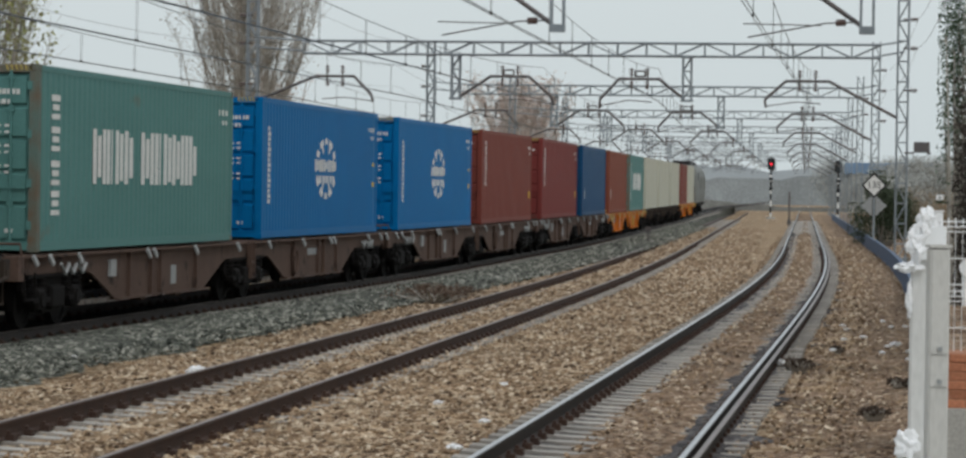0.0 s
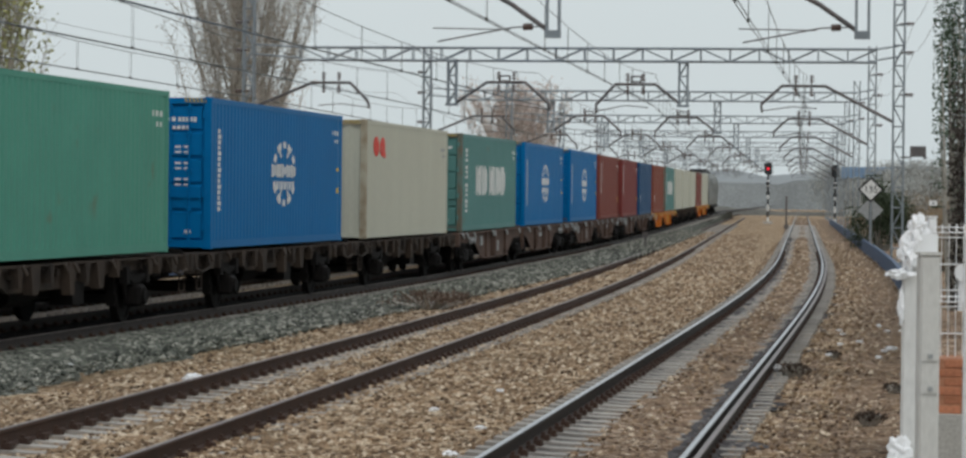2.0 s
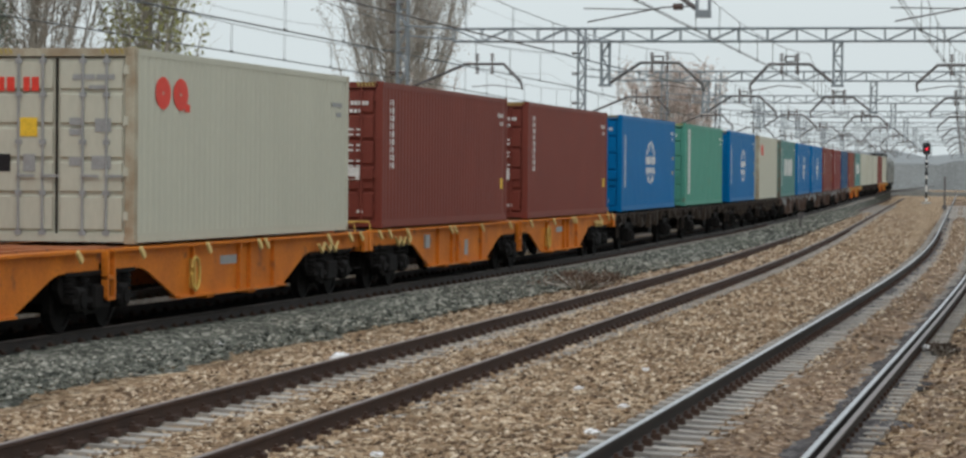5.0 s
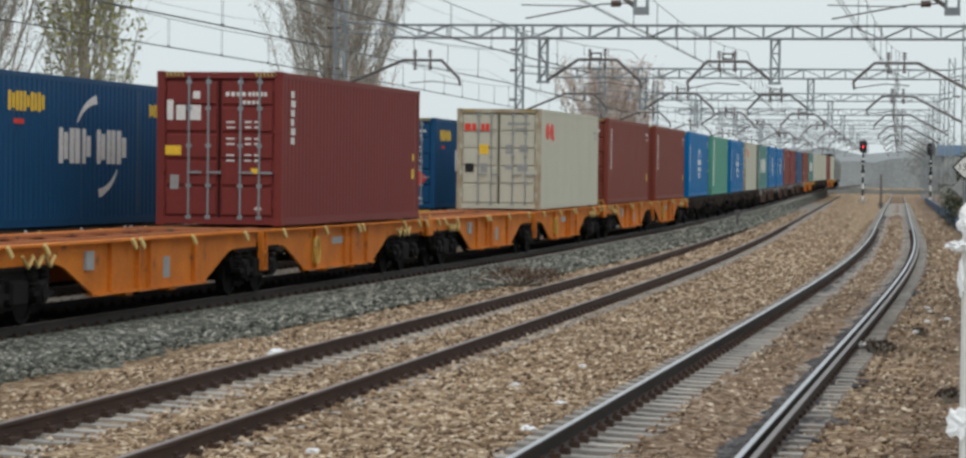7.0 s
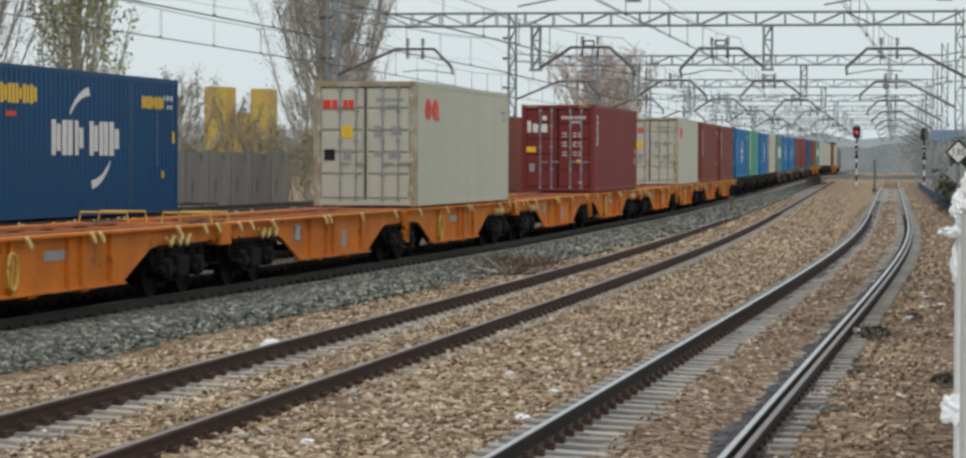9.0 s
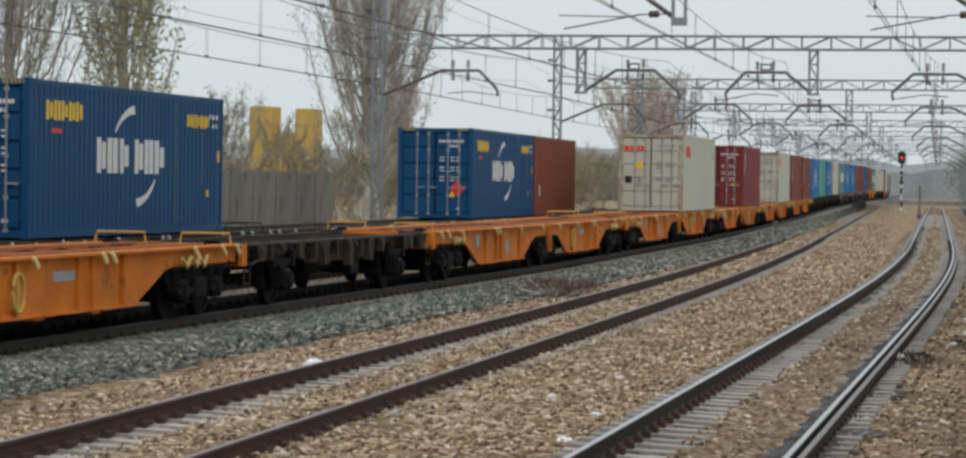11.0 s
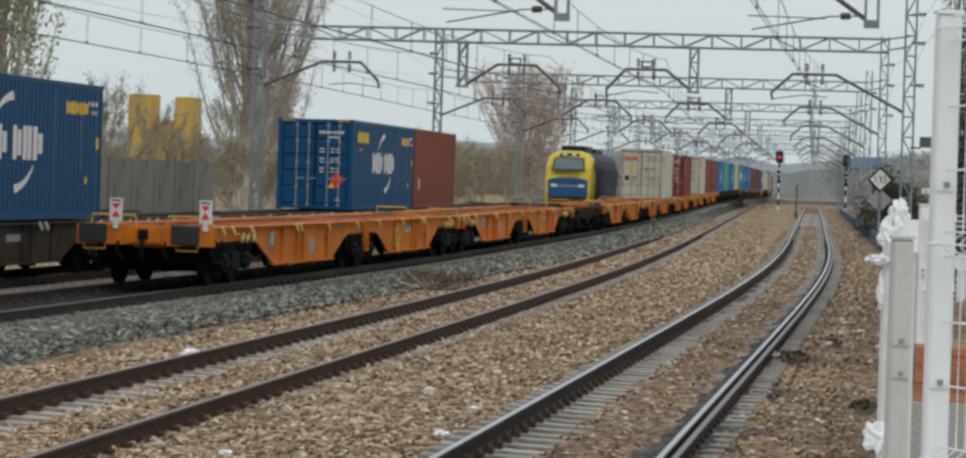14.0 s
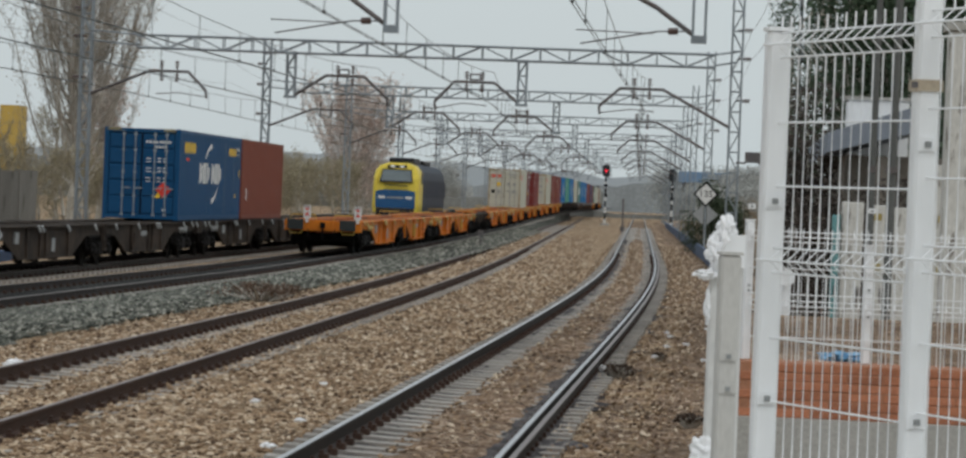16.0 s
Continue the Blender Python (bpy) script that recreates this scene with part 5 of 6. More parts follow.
        bm_box(bm, x - 0.35, x + 0.35, -0.35, 0.35, -0.3, 0.05)
        col = part("column", bm, M["steel"], root)
        s = 1 if x > -10 else -1
        for z in (8.0, 9.1, 6.4):
            bm = bmesh.new()
            bm_tube(bm, [(x, 0, z), (x + s * 0.55, 0, z + 0.02)], 0.03, n=5)
            for k in range(4):
                bm_tube(bm, [(x + s * (0.2 + 0.09 * k), 0, z), (x + s * (0.245 + 0.09 * k), 0, z)], 0.085, n=8)
            part("insulator", bm, M["ceramic"], col)
    bm = bmesh.new()
    lattice(bm, (left + 2.05, 0, (BEAM0 + BEAM1) / 2), (-0.6, 0, (BEAM0 + BEAM1) / 2), (0.25, 0.22), 1.12, 0.03)
    for x0, x1 in ((left + 0.05, left + 2.05), (0.2, -0.6)):
        for z in (BEAM0 + 0.1, BEAM1):
            bm_tube(bm, [(x0, 0, BEAM1 + 0.12 if z > 7.9 else BEAM0 + 0.25), (x1, 0, z)], 0.035, n=4)
    part("beam", bm, M["steel"], root)
    for x in (-16.97, -7.98):
        bm = bmesh.new()
        lattice(bm, (x, 0, 5.95), (x, 0, BEAM0), (0.16, 0.14), 0.55, 0.028)
        bm_box(bm, x - 0.24, x + 0.24, -0.2, 0.2, 5.88, 5.97)
        bm_box(bm, x - 0.2, x + 0.2, -0.26, 0.26, BEAM0 - 0.06, BEAM0 + 0.04)
        part("dropper_post", bm, M["steel"], root)
    elbow(root, 0.05, 5.35, -2.55, -4.2, -5.0, 6.72, 6.0)
    elbow(root, -8.1, 6.0, -9.05, -10.6, -11.35, 6.75, 5.95)
    elbow(root, -16.8, 6.0, -15.6, -14.1, -13.2, 6.8, 6.0)
    elbow(root, left + 0.15, 5.75, left + 2.55, left + 4.05, left + 4.75, 6.75, 6.05)
    for x in (-9.8, -14.9):
        bm = bmesh.new()
        for a, b in (((-0.22, 0), (0.22, 0)), ((-0.22, 0.2), (0.22, 0.2)), ((-0.19, 0), (-0.19, 0.2)), ((0.19, 0), (0.19, 0.2))):
            bm_tube(bm, [(x + a[0], 0, 6.85 + a[1]), (x + b[0], 0, 6.85 + b[1])], 0.035, n=5)
        part("tensioner_frame", bm, M["steel_dark"], root)
    return root


PORTAL_Y = [111.0, 155.0, 199.0, 243.0, 288.0, 333.0, 380.0, 430.0]
portal(-25.05).matrix_world = pose(0, PORTAL_Y[0], 0)
narrow = portal(-23.75)
for i, y in enumerate(PORTAL_Y[1:]):
    m = pose(bend(y) - bend(111), y, 0)
    if i == 0:
        narrow.matrix_world = m
    else:
        copy_thing(narrow, m)


# the nearest portal: taller, with hanging brackets
near = thing("overhead_line_portal", pose(0, 63.5, 0), "tall grey portal with hanging steel brackets", "portal", "portals")
for x in (-27.5, 1.75):
    bm = bmesh.new()
    lattice(bm, (x, 0, -0.25), (x, 0, 10.2), (0.2, 0.16), 0.75, 0.032)
    part("column", bm, M["steel"], near)
bm = bmesh.new()
lattice(bm, (-27.5, 0, 9.7), (1.75, 0, 9.7), (0.25, 0.22), 1.12, 0.03)
part("beam", bm, M["steel"], near)
for x in (-7.455, -0.665):
    boxes("hanger", [(x - 0.165, x - 0.105, -0.08, 0.08, 5.95, 9.45), (x + 0.105, x + 0.165, -0.08, 0.08, 5.95, 9.45)], M["steel"], near, "twin upright steel flats")
    boxes("hanger_foot", [(x - 0.17, x + 0.17, -0.1, 0.1, 5.86, 6.03)], M["steel"], near)
    bm = bmesh.new()
    bm_tube(bm, [(x - 0.15, 0, 6.06), (x - 0.95, 0, 6.62), (x - 2.3, 0, 7.3), (x - 2.9, 0, 7.3)], 0.06, n=6)
    part("arm", bm, M["steel_dark"], near, "slanting dark steel tube")
    bm = bmesh.new()
    bm_tube(bm, [(x - 0.32, 0.1, 6.12), (x - 0.9, 0.1, 6.1), (x - 2.6, 0.1, 5.78)], 0.018, n=5)
    bm_tube(bm, [(x - 1.0, 0.1, 6.05), (x - 2.7, 0.1, 6.08)], 0.014, n=5)
    part("steady_arm", bm, M["steel_dark"], near)
    bm = bmesh.new()
    bm_tube(bm, [(x - 0.46, 0.1, 6.12), (x - 0.68, 0.1, 6.11)], 0.075, n=8)
    part("insulator", bm, M["ceramic"], near)
speaker = thing("loudspeaker", pose(0.22, 110.8, 0), "dark grey loudspeaker box bracketed to a column", "loudspeaker")
boxes("box", [(0.45, 1.05, -0.2, 0.2, 4.05, 4.45)], M["steel_dark"], speaker)
boxes("bracket", [(0.1, 0.5, -0.05, 0.05, 4.0, 4.06)], M["steel_dark"], speaker)
boxes("rear_bracket", [(0.95, 1.1, -0.22, 0.22, 3.98, 4.05)], M["steel_dark"], speaker)


def overhead(k, label, y_list):
    """Contact wire, carrier wire with sag, and droppers, from portal to portal."""
    bm = bmesh.new()
    for n_, (a, b) in enumerate(zip(y_list, y_list[1:])):
        r = 0.0115
        pa, pb = track_x(k, a) + (0.2 if n_ % 2 else -0.2), track_x(k, b) + (-0.2 if n_ % 2 else 0.2)
        pts = []
        for i in range(9):
            f_ = i / 8
            pts.append((pa + (pb - pa) * f_, a + (b - a) * f_, 7.15 - 4 * 0.45 * f_ * (1 - f_)))
        bm_tube(bm, pts, r, n=4, caps=False)
        for d in (-0.03, 0.05):
            bm_tube(bm, [(pa + d, a, 5.9), (pb + d, b, 5.9)], r, n=4, caps=False)
        for i in range(1, 8):
            x, y, z = pts[i]
            for d in (-0.09, 0.09):
                bm_tube(bm, [(x, y + d, z), (x, y + d, 5.9)], 0.0065, n=3, caps=False)
                bm_box(bm, x - 0.02, x + 0.02, y + d - 0.02, y + d + 0.02, 5.88, 5.95)
    return tagged(part("overhead_wire", bm, M["wire"]), label, "overhead wire", "overhead wires")


for k in (1, 2, 3, 4, 5):
    overhead(k, "overhead contact wire with droppers above a track", [-30, 18, 63.5] + PORTAL_Y)
for x, z in ((-25.6, 9.1), (-25.6, 8.0), (0.75, 9.1), (0.75, 8.0), (-24.4, 10.3)):
    bm = bmesh.new()
    ys, pts = [-30, 18, 63.5] + PORTAL_Y, []
    for a, b in zip(ys, ys[1:]):
        xa, xb = x + bend(a) - bend(111), x + bend(b) - bend(111)
        pts += [(xa + (xb - xa) * f_, a + (b - a) * f_, z - 4 * 0.5 * f_ * (1 - f_)) for f_ in np.linspace(0, 1, 7)[:6]]
    bm_tube(bm, pts, 0.008, n=3, caps=False)
    tagged(part("feeder_wire", bm, M["wire"]), "thin sagging feeder wire between portals", "overhead wire", "feeder wires")


# ---- lineside signals, speed sign, low blue barrier
def signal(x, y, top, lit, label):
    root = thing("rail_signal", pose(x, y, 0), label, "signal", "rail signals")
    for i in range(8):
        z0, z1 = -0.25 + i * (top - 1.0) / 8, -0.25 + (i + 1) * (top - 1.0) / 8
        bm = bmesh.new()
        bm_tube(bm, [(0, 0, z0), (0, 0, z1)], 0.11, n=10)
        part("mast_band", bm, M["ink"] if i % 2 else M["white"], root)
    bm = bmesh.new()
    bm_soft_box(bm, -0.42, 0.42, -0.1, 0.18, top - 1.35, top, 0.12)
    head = part("signal_head", bm, M["ink"], root, "black signal head")
    for i, z in enumerate((top - 0.35, top - 0.7, top - 1.05)):
        bm = bmesh.new()
        bm_tube(bm, [(0, -0.1, z), (0, -0.16, z)], 0.14, n=14)
        on = lit and i == 1
        part("lens", bm, M["red_lamp"] if on else M["glass_dark"], head, "glowing red lamp" if on else "dark lens")
        bm = bmesh.new()
        bm_tube(bm, [(0.18 * math.cos(a), -0.24, z + 0.18 * math.sin(a)) for a in np.linspace(0, math.pi, 9)], 0.02, n=4)
        part("hood", bm, M["ink"], head)
    for z in (top * 0.45, top * 0.62):
        boxes("marker_plate", [(-0.2, 0.2, -0.16, -0.12, z, z + 0.35)], M["ink"], root)
    boxes("footing", [(-0.5, 0.5, -0.5, 0.5, -0.35, 0.0)], M["pale_concrete"], root)
    return root


signal(-14.0, 330.0, 6.7, True, "tall lineside signal showing red on a banded mast")
signal(-6.25, 322.0, 6.4, False, "dark lineside signal on a black and white banded mast")

speed = thing("speed_sign", pose(-1.0, 140.0, 0), "white diamond speed sign with black border and number", "sign")
bm = bmesh.new()
bm_tube(bm, [(0, 0.06, -0.25), (0, 0.06, 3.4)], 0.05, n=8)
part("post", bm, M["steel"], speed)
bm = bmesh.new()
bm_prism_y(bm, [(0, 2.30), (0.62, 2.92), (0, 3.54), (-0.62, 2.92)], 0.0, 0.03)
plate = part("plate_border", bm, M["ink"], speed, "black diamond border")
bm = bmesh.new()
bm_prism_y(bm, [(0, 2.42), (0.50, 2.92), (0, 3.42), (-0.50, 2.92)], -0.008, 0.0)
part("plate_face", bm, M["white"], plate)
txt = bpy.data.curves.new("number", "FONT")
txt.body, txt.size, txt.align_x, txt.align_y, txt.extrude = "135", 0.46, "CENTER", "CENTER", 0.004
tmp = new("number_tmp", txt)
tm = bpy.data.meshes.new_from_object(tmp.evaluated_get(bpy.context.evaluated_depsgraph_get()))
bpy.data.objects.remove(tmp)
tm.materials.clear()
tm.materials.append(M["ink"])
num = part("number", tm, None, plate, "black number 135")
num.location, num.rotation_euler = (0, -0.014, 2.92), (radians(90), 0, 0)
bm = bmesh.new()
bm_prism_y(bm, [(-0.62, 1.93), (-0.08, 1.42), (-0.08, 2.44)], 0.0, 0.03)
bm_prism_y(bm, [(0.62, 1.93), (0.08, 1.42), (0.08, 2.44)], 0.0, 0.03)
part("lower_plate", bm, M["grey_mark"], speed, "faded grey triangular plates")

barrier = thing("low_barrier", Matrix.Identity(4), "low faded blue panel barrier along the verge", "barrier", kind="structure")
y = 60.0
while y < 330:
    step = 3.0
    x0, x1 = track_x(1, y) + 3.1, track_x(1, y + step) + 3.1
    bm = bmesh.new()
    v = [bm.verts.new(p) for p in ((x0, y + 0.01, -0.25), (x1, y + step - 0.01, -0.25), (x1, y + step - 0.01, 0.42), (x0, y + 0.01, 0.42), (x0 + 0.12, y + 0.01, -0.25), (x1 + 0.12, y + step - 0.01, -0.25), (x1 + 0.12, y + step - 0.01, 0.42), (x0 + 0.12, y + 0.01, 0.42))]
    for f_ in ((0, 1, 2, 3), (5, 4, 7, 6), (3, 2, 6, 7), (1, 0, 4, 5), (0, 3, 7, 4), (2, 1, 5, 6)):
        bm.faces.new([v[i] for i in f_])
    part("panel", bm, M["bluebar"], barrier)
    y += step


strip_line = thing("low_barrier", Matrix.Identity(4), "low bright blue panel strip behind the parked wagons", "barrier", kind="structure")
for i in range(11):
    y = 74.0 + 3.0 * i
    p = boxes("panel", [(-0.05, 0.05, 0.01, 2.98, -0.26, 0.16)], M["loco_blue"], strip_line)
    p.location, p.rotation_euler = (-20.1 - 0.125 * 3.0 * i, y, 0), (0, 0, math.atan(0.125))


# ---- foreground: mesh fence with posts, wrapped post, raised brick planter
def fence_post(p, w, z0, z1, material, label):
    bm = bmesh.new()
    bm_soft_box(bm, -w / 2, w / 2, -w / 2, w / 2, z0, z1, 0.008)
    post = part("fence_post", bm, material)
    post.matrix_world = pose(p[0], p[1], 0, 0, 0, 12)
    boxes("cap", [(-w / 2 - 0.004, w / 2 + 0.004, -w / 2 - 0.004, w / 2 + 0.004, z1 + 0.001, z1 + 0.012)], material, post)
    for z in (z0 + 0.5, z0 + 1.05, z1 - 0.5):
        clamp = boxes("clamp", [(-w / 2 + 0.004, w / 2 - 0.004, -w / 2 - 0.008, -w / 2 - 0.002, z, z + 0.035)], material, post)
        boxes("bolt", [(-0.008, 0.008, -w / 2 - 0.016, -w / 2 - 0.0085, z + 0.009, z + 0.025)], M["grey_mark"], clamp)
    return tagged(post, label, "fence post", "fence posts")


def mesh_panel(p, q, z0, z1, folds, label, pitch=0.05, r=0.0028, level=0.2):
    """Welded wire: uprights that kink forward in folds, and level wires."""
    root = thing("wire_mesh_panel", Matrix.Identity(4), label, "fence panel", "fence panels")
    p, q = Vector((*p, 0)), Vector((*q, 0))
    d = (q - p).normalized()
    nrm = Vector((d.y, -d.x, 0))
    n = int((q - p).length / pitch)

    def profile(z):
        for f_ in folds:
            if f_ - 0.035 < z < f_ + 0.035:
                return 0.04 * (1 - abs(z - f_) / 0.035)
        return 0.0
    zs = sorted({z0, z1, *[f_ + k for f_ in folds for k in (-0.035, 0.0, 0.035) if z0 < f_ + k < z1]})
    for i in range(n + 1):
        c = p + d * (i * pitch + 0.02)
        bm = bmesh.new()
        bm_tube(bm, [(c.x + nrm.x * profile(z), c.y + nrm.y * profile(z), z) for z in zs], r, n=5)
        part("upright_wire", bm, M["post_white"], root)
    levels = set(round(f_ + k, 3) for f_ in folds for k in (-0.035, 0.0, 0.035))
    levels |= {round(f_ - k, 3) for f_ in folds for k in (level + 0.02, 2 * level) if f_ - k > z0}
    for z in sorted(levels):
        bm = bmesh.new()
        a, b = p + nrm * (profile(z) + 0.006), q + nrm * (profile(z) + 0.006)
        bm_tube(bm, [(a.x, a.y, z), (b.x, b.y, z)], r * 1.1, n=5)
        part("level_wire", bm, M["post_white"], root)
    return root


PLAT = 0.68
FA, FB = (0.270, 8.35), (0.647, 7.66)
step_v = (FB[0] - FA[0], FB[1] - FA[1])
FC = (FB[0] + step_v[0], FB[1] + step_v[1])
fence_post(FA, 0.066, PLAT, 2.79, M["post_white"], "white painted square steel post of the mesh fence")
fence_post(FB, 0.06, PLAT, 2.95, M["post_white"], "white painted square steel post of the mesh fence")
fence_post(FC, 0.06, PLAT, 2.95, M["post_white"], "white painted square steel post of the mesh fence")
FOLDS = [1.53, 2.14, 2.75]
band = boxes("post_band", [(-0.036, 0.036, -0.036, 0.036, 2.605, 2.635)], M["band_tan"])
band.matrix_world = pose(FB[0], FB[1], 0, 0, 0, 12)
boxes("bolt", [(-0.05, -0.034, -0.046, -0.037, 2.612, 2.628)], M["steel_dark"], band)
tagged(band, "tan metal band clamped round a white fence post", "clamp")
mesh_panel(FA, FB, PLAT + 0.05, 2.83, FOLDS, "white welded wire mesh panel between steel posts")
mesh_panel(FB, FC, PLAT + 0.05, 2.86, [1.56, 2.17, 2.78], "white welded wire mesh panel between steel posts")
fence_post((0.16, 10.6), 0.074, PLAT, 2.112, M["post_grey"], "stained grey square post with flat dark top")
wrapped = thing("wrapped_post", pose(0.10, 13.0, 0), "white post wrapped in torn plastic sheet", "post")
bm = bmesh.new()
bm_soft_box(bm, -0.026, 0.125, -0.03, 0.05, PLAT, 2.03, 0.012)
part("post", bm, M["post_pale"], wrapped, "pale grey stained post")


def crumple(name, c, size, seed, material, parent, label=""):
    """A crumpled sheet: a ball pushed about by noise, with sharp folds."""
    bm = bmesh.new()
    bmesh.ops.create_icosphere(bm, subdivisions=4, radius=1.0)
    for v in bm.verts:
        n_ = 1.3 * noise.noise(v.co * 2.1 + Vector((seed, 0, 0))) + 0.7 * abs(noise.noise(v.co * 4.5 + Vector((0, seed, 0)))) - 0.5 * abs(noise.noise(v.co * 9.0 + Vector((0, 0, seed))))
        v.co = Vector((v.co.x * size[0], v.co.y * size[1], v.co.z * size[2])) * (1 + 0.55 * n_) + Vector(c)
    return part(name, bm, material, parent, label)


crumple("plastic_sheet", (0.035, -0.03, 2.17), (0.042, 0.04, 0.07), 3.0, M["plastic"], wrapped, "torn white plastic")
crumple("plastic_sheet", (0.0, -0.04, 2.08), (0.038, 0.04, 0.07), 5.0, M["plastic"], wrapped)
crumple("plastic_flap", (-0.035, -0.05, 1.985), (0.05, 0.03, 0.02), 8.0, M["plastic"], wrapped)
crumple("plastic_sheet", (-0.03, -0.035, 1.84), (0.012, 0.02, 0.07), 11.0, M["plastic"], wrapped)
crumple("plastic_flap", (-0.03, -0.06, 1.2), (0.045, 0.03, 0.06), 14.0, M["plastic"], wrapped)
boxes("bracket", [(0.02, 0.13, -0.06, -0.035, 2.02, 2.165)], M["post_white"], wrapped, "white flat bracket")

platform = boxes("platform", [(-0.95, 7.0, -30.0, 14.3, -0.3, PLAT)], M["pale_concrete"])
tagged(platform, "concrete station platform at the line's edge", "platform", kind="structure")
planter = thing("planter_wall", Matrix.Identity(4), "raised planter wall of orange brick on a concrete footing", "wall", kind="structure")
boxes("footing", [(0.26, 5.0, 19.9, 20.6, -0.3, 0.86)], M["pale_concrete"], planter)
boxes("mortar_core", [(0.27, 5.0, 20.006, 20.5, 0.86, 1.235)], M["mortar"], planter)


def brick_shape(bm):
    bm_soft_box(bm, 0.0, 0.235, 0.0, 0.1, 0.0, 0.052, 0.004)


for row in range(6):
    x = 0.268 - (0.12 if row % 2 else 0.0)
    while x < 2.9:
        if x >= 0.26:
            b = part("brick", shared("brick", brick_shape, M["brick"]), None, planter)
            b.location = (x, 20.0 + 0.003 * math.sin(x * 31 + row), 0.864 + row * 0.0625)
        x += 0.2465
mesh_panel((0.30, 20.25), (2.7, 20.25), 1.24, 2.16, [1.62, 2.1], "white wire mesh panel above the planter", r=0.004)
for x in (0.30, 1.13, 1.9, 2.7):
    fence_post((x, 20.3), 0.06, 1.235, 2.2 if x != 1.13 else 2.05, M["post_white"], "white slim post on the planter wall")
tarp = crumple("plastic_sheet", (0.99, 20.7, 1.26), (0.14, 0.12, 0.035), 21.0, M["tarp"], None)
tagged(tarp, "crumpled light blue plastic sheet on the planter", "plastic sheet")
bed = boxes("planter_soil", [(0.26, 5.0, 20.6, 30.0, -0.3, 1.2)], M["brown_dirt"])
tagged(bed, "planted soil behind the brick wall", "soil", kind="structure")

station = thing("station_building", pose(0, 0, 0), "low grey-brown rendered building with blue-grey sloping roof edge", "building")
boxes("wall", [(1.78, 9.0, 42.0, 50.0, -0.2, 3.12)], M["brown_render"], station)
for i in range(7):
    boxes("wall_course", [(1.79, 4.2, 41.975, 41.995, 0.5 + 0.36 * i, 0.82 + 0.36 * i)], M["brown_render"], station)
bm = bmesh.new()
bm_prism_y(bm, [(1.5, 3.13), (2.84, 3.48), (2.84, 3.86), (1.5, 3.41)], 41.0, 51.0)
part("roof_edge", bm, M["roof_grey"], station, "blue-grey sloping roof edge")
boxes("roof_box", [(1.98, 2.95, 46.6, 47.6, 3.2, 4.1)], M["post_white"], station, "white box on the roof")
boxes("roof_box_lid", [(1.94, 2.99, 46.56, 47.64, 4.1, 4.15)], M["pale_concrete"], station)
for x in (2.2, 3.3):
    boxes("pillar", [(x, x + 0.2, 41.3, 41.55, -0.2, 3.1)], M["brown_render"], station)
    w = boxes("window_frame", [(x + 0.35, x + 0.95, 41.9, 41.97, 1.0, 2.2)], M["grey_mark"], station)
    boxes("pane", [(x + 0.4, x + 0.9, 41.88, 41.895, 1.05, 2.15)], M["glass_dark"], w)
for x, r in ((1.91, 0.045), (2.15, 0.06)):
    pole = thing("utility_pole", pose(x, 36.5, -0.2), "thin grey wooden pole beside the cabinets", "pole", "utility poles")
    bm = bmesh.new()
    bm_tube(bm, [(0, 0, 0), (0.01, 0, 3.5), (0.035, 0, 9.5)], r, r * 0.8, n=10)
    part("shaft", bm, M["pole_wood"], pole)
    boxes("collar", [(-r * 1.15, r * 1.15, -r * 1.15, r * 1.15, 3.0, 3.08)], M["steel_dark"], pole)
pier = thing("painted_pier", pose(2.6, 30.0, 0), "tall pale pier with dark flaking paint", "pillar")
bm = bmesh.new()
bm_soft_box(bm, -0.26, 0.3, 0.0, 0.5, -0.2, 4.2, 0.03)
part("shaft", bm, M["peeling"], pier)
boxes("coping", [(-0.3, 0.34, -0.04, 0.54, 4.2, 4.28)], M["pale_concrete"], pier)


# pale cabinets in front of the building
for x0, x1, z0, z1, paint in ((1.62, 1.90, -0.2, 2.43, "peeling"), (1.98, 2.19, -0.2, 2.40, "peeling"), (2.27, 2.56, -0.2, 2.38, "peeling"), (2.75, 3.07, -0.2, 2.95, "peeling"), (1.50, 1.60, -0.2, 2.25, "teal_paint"), (3.10, 3.34, -0.2, 2.0, "teal_paint")):
    cab = thing("utility_cabinet", pose((x0 + x1) / 2, 38, 0), "tall pale cabinet with peeling paint by the building" if paint == "peeling" else "faded teal cabinet by the building", "cabinet", "utility cabinets")
    h = (x1 - x0) / 2
    bm = bmesh.new()
    bm_soft_box(bm, -h, h, 0.0, 0.3, z0, z1, 0.012)
    part("body", bm, M[paint], cab)
    door = boxes("door", [(-h + 0.025, h - 0.025, -0.014, -0.002, 0.3, z1 - 0.08)], M[paint], cab)
    boxes("handle", [(h - 0.06, h - 0.045, -0.03, -0.015, 1.2, 1.32)], M["steel_dark"], door)
    if z1 in (2.40, 2.95):
        for z in (2.2, 1.55):
            boxes("label", [(-0.05, 0.05, -0.02, -0.0145, z, z + 0.09)], M["hazard"], door, "small faded yellow label")
tag = thing("round_sign", pose(0.85, 34.0, 0), "small pale round sign on a pole behind the planter", "sign")
bm = bmesh.new()
bm_tube(bm, [(0, 0.02, -0.2), (0, 0.02, 1.5)], 0.055, n=10)
part("pole", bm, M["post_white"], tag)
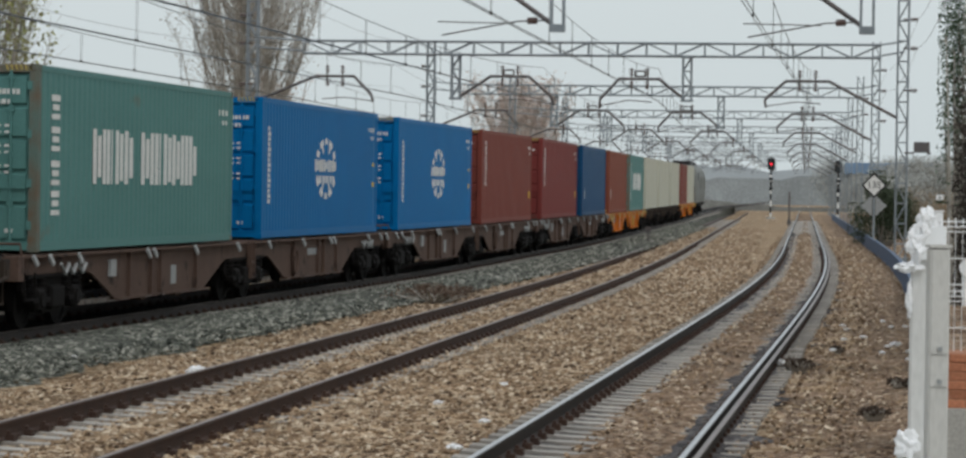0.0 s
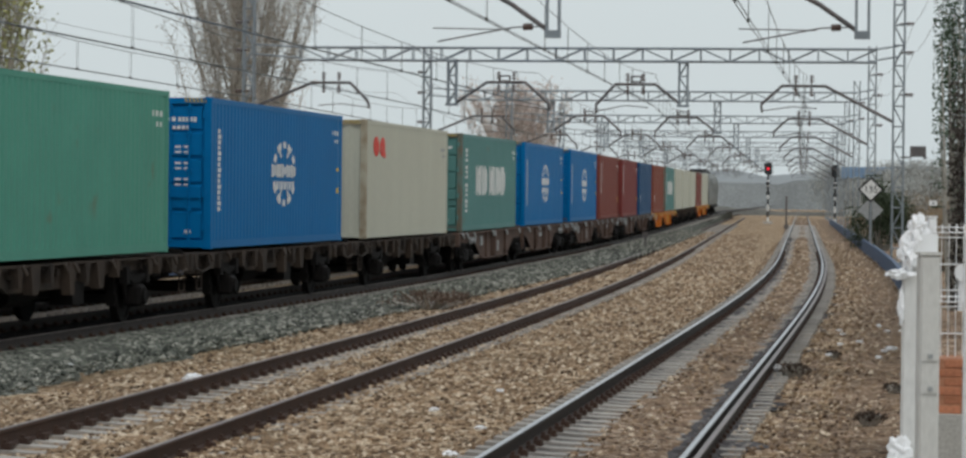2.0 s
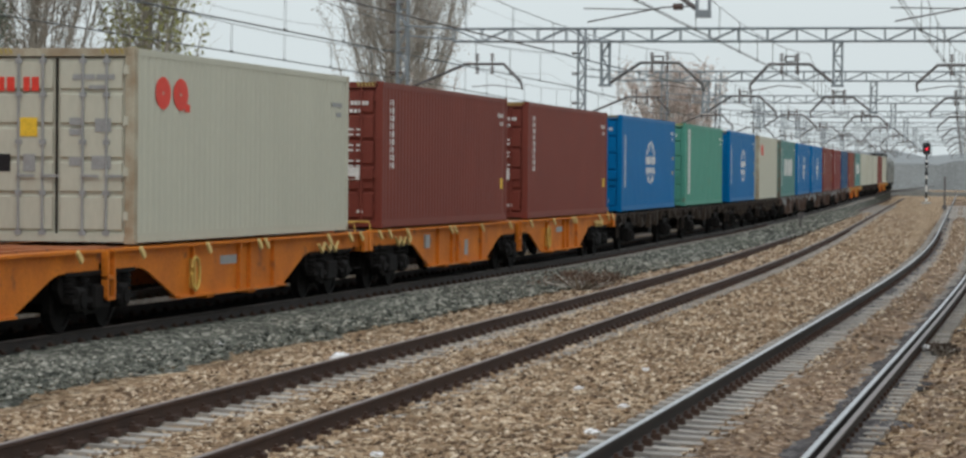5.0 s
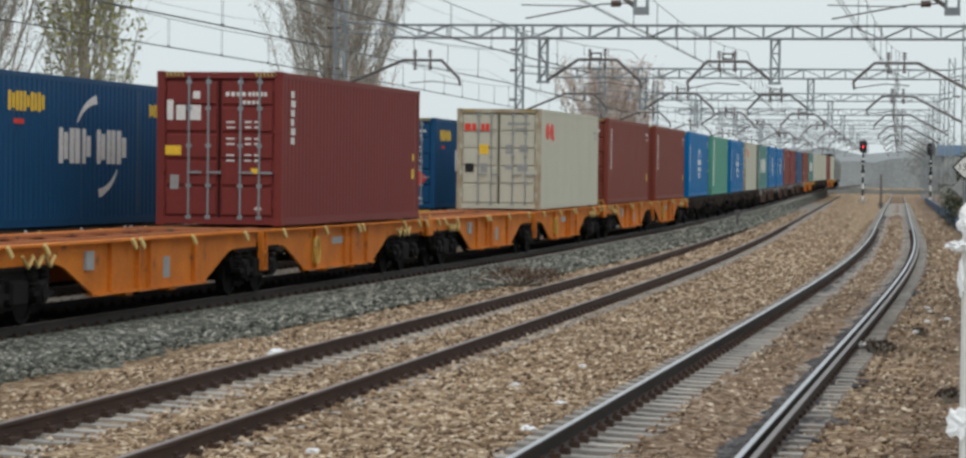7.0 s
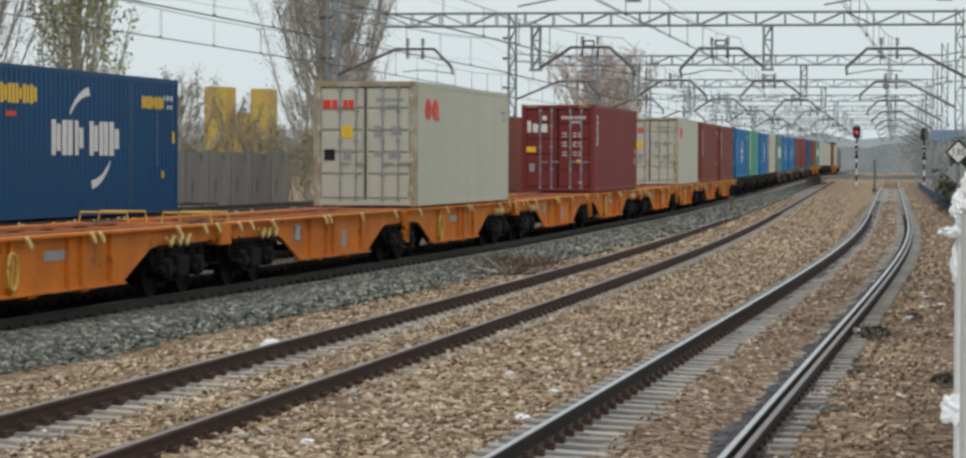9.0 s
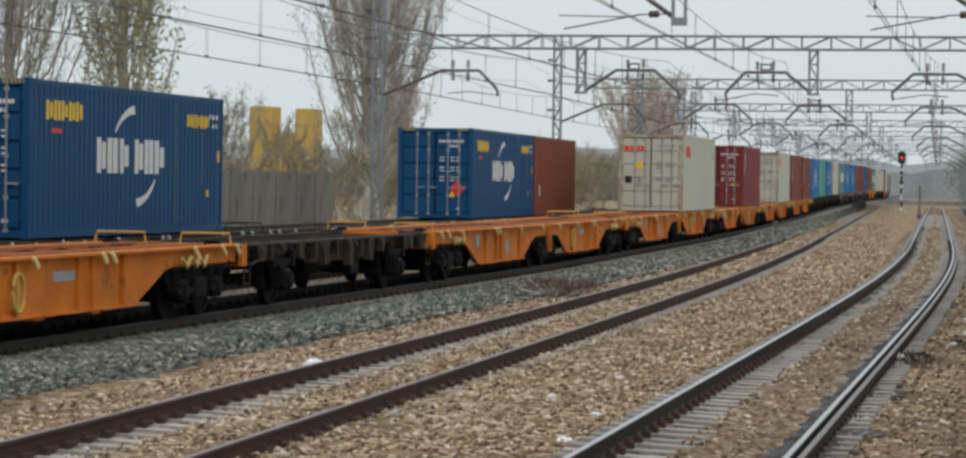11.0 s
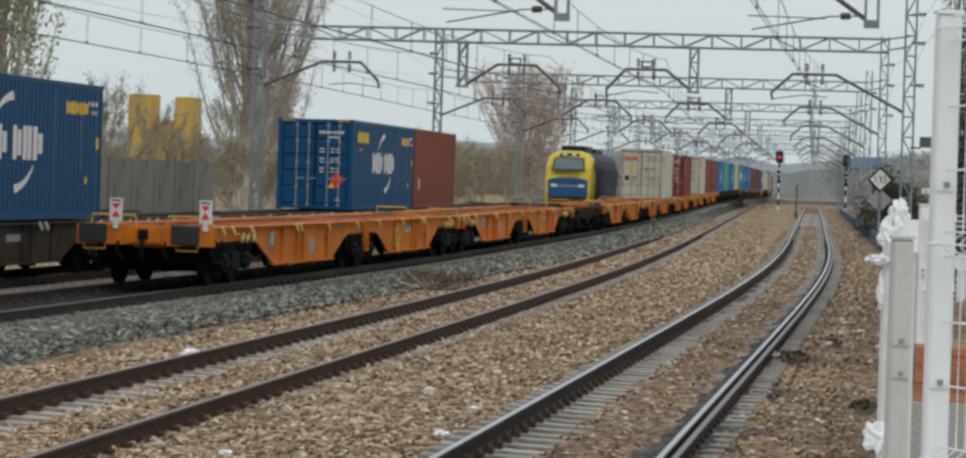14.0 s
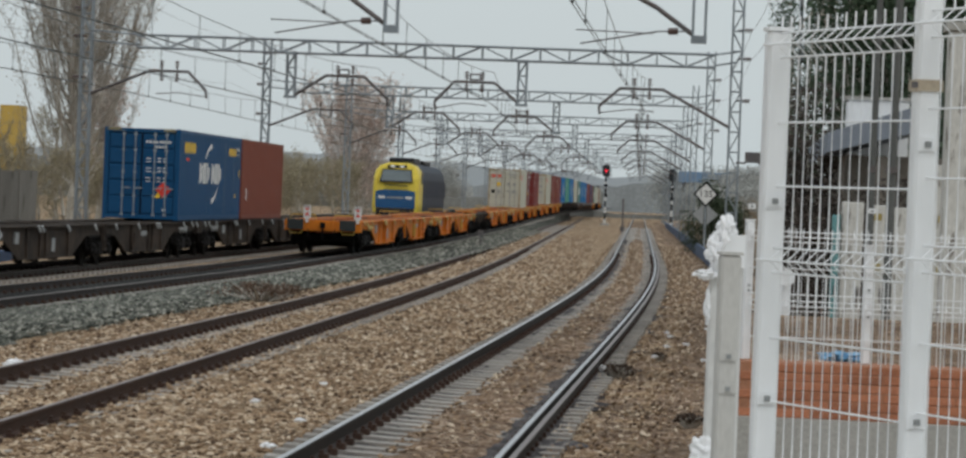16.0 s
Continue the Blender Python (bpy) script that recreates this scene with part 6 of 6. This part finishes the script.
bm = bmesh.new()
bm_tube(bm, [(0, -0.04, 1.5), (0, -0.06, 1.5)], 0.1, n=20)
part("disc", bm, M["post_white"], tag)

# ---- trees
def blade(vs, fs, c, size, rng):
    """One small leaf: a bent pair of triangles turned at random."""
    a = rng.normal(size=3)
    a /= np.linalg.norm(a)
    b = np.cross(a, rng.normal(size=3))
    b /= np.linalg.norm(b) + 1e-9
    i = len(vs)
    vs += [tuple(c - a * size), tuple(c + b * size * 0.5), tuple(c + a * size), tuple(c - b * size * 0.5)]
    fs.append((i, i + 1, i + 2, i + 3))


def from_lists(name, vs, fs, material):
    m = bpy.data.meshes.new(name)
    m.from_pydata(vs, [], fs)
    m.materials.append(material)
    return m


def poplar(x, y, height, width, seed, leaf, leaves, label, lean=0.25, size=0.1, limbs=46, base=0.08, z=-0.3, wood="twig", name="tree"):
    """A tall tree with steep limbs that fan upwards, fine twigs, and sparse leaves along them."""
    rng = np.random.RandomState(seed)
    root = thing(name, pose(x, y, z), label, name, name + "s")
    bm = bmesh.new()
    pts = [(0.12 * math.sin(i), 0.12 * math.cos(1.7 * i), height * 0.95 * i / 9) for i in range(10)]
    bm_tube(bm, pts, 0.028 * height, 0.02, n=8)
    part("trunk", bm, M["bark"], root)
    vs, fs = [], []
    tw = bmesh.new()
    for i in range(limbs):
        h0 = height * (base + (0.78 - base) * (i / limbs) ** 0.85)
        a = 2.4 * i + rng.uniform(-0.4, 0.4)
        room = width / 2 * (0.55 + 0.45 * math.sin(math.pi * min(1, h0 / height * 1.15 + 0.22)))
        reach = room * rng.uniform(0.4, 1.25)
        top = min(height * rng.uniform(0.96, 1.04), h0 + (height - h0) * rng.uniform(0.3, 0.85) + reach * 0.6)
        p0 = np.array([0, 0, h0])
        pts = []
        for k in range(6):
            f_ = k / 5
            rad = reach * f_ ** 0.6
            pts.append(np.array([rad * math.cos(a) + 0.1 * rng.normal() * f_, rad * math.sin(a) + 0.1 * rng.normal() * f_, h0 + (top - h0) * f_ ** 1.15]))
        bm = bmesh.new()
        bm_tube(bm, [tuple(p) for p in pts], 0.0046 * height * (1 - 0.6 * i / limbs), 0.01, n=5, caps=False)
        part("limb", bm, M[wood], root)
        for k in range(40):
            f_ = rng.uniform(0.2, 1.0)
            j = min(4, int(f_ * 5))
            p = pts[j] + (pts[j + 1] - pts[j]) * (f_ * 5 - j)
            d = np.array([math.cos(a) * 0.35 + rng.normal() * 0.4, math.sin(a) * 0.35 + rng.normal() * 0.4, 1.1 + 0.3 * rng.normal()])
            ln = rng.uniform(0.5, 1.3) * height / 16
            q = p + d * ln
            mid = p + d * ln * 0.5 + rng.normal(size=3) * 0.06
            bm_tube(tw, [tuple(p), tuple(mid), tuple(q)], 0.011, 0.006, n=3, caps=False)
            for _ in range(leaves):
                c = p + (q - p) * rng.uniform(0.15, 1.1) + rng.normal(size=3) * 0.16
                blade(vs, fs, c, size * rng.uniform(0.5, 1.2), rng)
    tagged(part("twig_mass", tw, M[wood], root), kind="stuff")
    tagged(part("crown", from_lists("crown", vs, fs, leaf), None, root), kind="stuff")
    return root


def shrub(name, x, y, z, rx, ry, rz, seed, leaf, count, label, size=0.16, category="shrub", clump=26):
    """A thicket: many thin stems and small leaves in uneven clumps."""
    rng = np.random.RandomState(seed)
    root = thing(name, pose(x, y, z), label, category, "shrubs")
    bm = bmesh.new()
    vs, fs = [], []
    clumps = [(np.clip(rng.normal(size=3), -1.5, 1.5) * np.array([rx * 0.45, ry * 0.45, 0]) + np.array([0, 0, rz * rng.uniform(0.3, 0.95)])) for _ in range(clump)]
    for c in clumps:
        bm_tube(bm, [(c[0] * 0.3, c[1] * 0.3, 0), (c[0] * 0.7, c[1] * 0.7, c[2] * 0.55), tuple(c)], 0.05, 0.015, n=4, caps=False)
        for _ in range(count // clump):
            blade(vs, fs, c + np.clip(rng.normal(size=3), -1.5, 1.5) * np.array([rx, ry, rz]) * 0.17, size * rng.uniform(0.5, 1.3), rng)
    tagged(part("stem_mass", bm, M["bark"], root), kind="stuff")
    tagged(part("crown", from_lists("crown", vs, fs, leaf), None, root), kind="stuff")
    return root


poplar(-34.3, 150, 17.5, 8.2, 4, M["bud"], 7, "tall budding poplar with pale steep limbs", limbs=90, size=0.075)
poplar(-33.0, 252, 12.0, 9.5, 9, M["bud_red"], 6, "rounded tree with reddish spring buds", size=0.12)
poplar(-43.5, 120, 16.0, 7.5, 14, M["bud"], 6, "grey budding tree behind the yard wall", limbs=64, size=0.075)
poplar(-38.0, 119, 15.5, 4.6, 21, M["leaf"], 3, "slim poplar in fresh green leaf", size=0.13)
poplar(-49.5, 125, 15.0, 8.0, 25, M["bud"], 6, "grey budding tree behind the yard wall", limbs=64, size=0.075)
poplar(-38.5, 175, 9.0, 4.5, 31, M["bud_red"], 3, "bare thin tree behind the yard wall")
poplar(2.9, 62, 13.0, 3.6, 41, M["bud"], 2, "pale bare poplar beside the station", z=-0.2)
shrub("tree", -32.6, 256, -0.3, 3.6, 3.0, 11.0, 55, M["bud_red"], 8000, "rounded tree with reddish spring buds", 0.12, "tree")
shrub("conifer", 3.6, 54, -0.2, 2.3, 2.6, 9.0, 51, M["conifer"], 72000, "dark dense conifer beside the station", 0.058, "tree", clump=60)
shrub("conifer", 1.2, 53, -0.2, 0.5, 0.7, 6.6, 52, M["conifer"], 7000, "dark conifer branches reaching over the fence", 0.035, "tree", clump=12)
shrub("conifer", -45.0, 112, -0.3, 3.4, 3.0, 15.5, 57, M["conifer_haze"], 26000, "grey-green conifer paled with haze behind the yard wall", 0.1, "tree", clump=70)
shrub("bush", 2.2, 40.0, -0.2, 1.2, 0.5, 2.5, 63, M["brown_leaf"], 14000, "dark brown dead hedge between the cabinets and the building", 0.035)
shrub("bush", 1.35, 45.0, -0.2, 0.5, 0.6, 3.9, 64, M["brown_leaf"], 9000, "tall dark brown dead bush beside the building", 0.04)
shrub("bush", -0.6, 150, -0.2, 1.9, 1.6, 3.3, 61, M["bush"], 14000, "dark green bush behind the speed sign", 0.07)
for i, (x, y, r, hgt) in enumerate(((-33.5, 137, 4, 3.6), (-33.0, 152, 4, 3.4), (-32.8, 168, 4.5, 3.8), (-32.5, 196, 5, 3.8), (-32.5, 226, 6, 4.2), (-33.5, 262, 8, 4.4), (-39, 128, 6, 5.5), (-44, 138, 6, 6.2), (-41, 160, 7, 5.8), (-36, 185, 6, 5.0), (-40, 205, 8, 5.2), (-50, 150, 8, 6.5), (-37, 240, 9, 5.0), (-42, 285, 12, 5.5), (-34, 215, 5, 4.6))):
    for j in range(3):
        poplar(x - 1.5 + (j - 1) * r * 0.55, y + 2.0 * j, hgt * (1.08 + 0.15 * math.sin(i * 3 + j)), 4.6, 70 + 3 * i + j, M["ochre"], 4 if y > 165 else 2, "ochre bare thicket beside the sidings", size=0.07, limbs=22, base=0.02, wood="brush", name="shrub")
for i, (x, y, r, hgt) in enumerate(((3.0, 175, 3, 2.0), (2.2, 120, 1.5, 1.2), (4, 230, 5, 3.0), (1.5, 105, 1.2, 1.0))):
    shrub("shrub", x, y, -0.2, r, 2.0, hgt, 90 + i, M["dry"], 5000, "dry brown bush on the verge", 0.07)

rng = random.Random(5)
for i in range(26):
    y = rng.uniform(330, 640)
    side = rng.choice((-1, 1, 1))
    x = bend(y) + (rng.uniform(-75, -36) if side < 0 else rng.uniform(3, 34))
    shrub("far_tree", x, y, -0.3, rng.uniform(4, 9), 3.0, rng.uniform(4, 9.5), 120 + i, M["far_leaf"], 5200, "far tree along the line coloured hazy grey", 0.2, "tree")

# ---- yard wall, yellow building, distance
yard = thing("yard_wall", Matrix.Identity(4), "grey precast concrete yard wall with posts", "wall", kind="structure")
y = 64.0
while y < 130:
    x0, x1 = -30.6 + bend(y), -30.6 + bend(y + 4)
    p = boxes("wall_panel", [(-0.08, 0.08, 0.0, 3.82, -0.3, 2.72 + 0.03 * math.sin(y))], M["concrete"], yard)
    p.location, p.rotation_euler = (x0, y, 0), (0, 0, math.atan2(x0 - x1, 4))
    boxes("wall_post", [(x0 - 0.14, x0 + 0.14, y - 0.17, y - 0.005, -0.3, 2.78)], M["concrete"], yard)
    y += 4

hall = thing("yellow_hall", pose(-78.0, 300, 0), "tall yellow clad industrial hall far behind the trees", "building")
boxes("wall", [(-4.1, -1.7, 0, 4, -0.3, 10.4), (1.0, 2.9, 0, 4, -0.3, 10.2), (-1.7, 1.0, 1, 4, -0.3, 7.6)], M["yellow_wall"], hall)
for x in (-4.12, -1.72, 0.98, 2.88):
    boxes("corner_trim", [(x, x + 0.1, -0.06, -0.004, -0.3, 10.1)], M["yellow_wall"], hall)
warehouse = thing("warehouse", pose(6.0, 520, 0), "long pale warehouse with blue metal roof far off", "building")
boxes("wall", [(-14, 60, 0, 25, -0.3, 6.6)], M["plaster"], warehouse)
boxes("roof", [(-15, 61, -1, 26, 6.6, 8.6)], M["roof_blue"], warehouse)
for i in range(8):
    boxes("door", [(-12 + i * 8, -9 + i * 8, -0.1, 0.0, 0.0, 3.2)], M["grey_mark"], warehouse)


def ridge(name, y, x0, x1, base, amp, seed, material, label):
    rng = np.random.RandomState(seed)
    vs, fs = [], []
    n = 240
    for i in range(n + 1):
        x = x0 + (x1 - x0) * i / n
        hgt = base + amp * (noise.noise(Vector((i * 0.045, seed, 0))) + 0.35 * noise.noise(Vector((i * 0.31, seed, 2))) + 0.12 * rng.normal())
        hgt *= min(1.0, (n - i + 1) / 60, (i + 1) / 60)
        vs += [(x, y, -3), (x, y + 0.12 * abs(hgt), max(0.5, hgt)), (x, y + 40, -3)]
    for i in range(n):
        a = i * 3
        fs += [(a, a + 3, a + 4, a + 1), (a + 1, a + 4, a + 5, a + 2)]
    ob = new(name, from_lists(name, vs, fs, material))
    return tagged(ob, label, "backdrop", kind="structure")


# the distance haze comes only from these material colours
ridge("backdrop_hills", 3200, -2600, 2200, 42, 16, 3, M["far"], "hills on the horizon coloured pale blue as haze")
ridge("backdrop_woods", 900, -700, 500, 8, 5, 5, M["far_trees"], "line of far woods coloured hazy grey")
ridge("backdrop_woods", 520, -420, -5, 5.5, 4, 8, M["near_woods"], "line of far woods coloured hazy grey")

# ---- loose stones, litter, small posts
def stones(name, k, o0, o1, y0, y1, count, z, seed, material, label, smin=0.02, smax=0.055):
    rng = np.random.RandomState(seed)
    bv = np.array([(1, 0, 0), (-1, 0, 0), (0, 1, 0), (0, -1, 0), (0, 0, 1), (0, 0, -1)], float)
    bf = [(0, 2, 4), (2, 1, 4), (1, 3, 4), (3, 0, 4), (2, 0, 5), (1, 2, 5), (3, 1, 5), (0, 3, 5)]
    ys = y0 * (y1 / y0) ** rng.uniform(size=count)
    os_ = rng.uniform(o0, o1, size=count)
    verts, faces = [], []
    for i in range(count):
        s = rng.uniform(smin, smax) * (0.7 + min(ys[i], 120) / 110)
        q = bv * rng.uniform(0.55, 1.15, size=(6, 1)) * s * np.array([1.2, 1.2, 0.75])
        a = rng.uniform(0, 6.28)
        rot = np.array([[math.cos(a), -math.sin(a), 0.25], [math.sin(a), math.cos(a), 0.2], [-0.2, 0.15, 1]])
        q = q @ rot.T + np.array([track_x(k, ys[i]) + os_[i], ys[i], z(os_[i]) + rise(ys[i], k)])
        n0 = len(verts)
        verts += [tuple(v) for v in q]
        faces += [tuple(int(n0 + j) for j in f_) for f_ in bf]
    ob = new(name, from_lists(name, verts, faces, material))
    return tagged(ob, label, "gravel", kind="stuff")


stones("loose_gravel", 2, -2.9, 3.9, 19, 220, 36000, lambda o: -0.165 if abs(o) < 0.4 else (-0.187 if abs(o) < 1.3 else -0.187 - 0.045 * min(1, (abs(o) - 1.3) / 1.2)), 1, M["stone"], "loose tan stones over the gravel bed", 0.015, 0.047)
stones("loose_ballast", 3, 1.2, 3.5, 28, 200, 13000, lambda o: -0.15 - 0.06 * max(0, o - 1.4) / 2, 2, M["stone_grey"], "loose grey crushed stones on the ballast shoulder", 0.022, 0.054)
stones("loose_pebbles", 1, -1.6, 5.0, 19, 180, 18000, lambda o: -0.16 if abs(o) < 0.35 else (-0.205 if o < 3 else -0.17), 3, M["stone"], "loose brown pebbles on the verge and between rails", 0.013, 0.04)

for i, (x, y, s, seed) in enumerate(((-1.55, 42.7, 0.10, 1), (-9.17, 37.6, 0.13, 2), (-4.14, 27.3, 0.06, 3), (-4.3, 30.5, 0.05, 4), (0.35, 47, 0.09, 5), (0.05, 49, 0.08, 6), (0.6, 50, 0.07, 7), (0.3, 44.5, 0.07, 8), (0.75, 33.5, 0.05, 9), (-5.2, 33, 0.05, 10), (-4.9, 36.5, 0.045, 11), (-11.6, 40, 0.05, 12), (-5.6, 24.5, 0.05, 13))):
    li = crumple("litter", (x, y, -0.15), (s, s * 0.8, s * 0.4), seed * 2.3, M["plastic"], None)
    tagged(li, "scrap of white litter on the gravel", "litter", "litter")
for i, (x, y, s) in enumerate(((-1.34, 41.75, 0.3), (-0.9, 47.0, 0.16), (0.1, 38.5, 0.2), (-0.2, 33.0, 0.22))):
    shrub("dead_weeds", x, y, -0.2, s * 0.9, s * 0.7, s * 0.5, 160 + i, M["dead"], 260, "dark dead weeds on the earth verge", 0.035, "weeds")
for i in range(16):
    li = crumple("litter", (-0.2 + 0.75 * math.sin(i * 2.3), 58 - i * 0.85 + math.sin(i * 5.1), -0.15), (0.045, 0.035, 0.02), 40 + i * 1.7, M["plastic"], None)
    tagged(li, "scrap of white litter on the verge", "litter", "litter")
weeds = shrub("dry_weeds", -10.2, 64, -0.2, 1.25, 1.6, 0.38, 99, M["weed_red"], 1500, "dry reddish weeds beside the ballast", 0.04)
mast = thing("line_post", pose(-9.0, 250, -0.25), "thin dark post between the far tracks", "post")
boxes("post", [(-0.08, 0.08, -0.08, 0.08, 0, 3.0)], M["steel_dark"], mast)
boxes("plate", [(-0.2, 0.2, -0.1, -0.082, 0.2, 0.55)], M["steel_dark"], mast)
for x, y in ((-11.75, 139.0),):
    st = thing("marker_post", pose(x, y, -0.22), "short dark marker post beside the ballast", "post")
    boxes("post", [(-0.05, 0.05, -0.05, 0.05, 0, 0.95)], M["steel_dark"], st)
    boxes("plate", [(-0.14, 0.14, -0.08, -0.055, 0.72, 0.98)], M["steel_dark"], st)

# ---- movement: the train draws away along the freight track
ADVANCE_T = [0, 0.5, 1, 1.5, 2, 2.5, 3, 5.5, 6, 6.5, 7, 7.5, 8, 8.5, 9, 9.2, 11.3, 12, 12.5, 13, 13.5, 14, 14.5, 15, 15.5, 16]
ADVANCE = [0, 10.27, 20.48, 30.6, 40.87, 51.1, 61.39, 113.28, 123.2, 133.6, 144.0, 154.2, 164.5, 174.9, 186.1, 190.3, 234.8, 249.5, 260.3, 270.6, 280.9, 291.9, 303.0, 313.95, 325.3, 336.9]


def motions():
    times = sorted({i * 0.5 for i in range(33)} | {3.2, 5.3, 9.2, 11.3})
    for ob, u, length, z in MOVING:
        rows = []
        for t in times:
            y = 42.87 + u + float(np.interp(t, ADVANCE_T, ADVANCE))
            x0, x1 = track_x(3, y), track_x(3, y + length)
            rows.append((t, pose(x0, y, z + 0.03 + (rise(y, 3) + rise(y + length, 3)) / 2 - (rise(y + length, 3) - rise(y, 3)) / 2, math.degrees(math.atan2(rise(y + length, 3) - rise(y, 3), length)), 0, math.degrees(math.atan2(x0 - x1, length)))))
        walk(ob, rows)


motions()
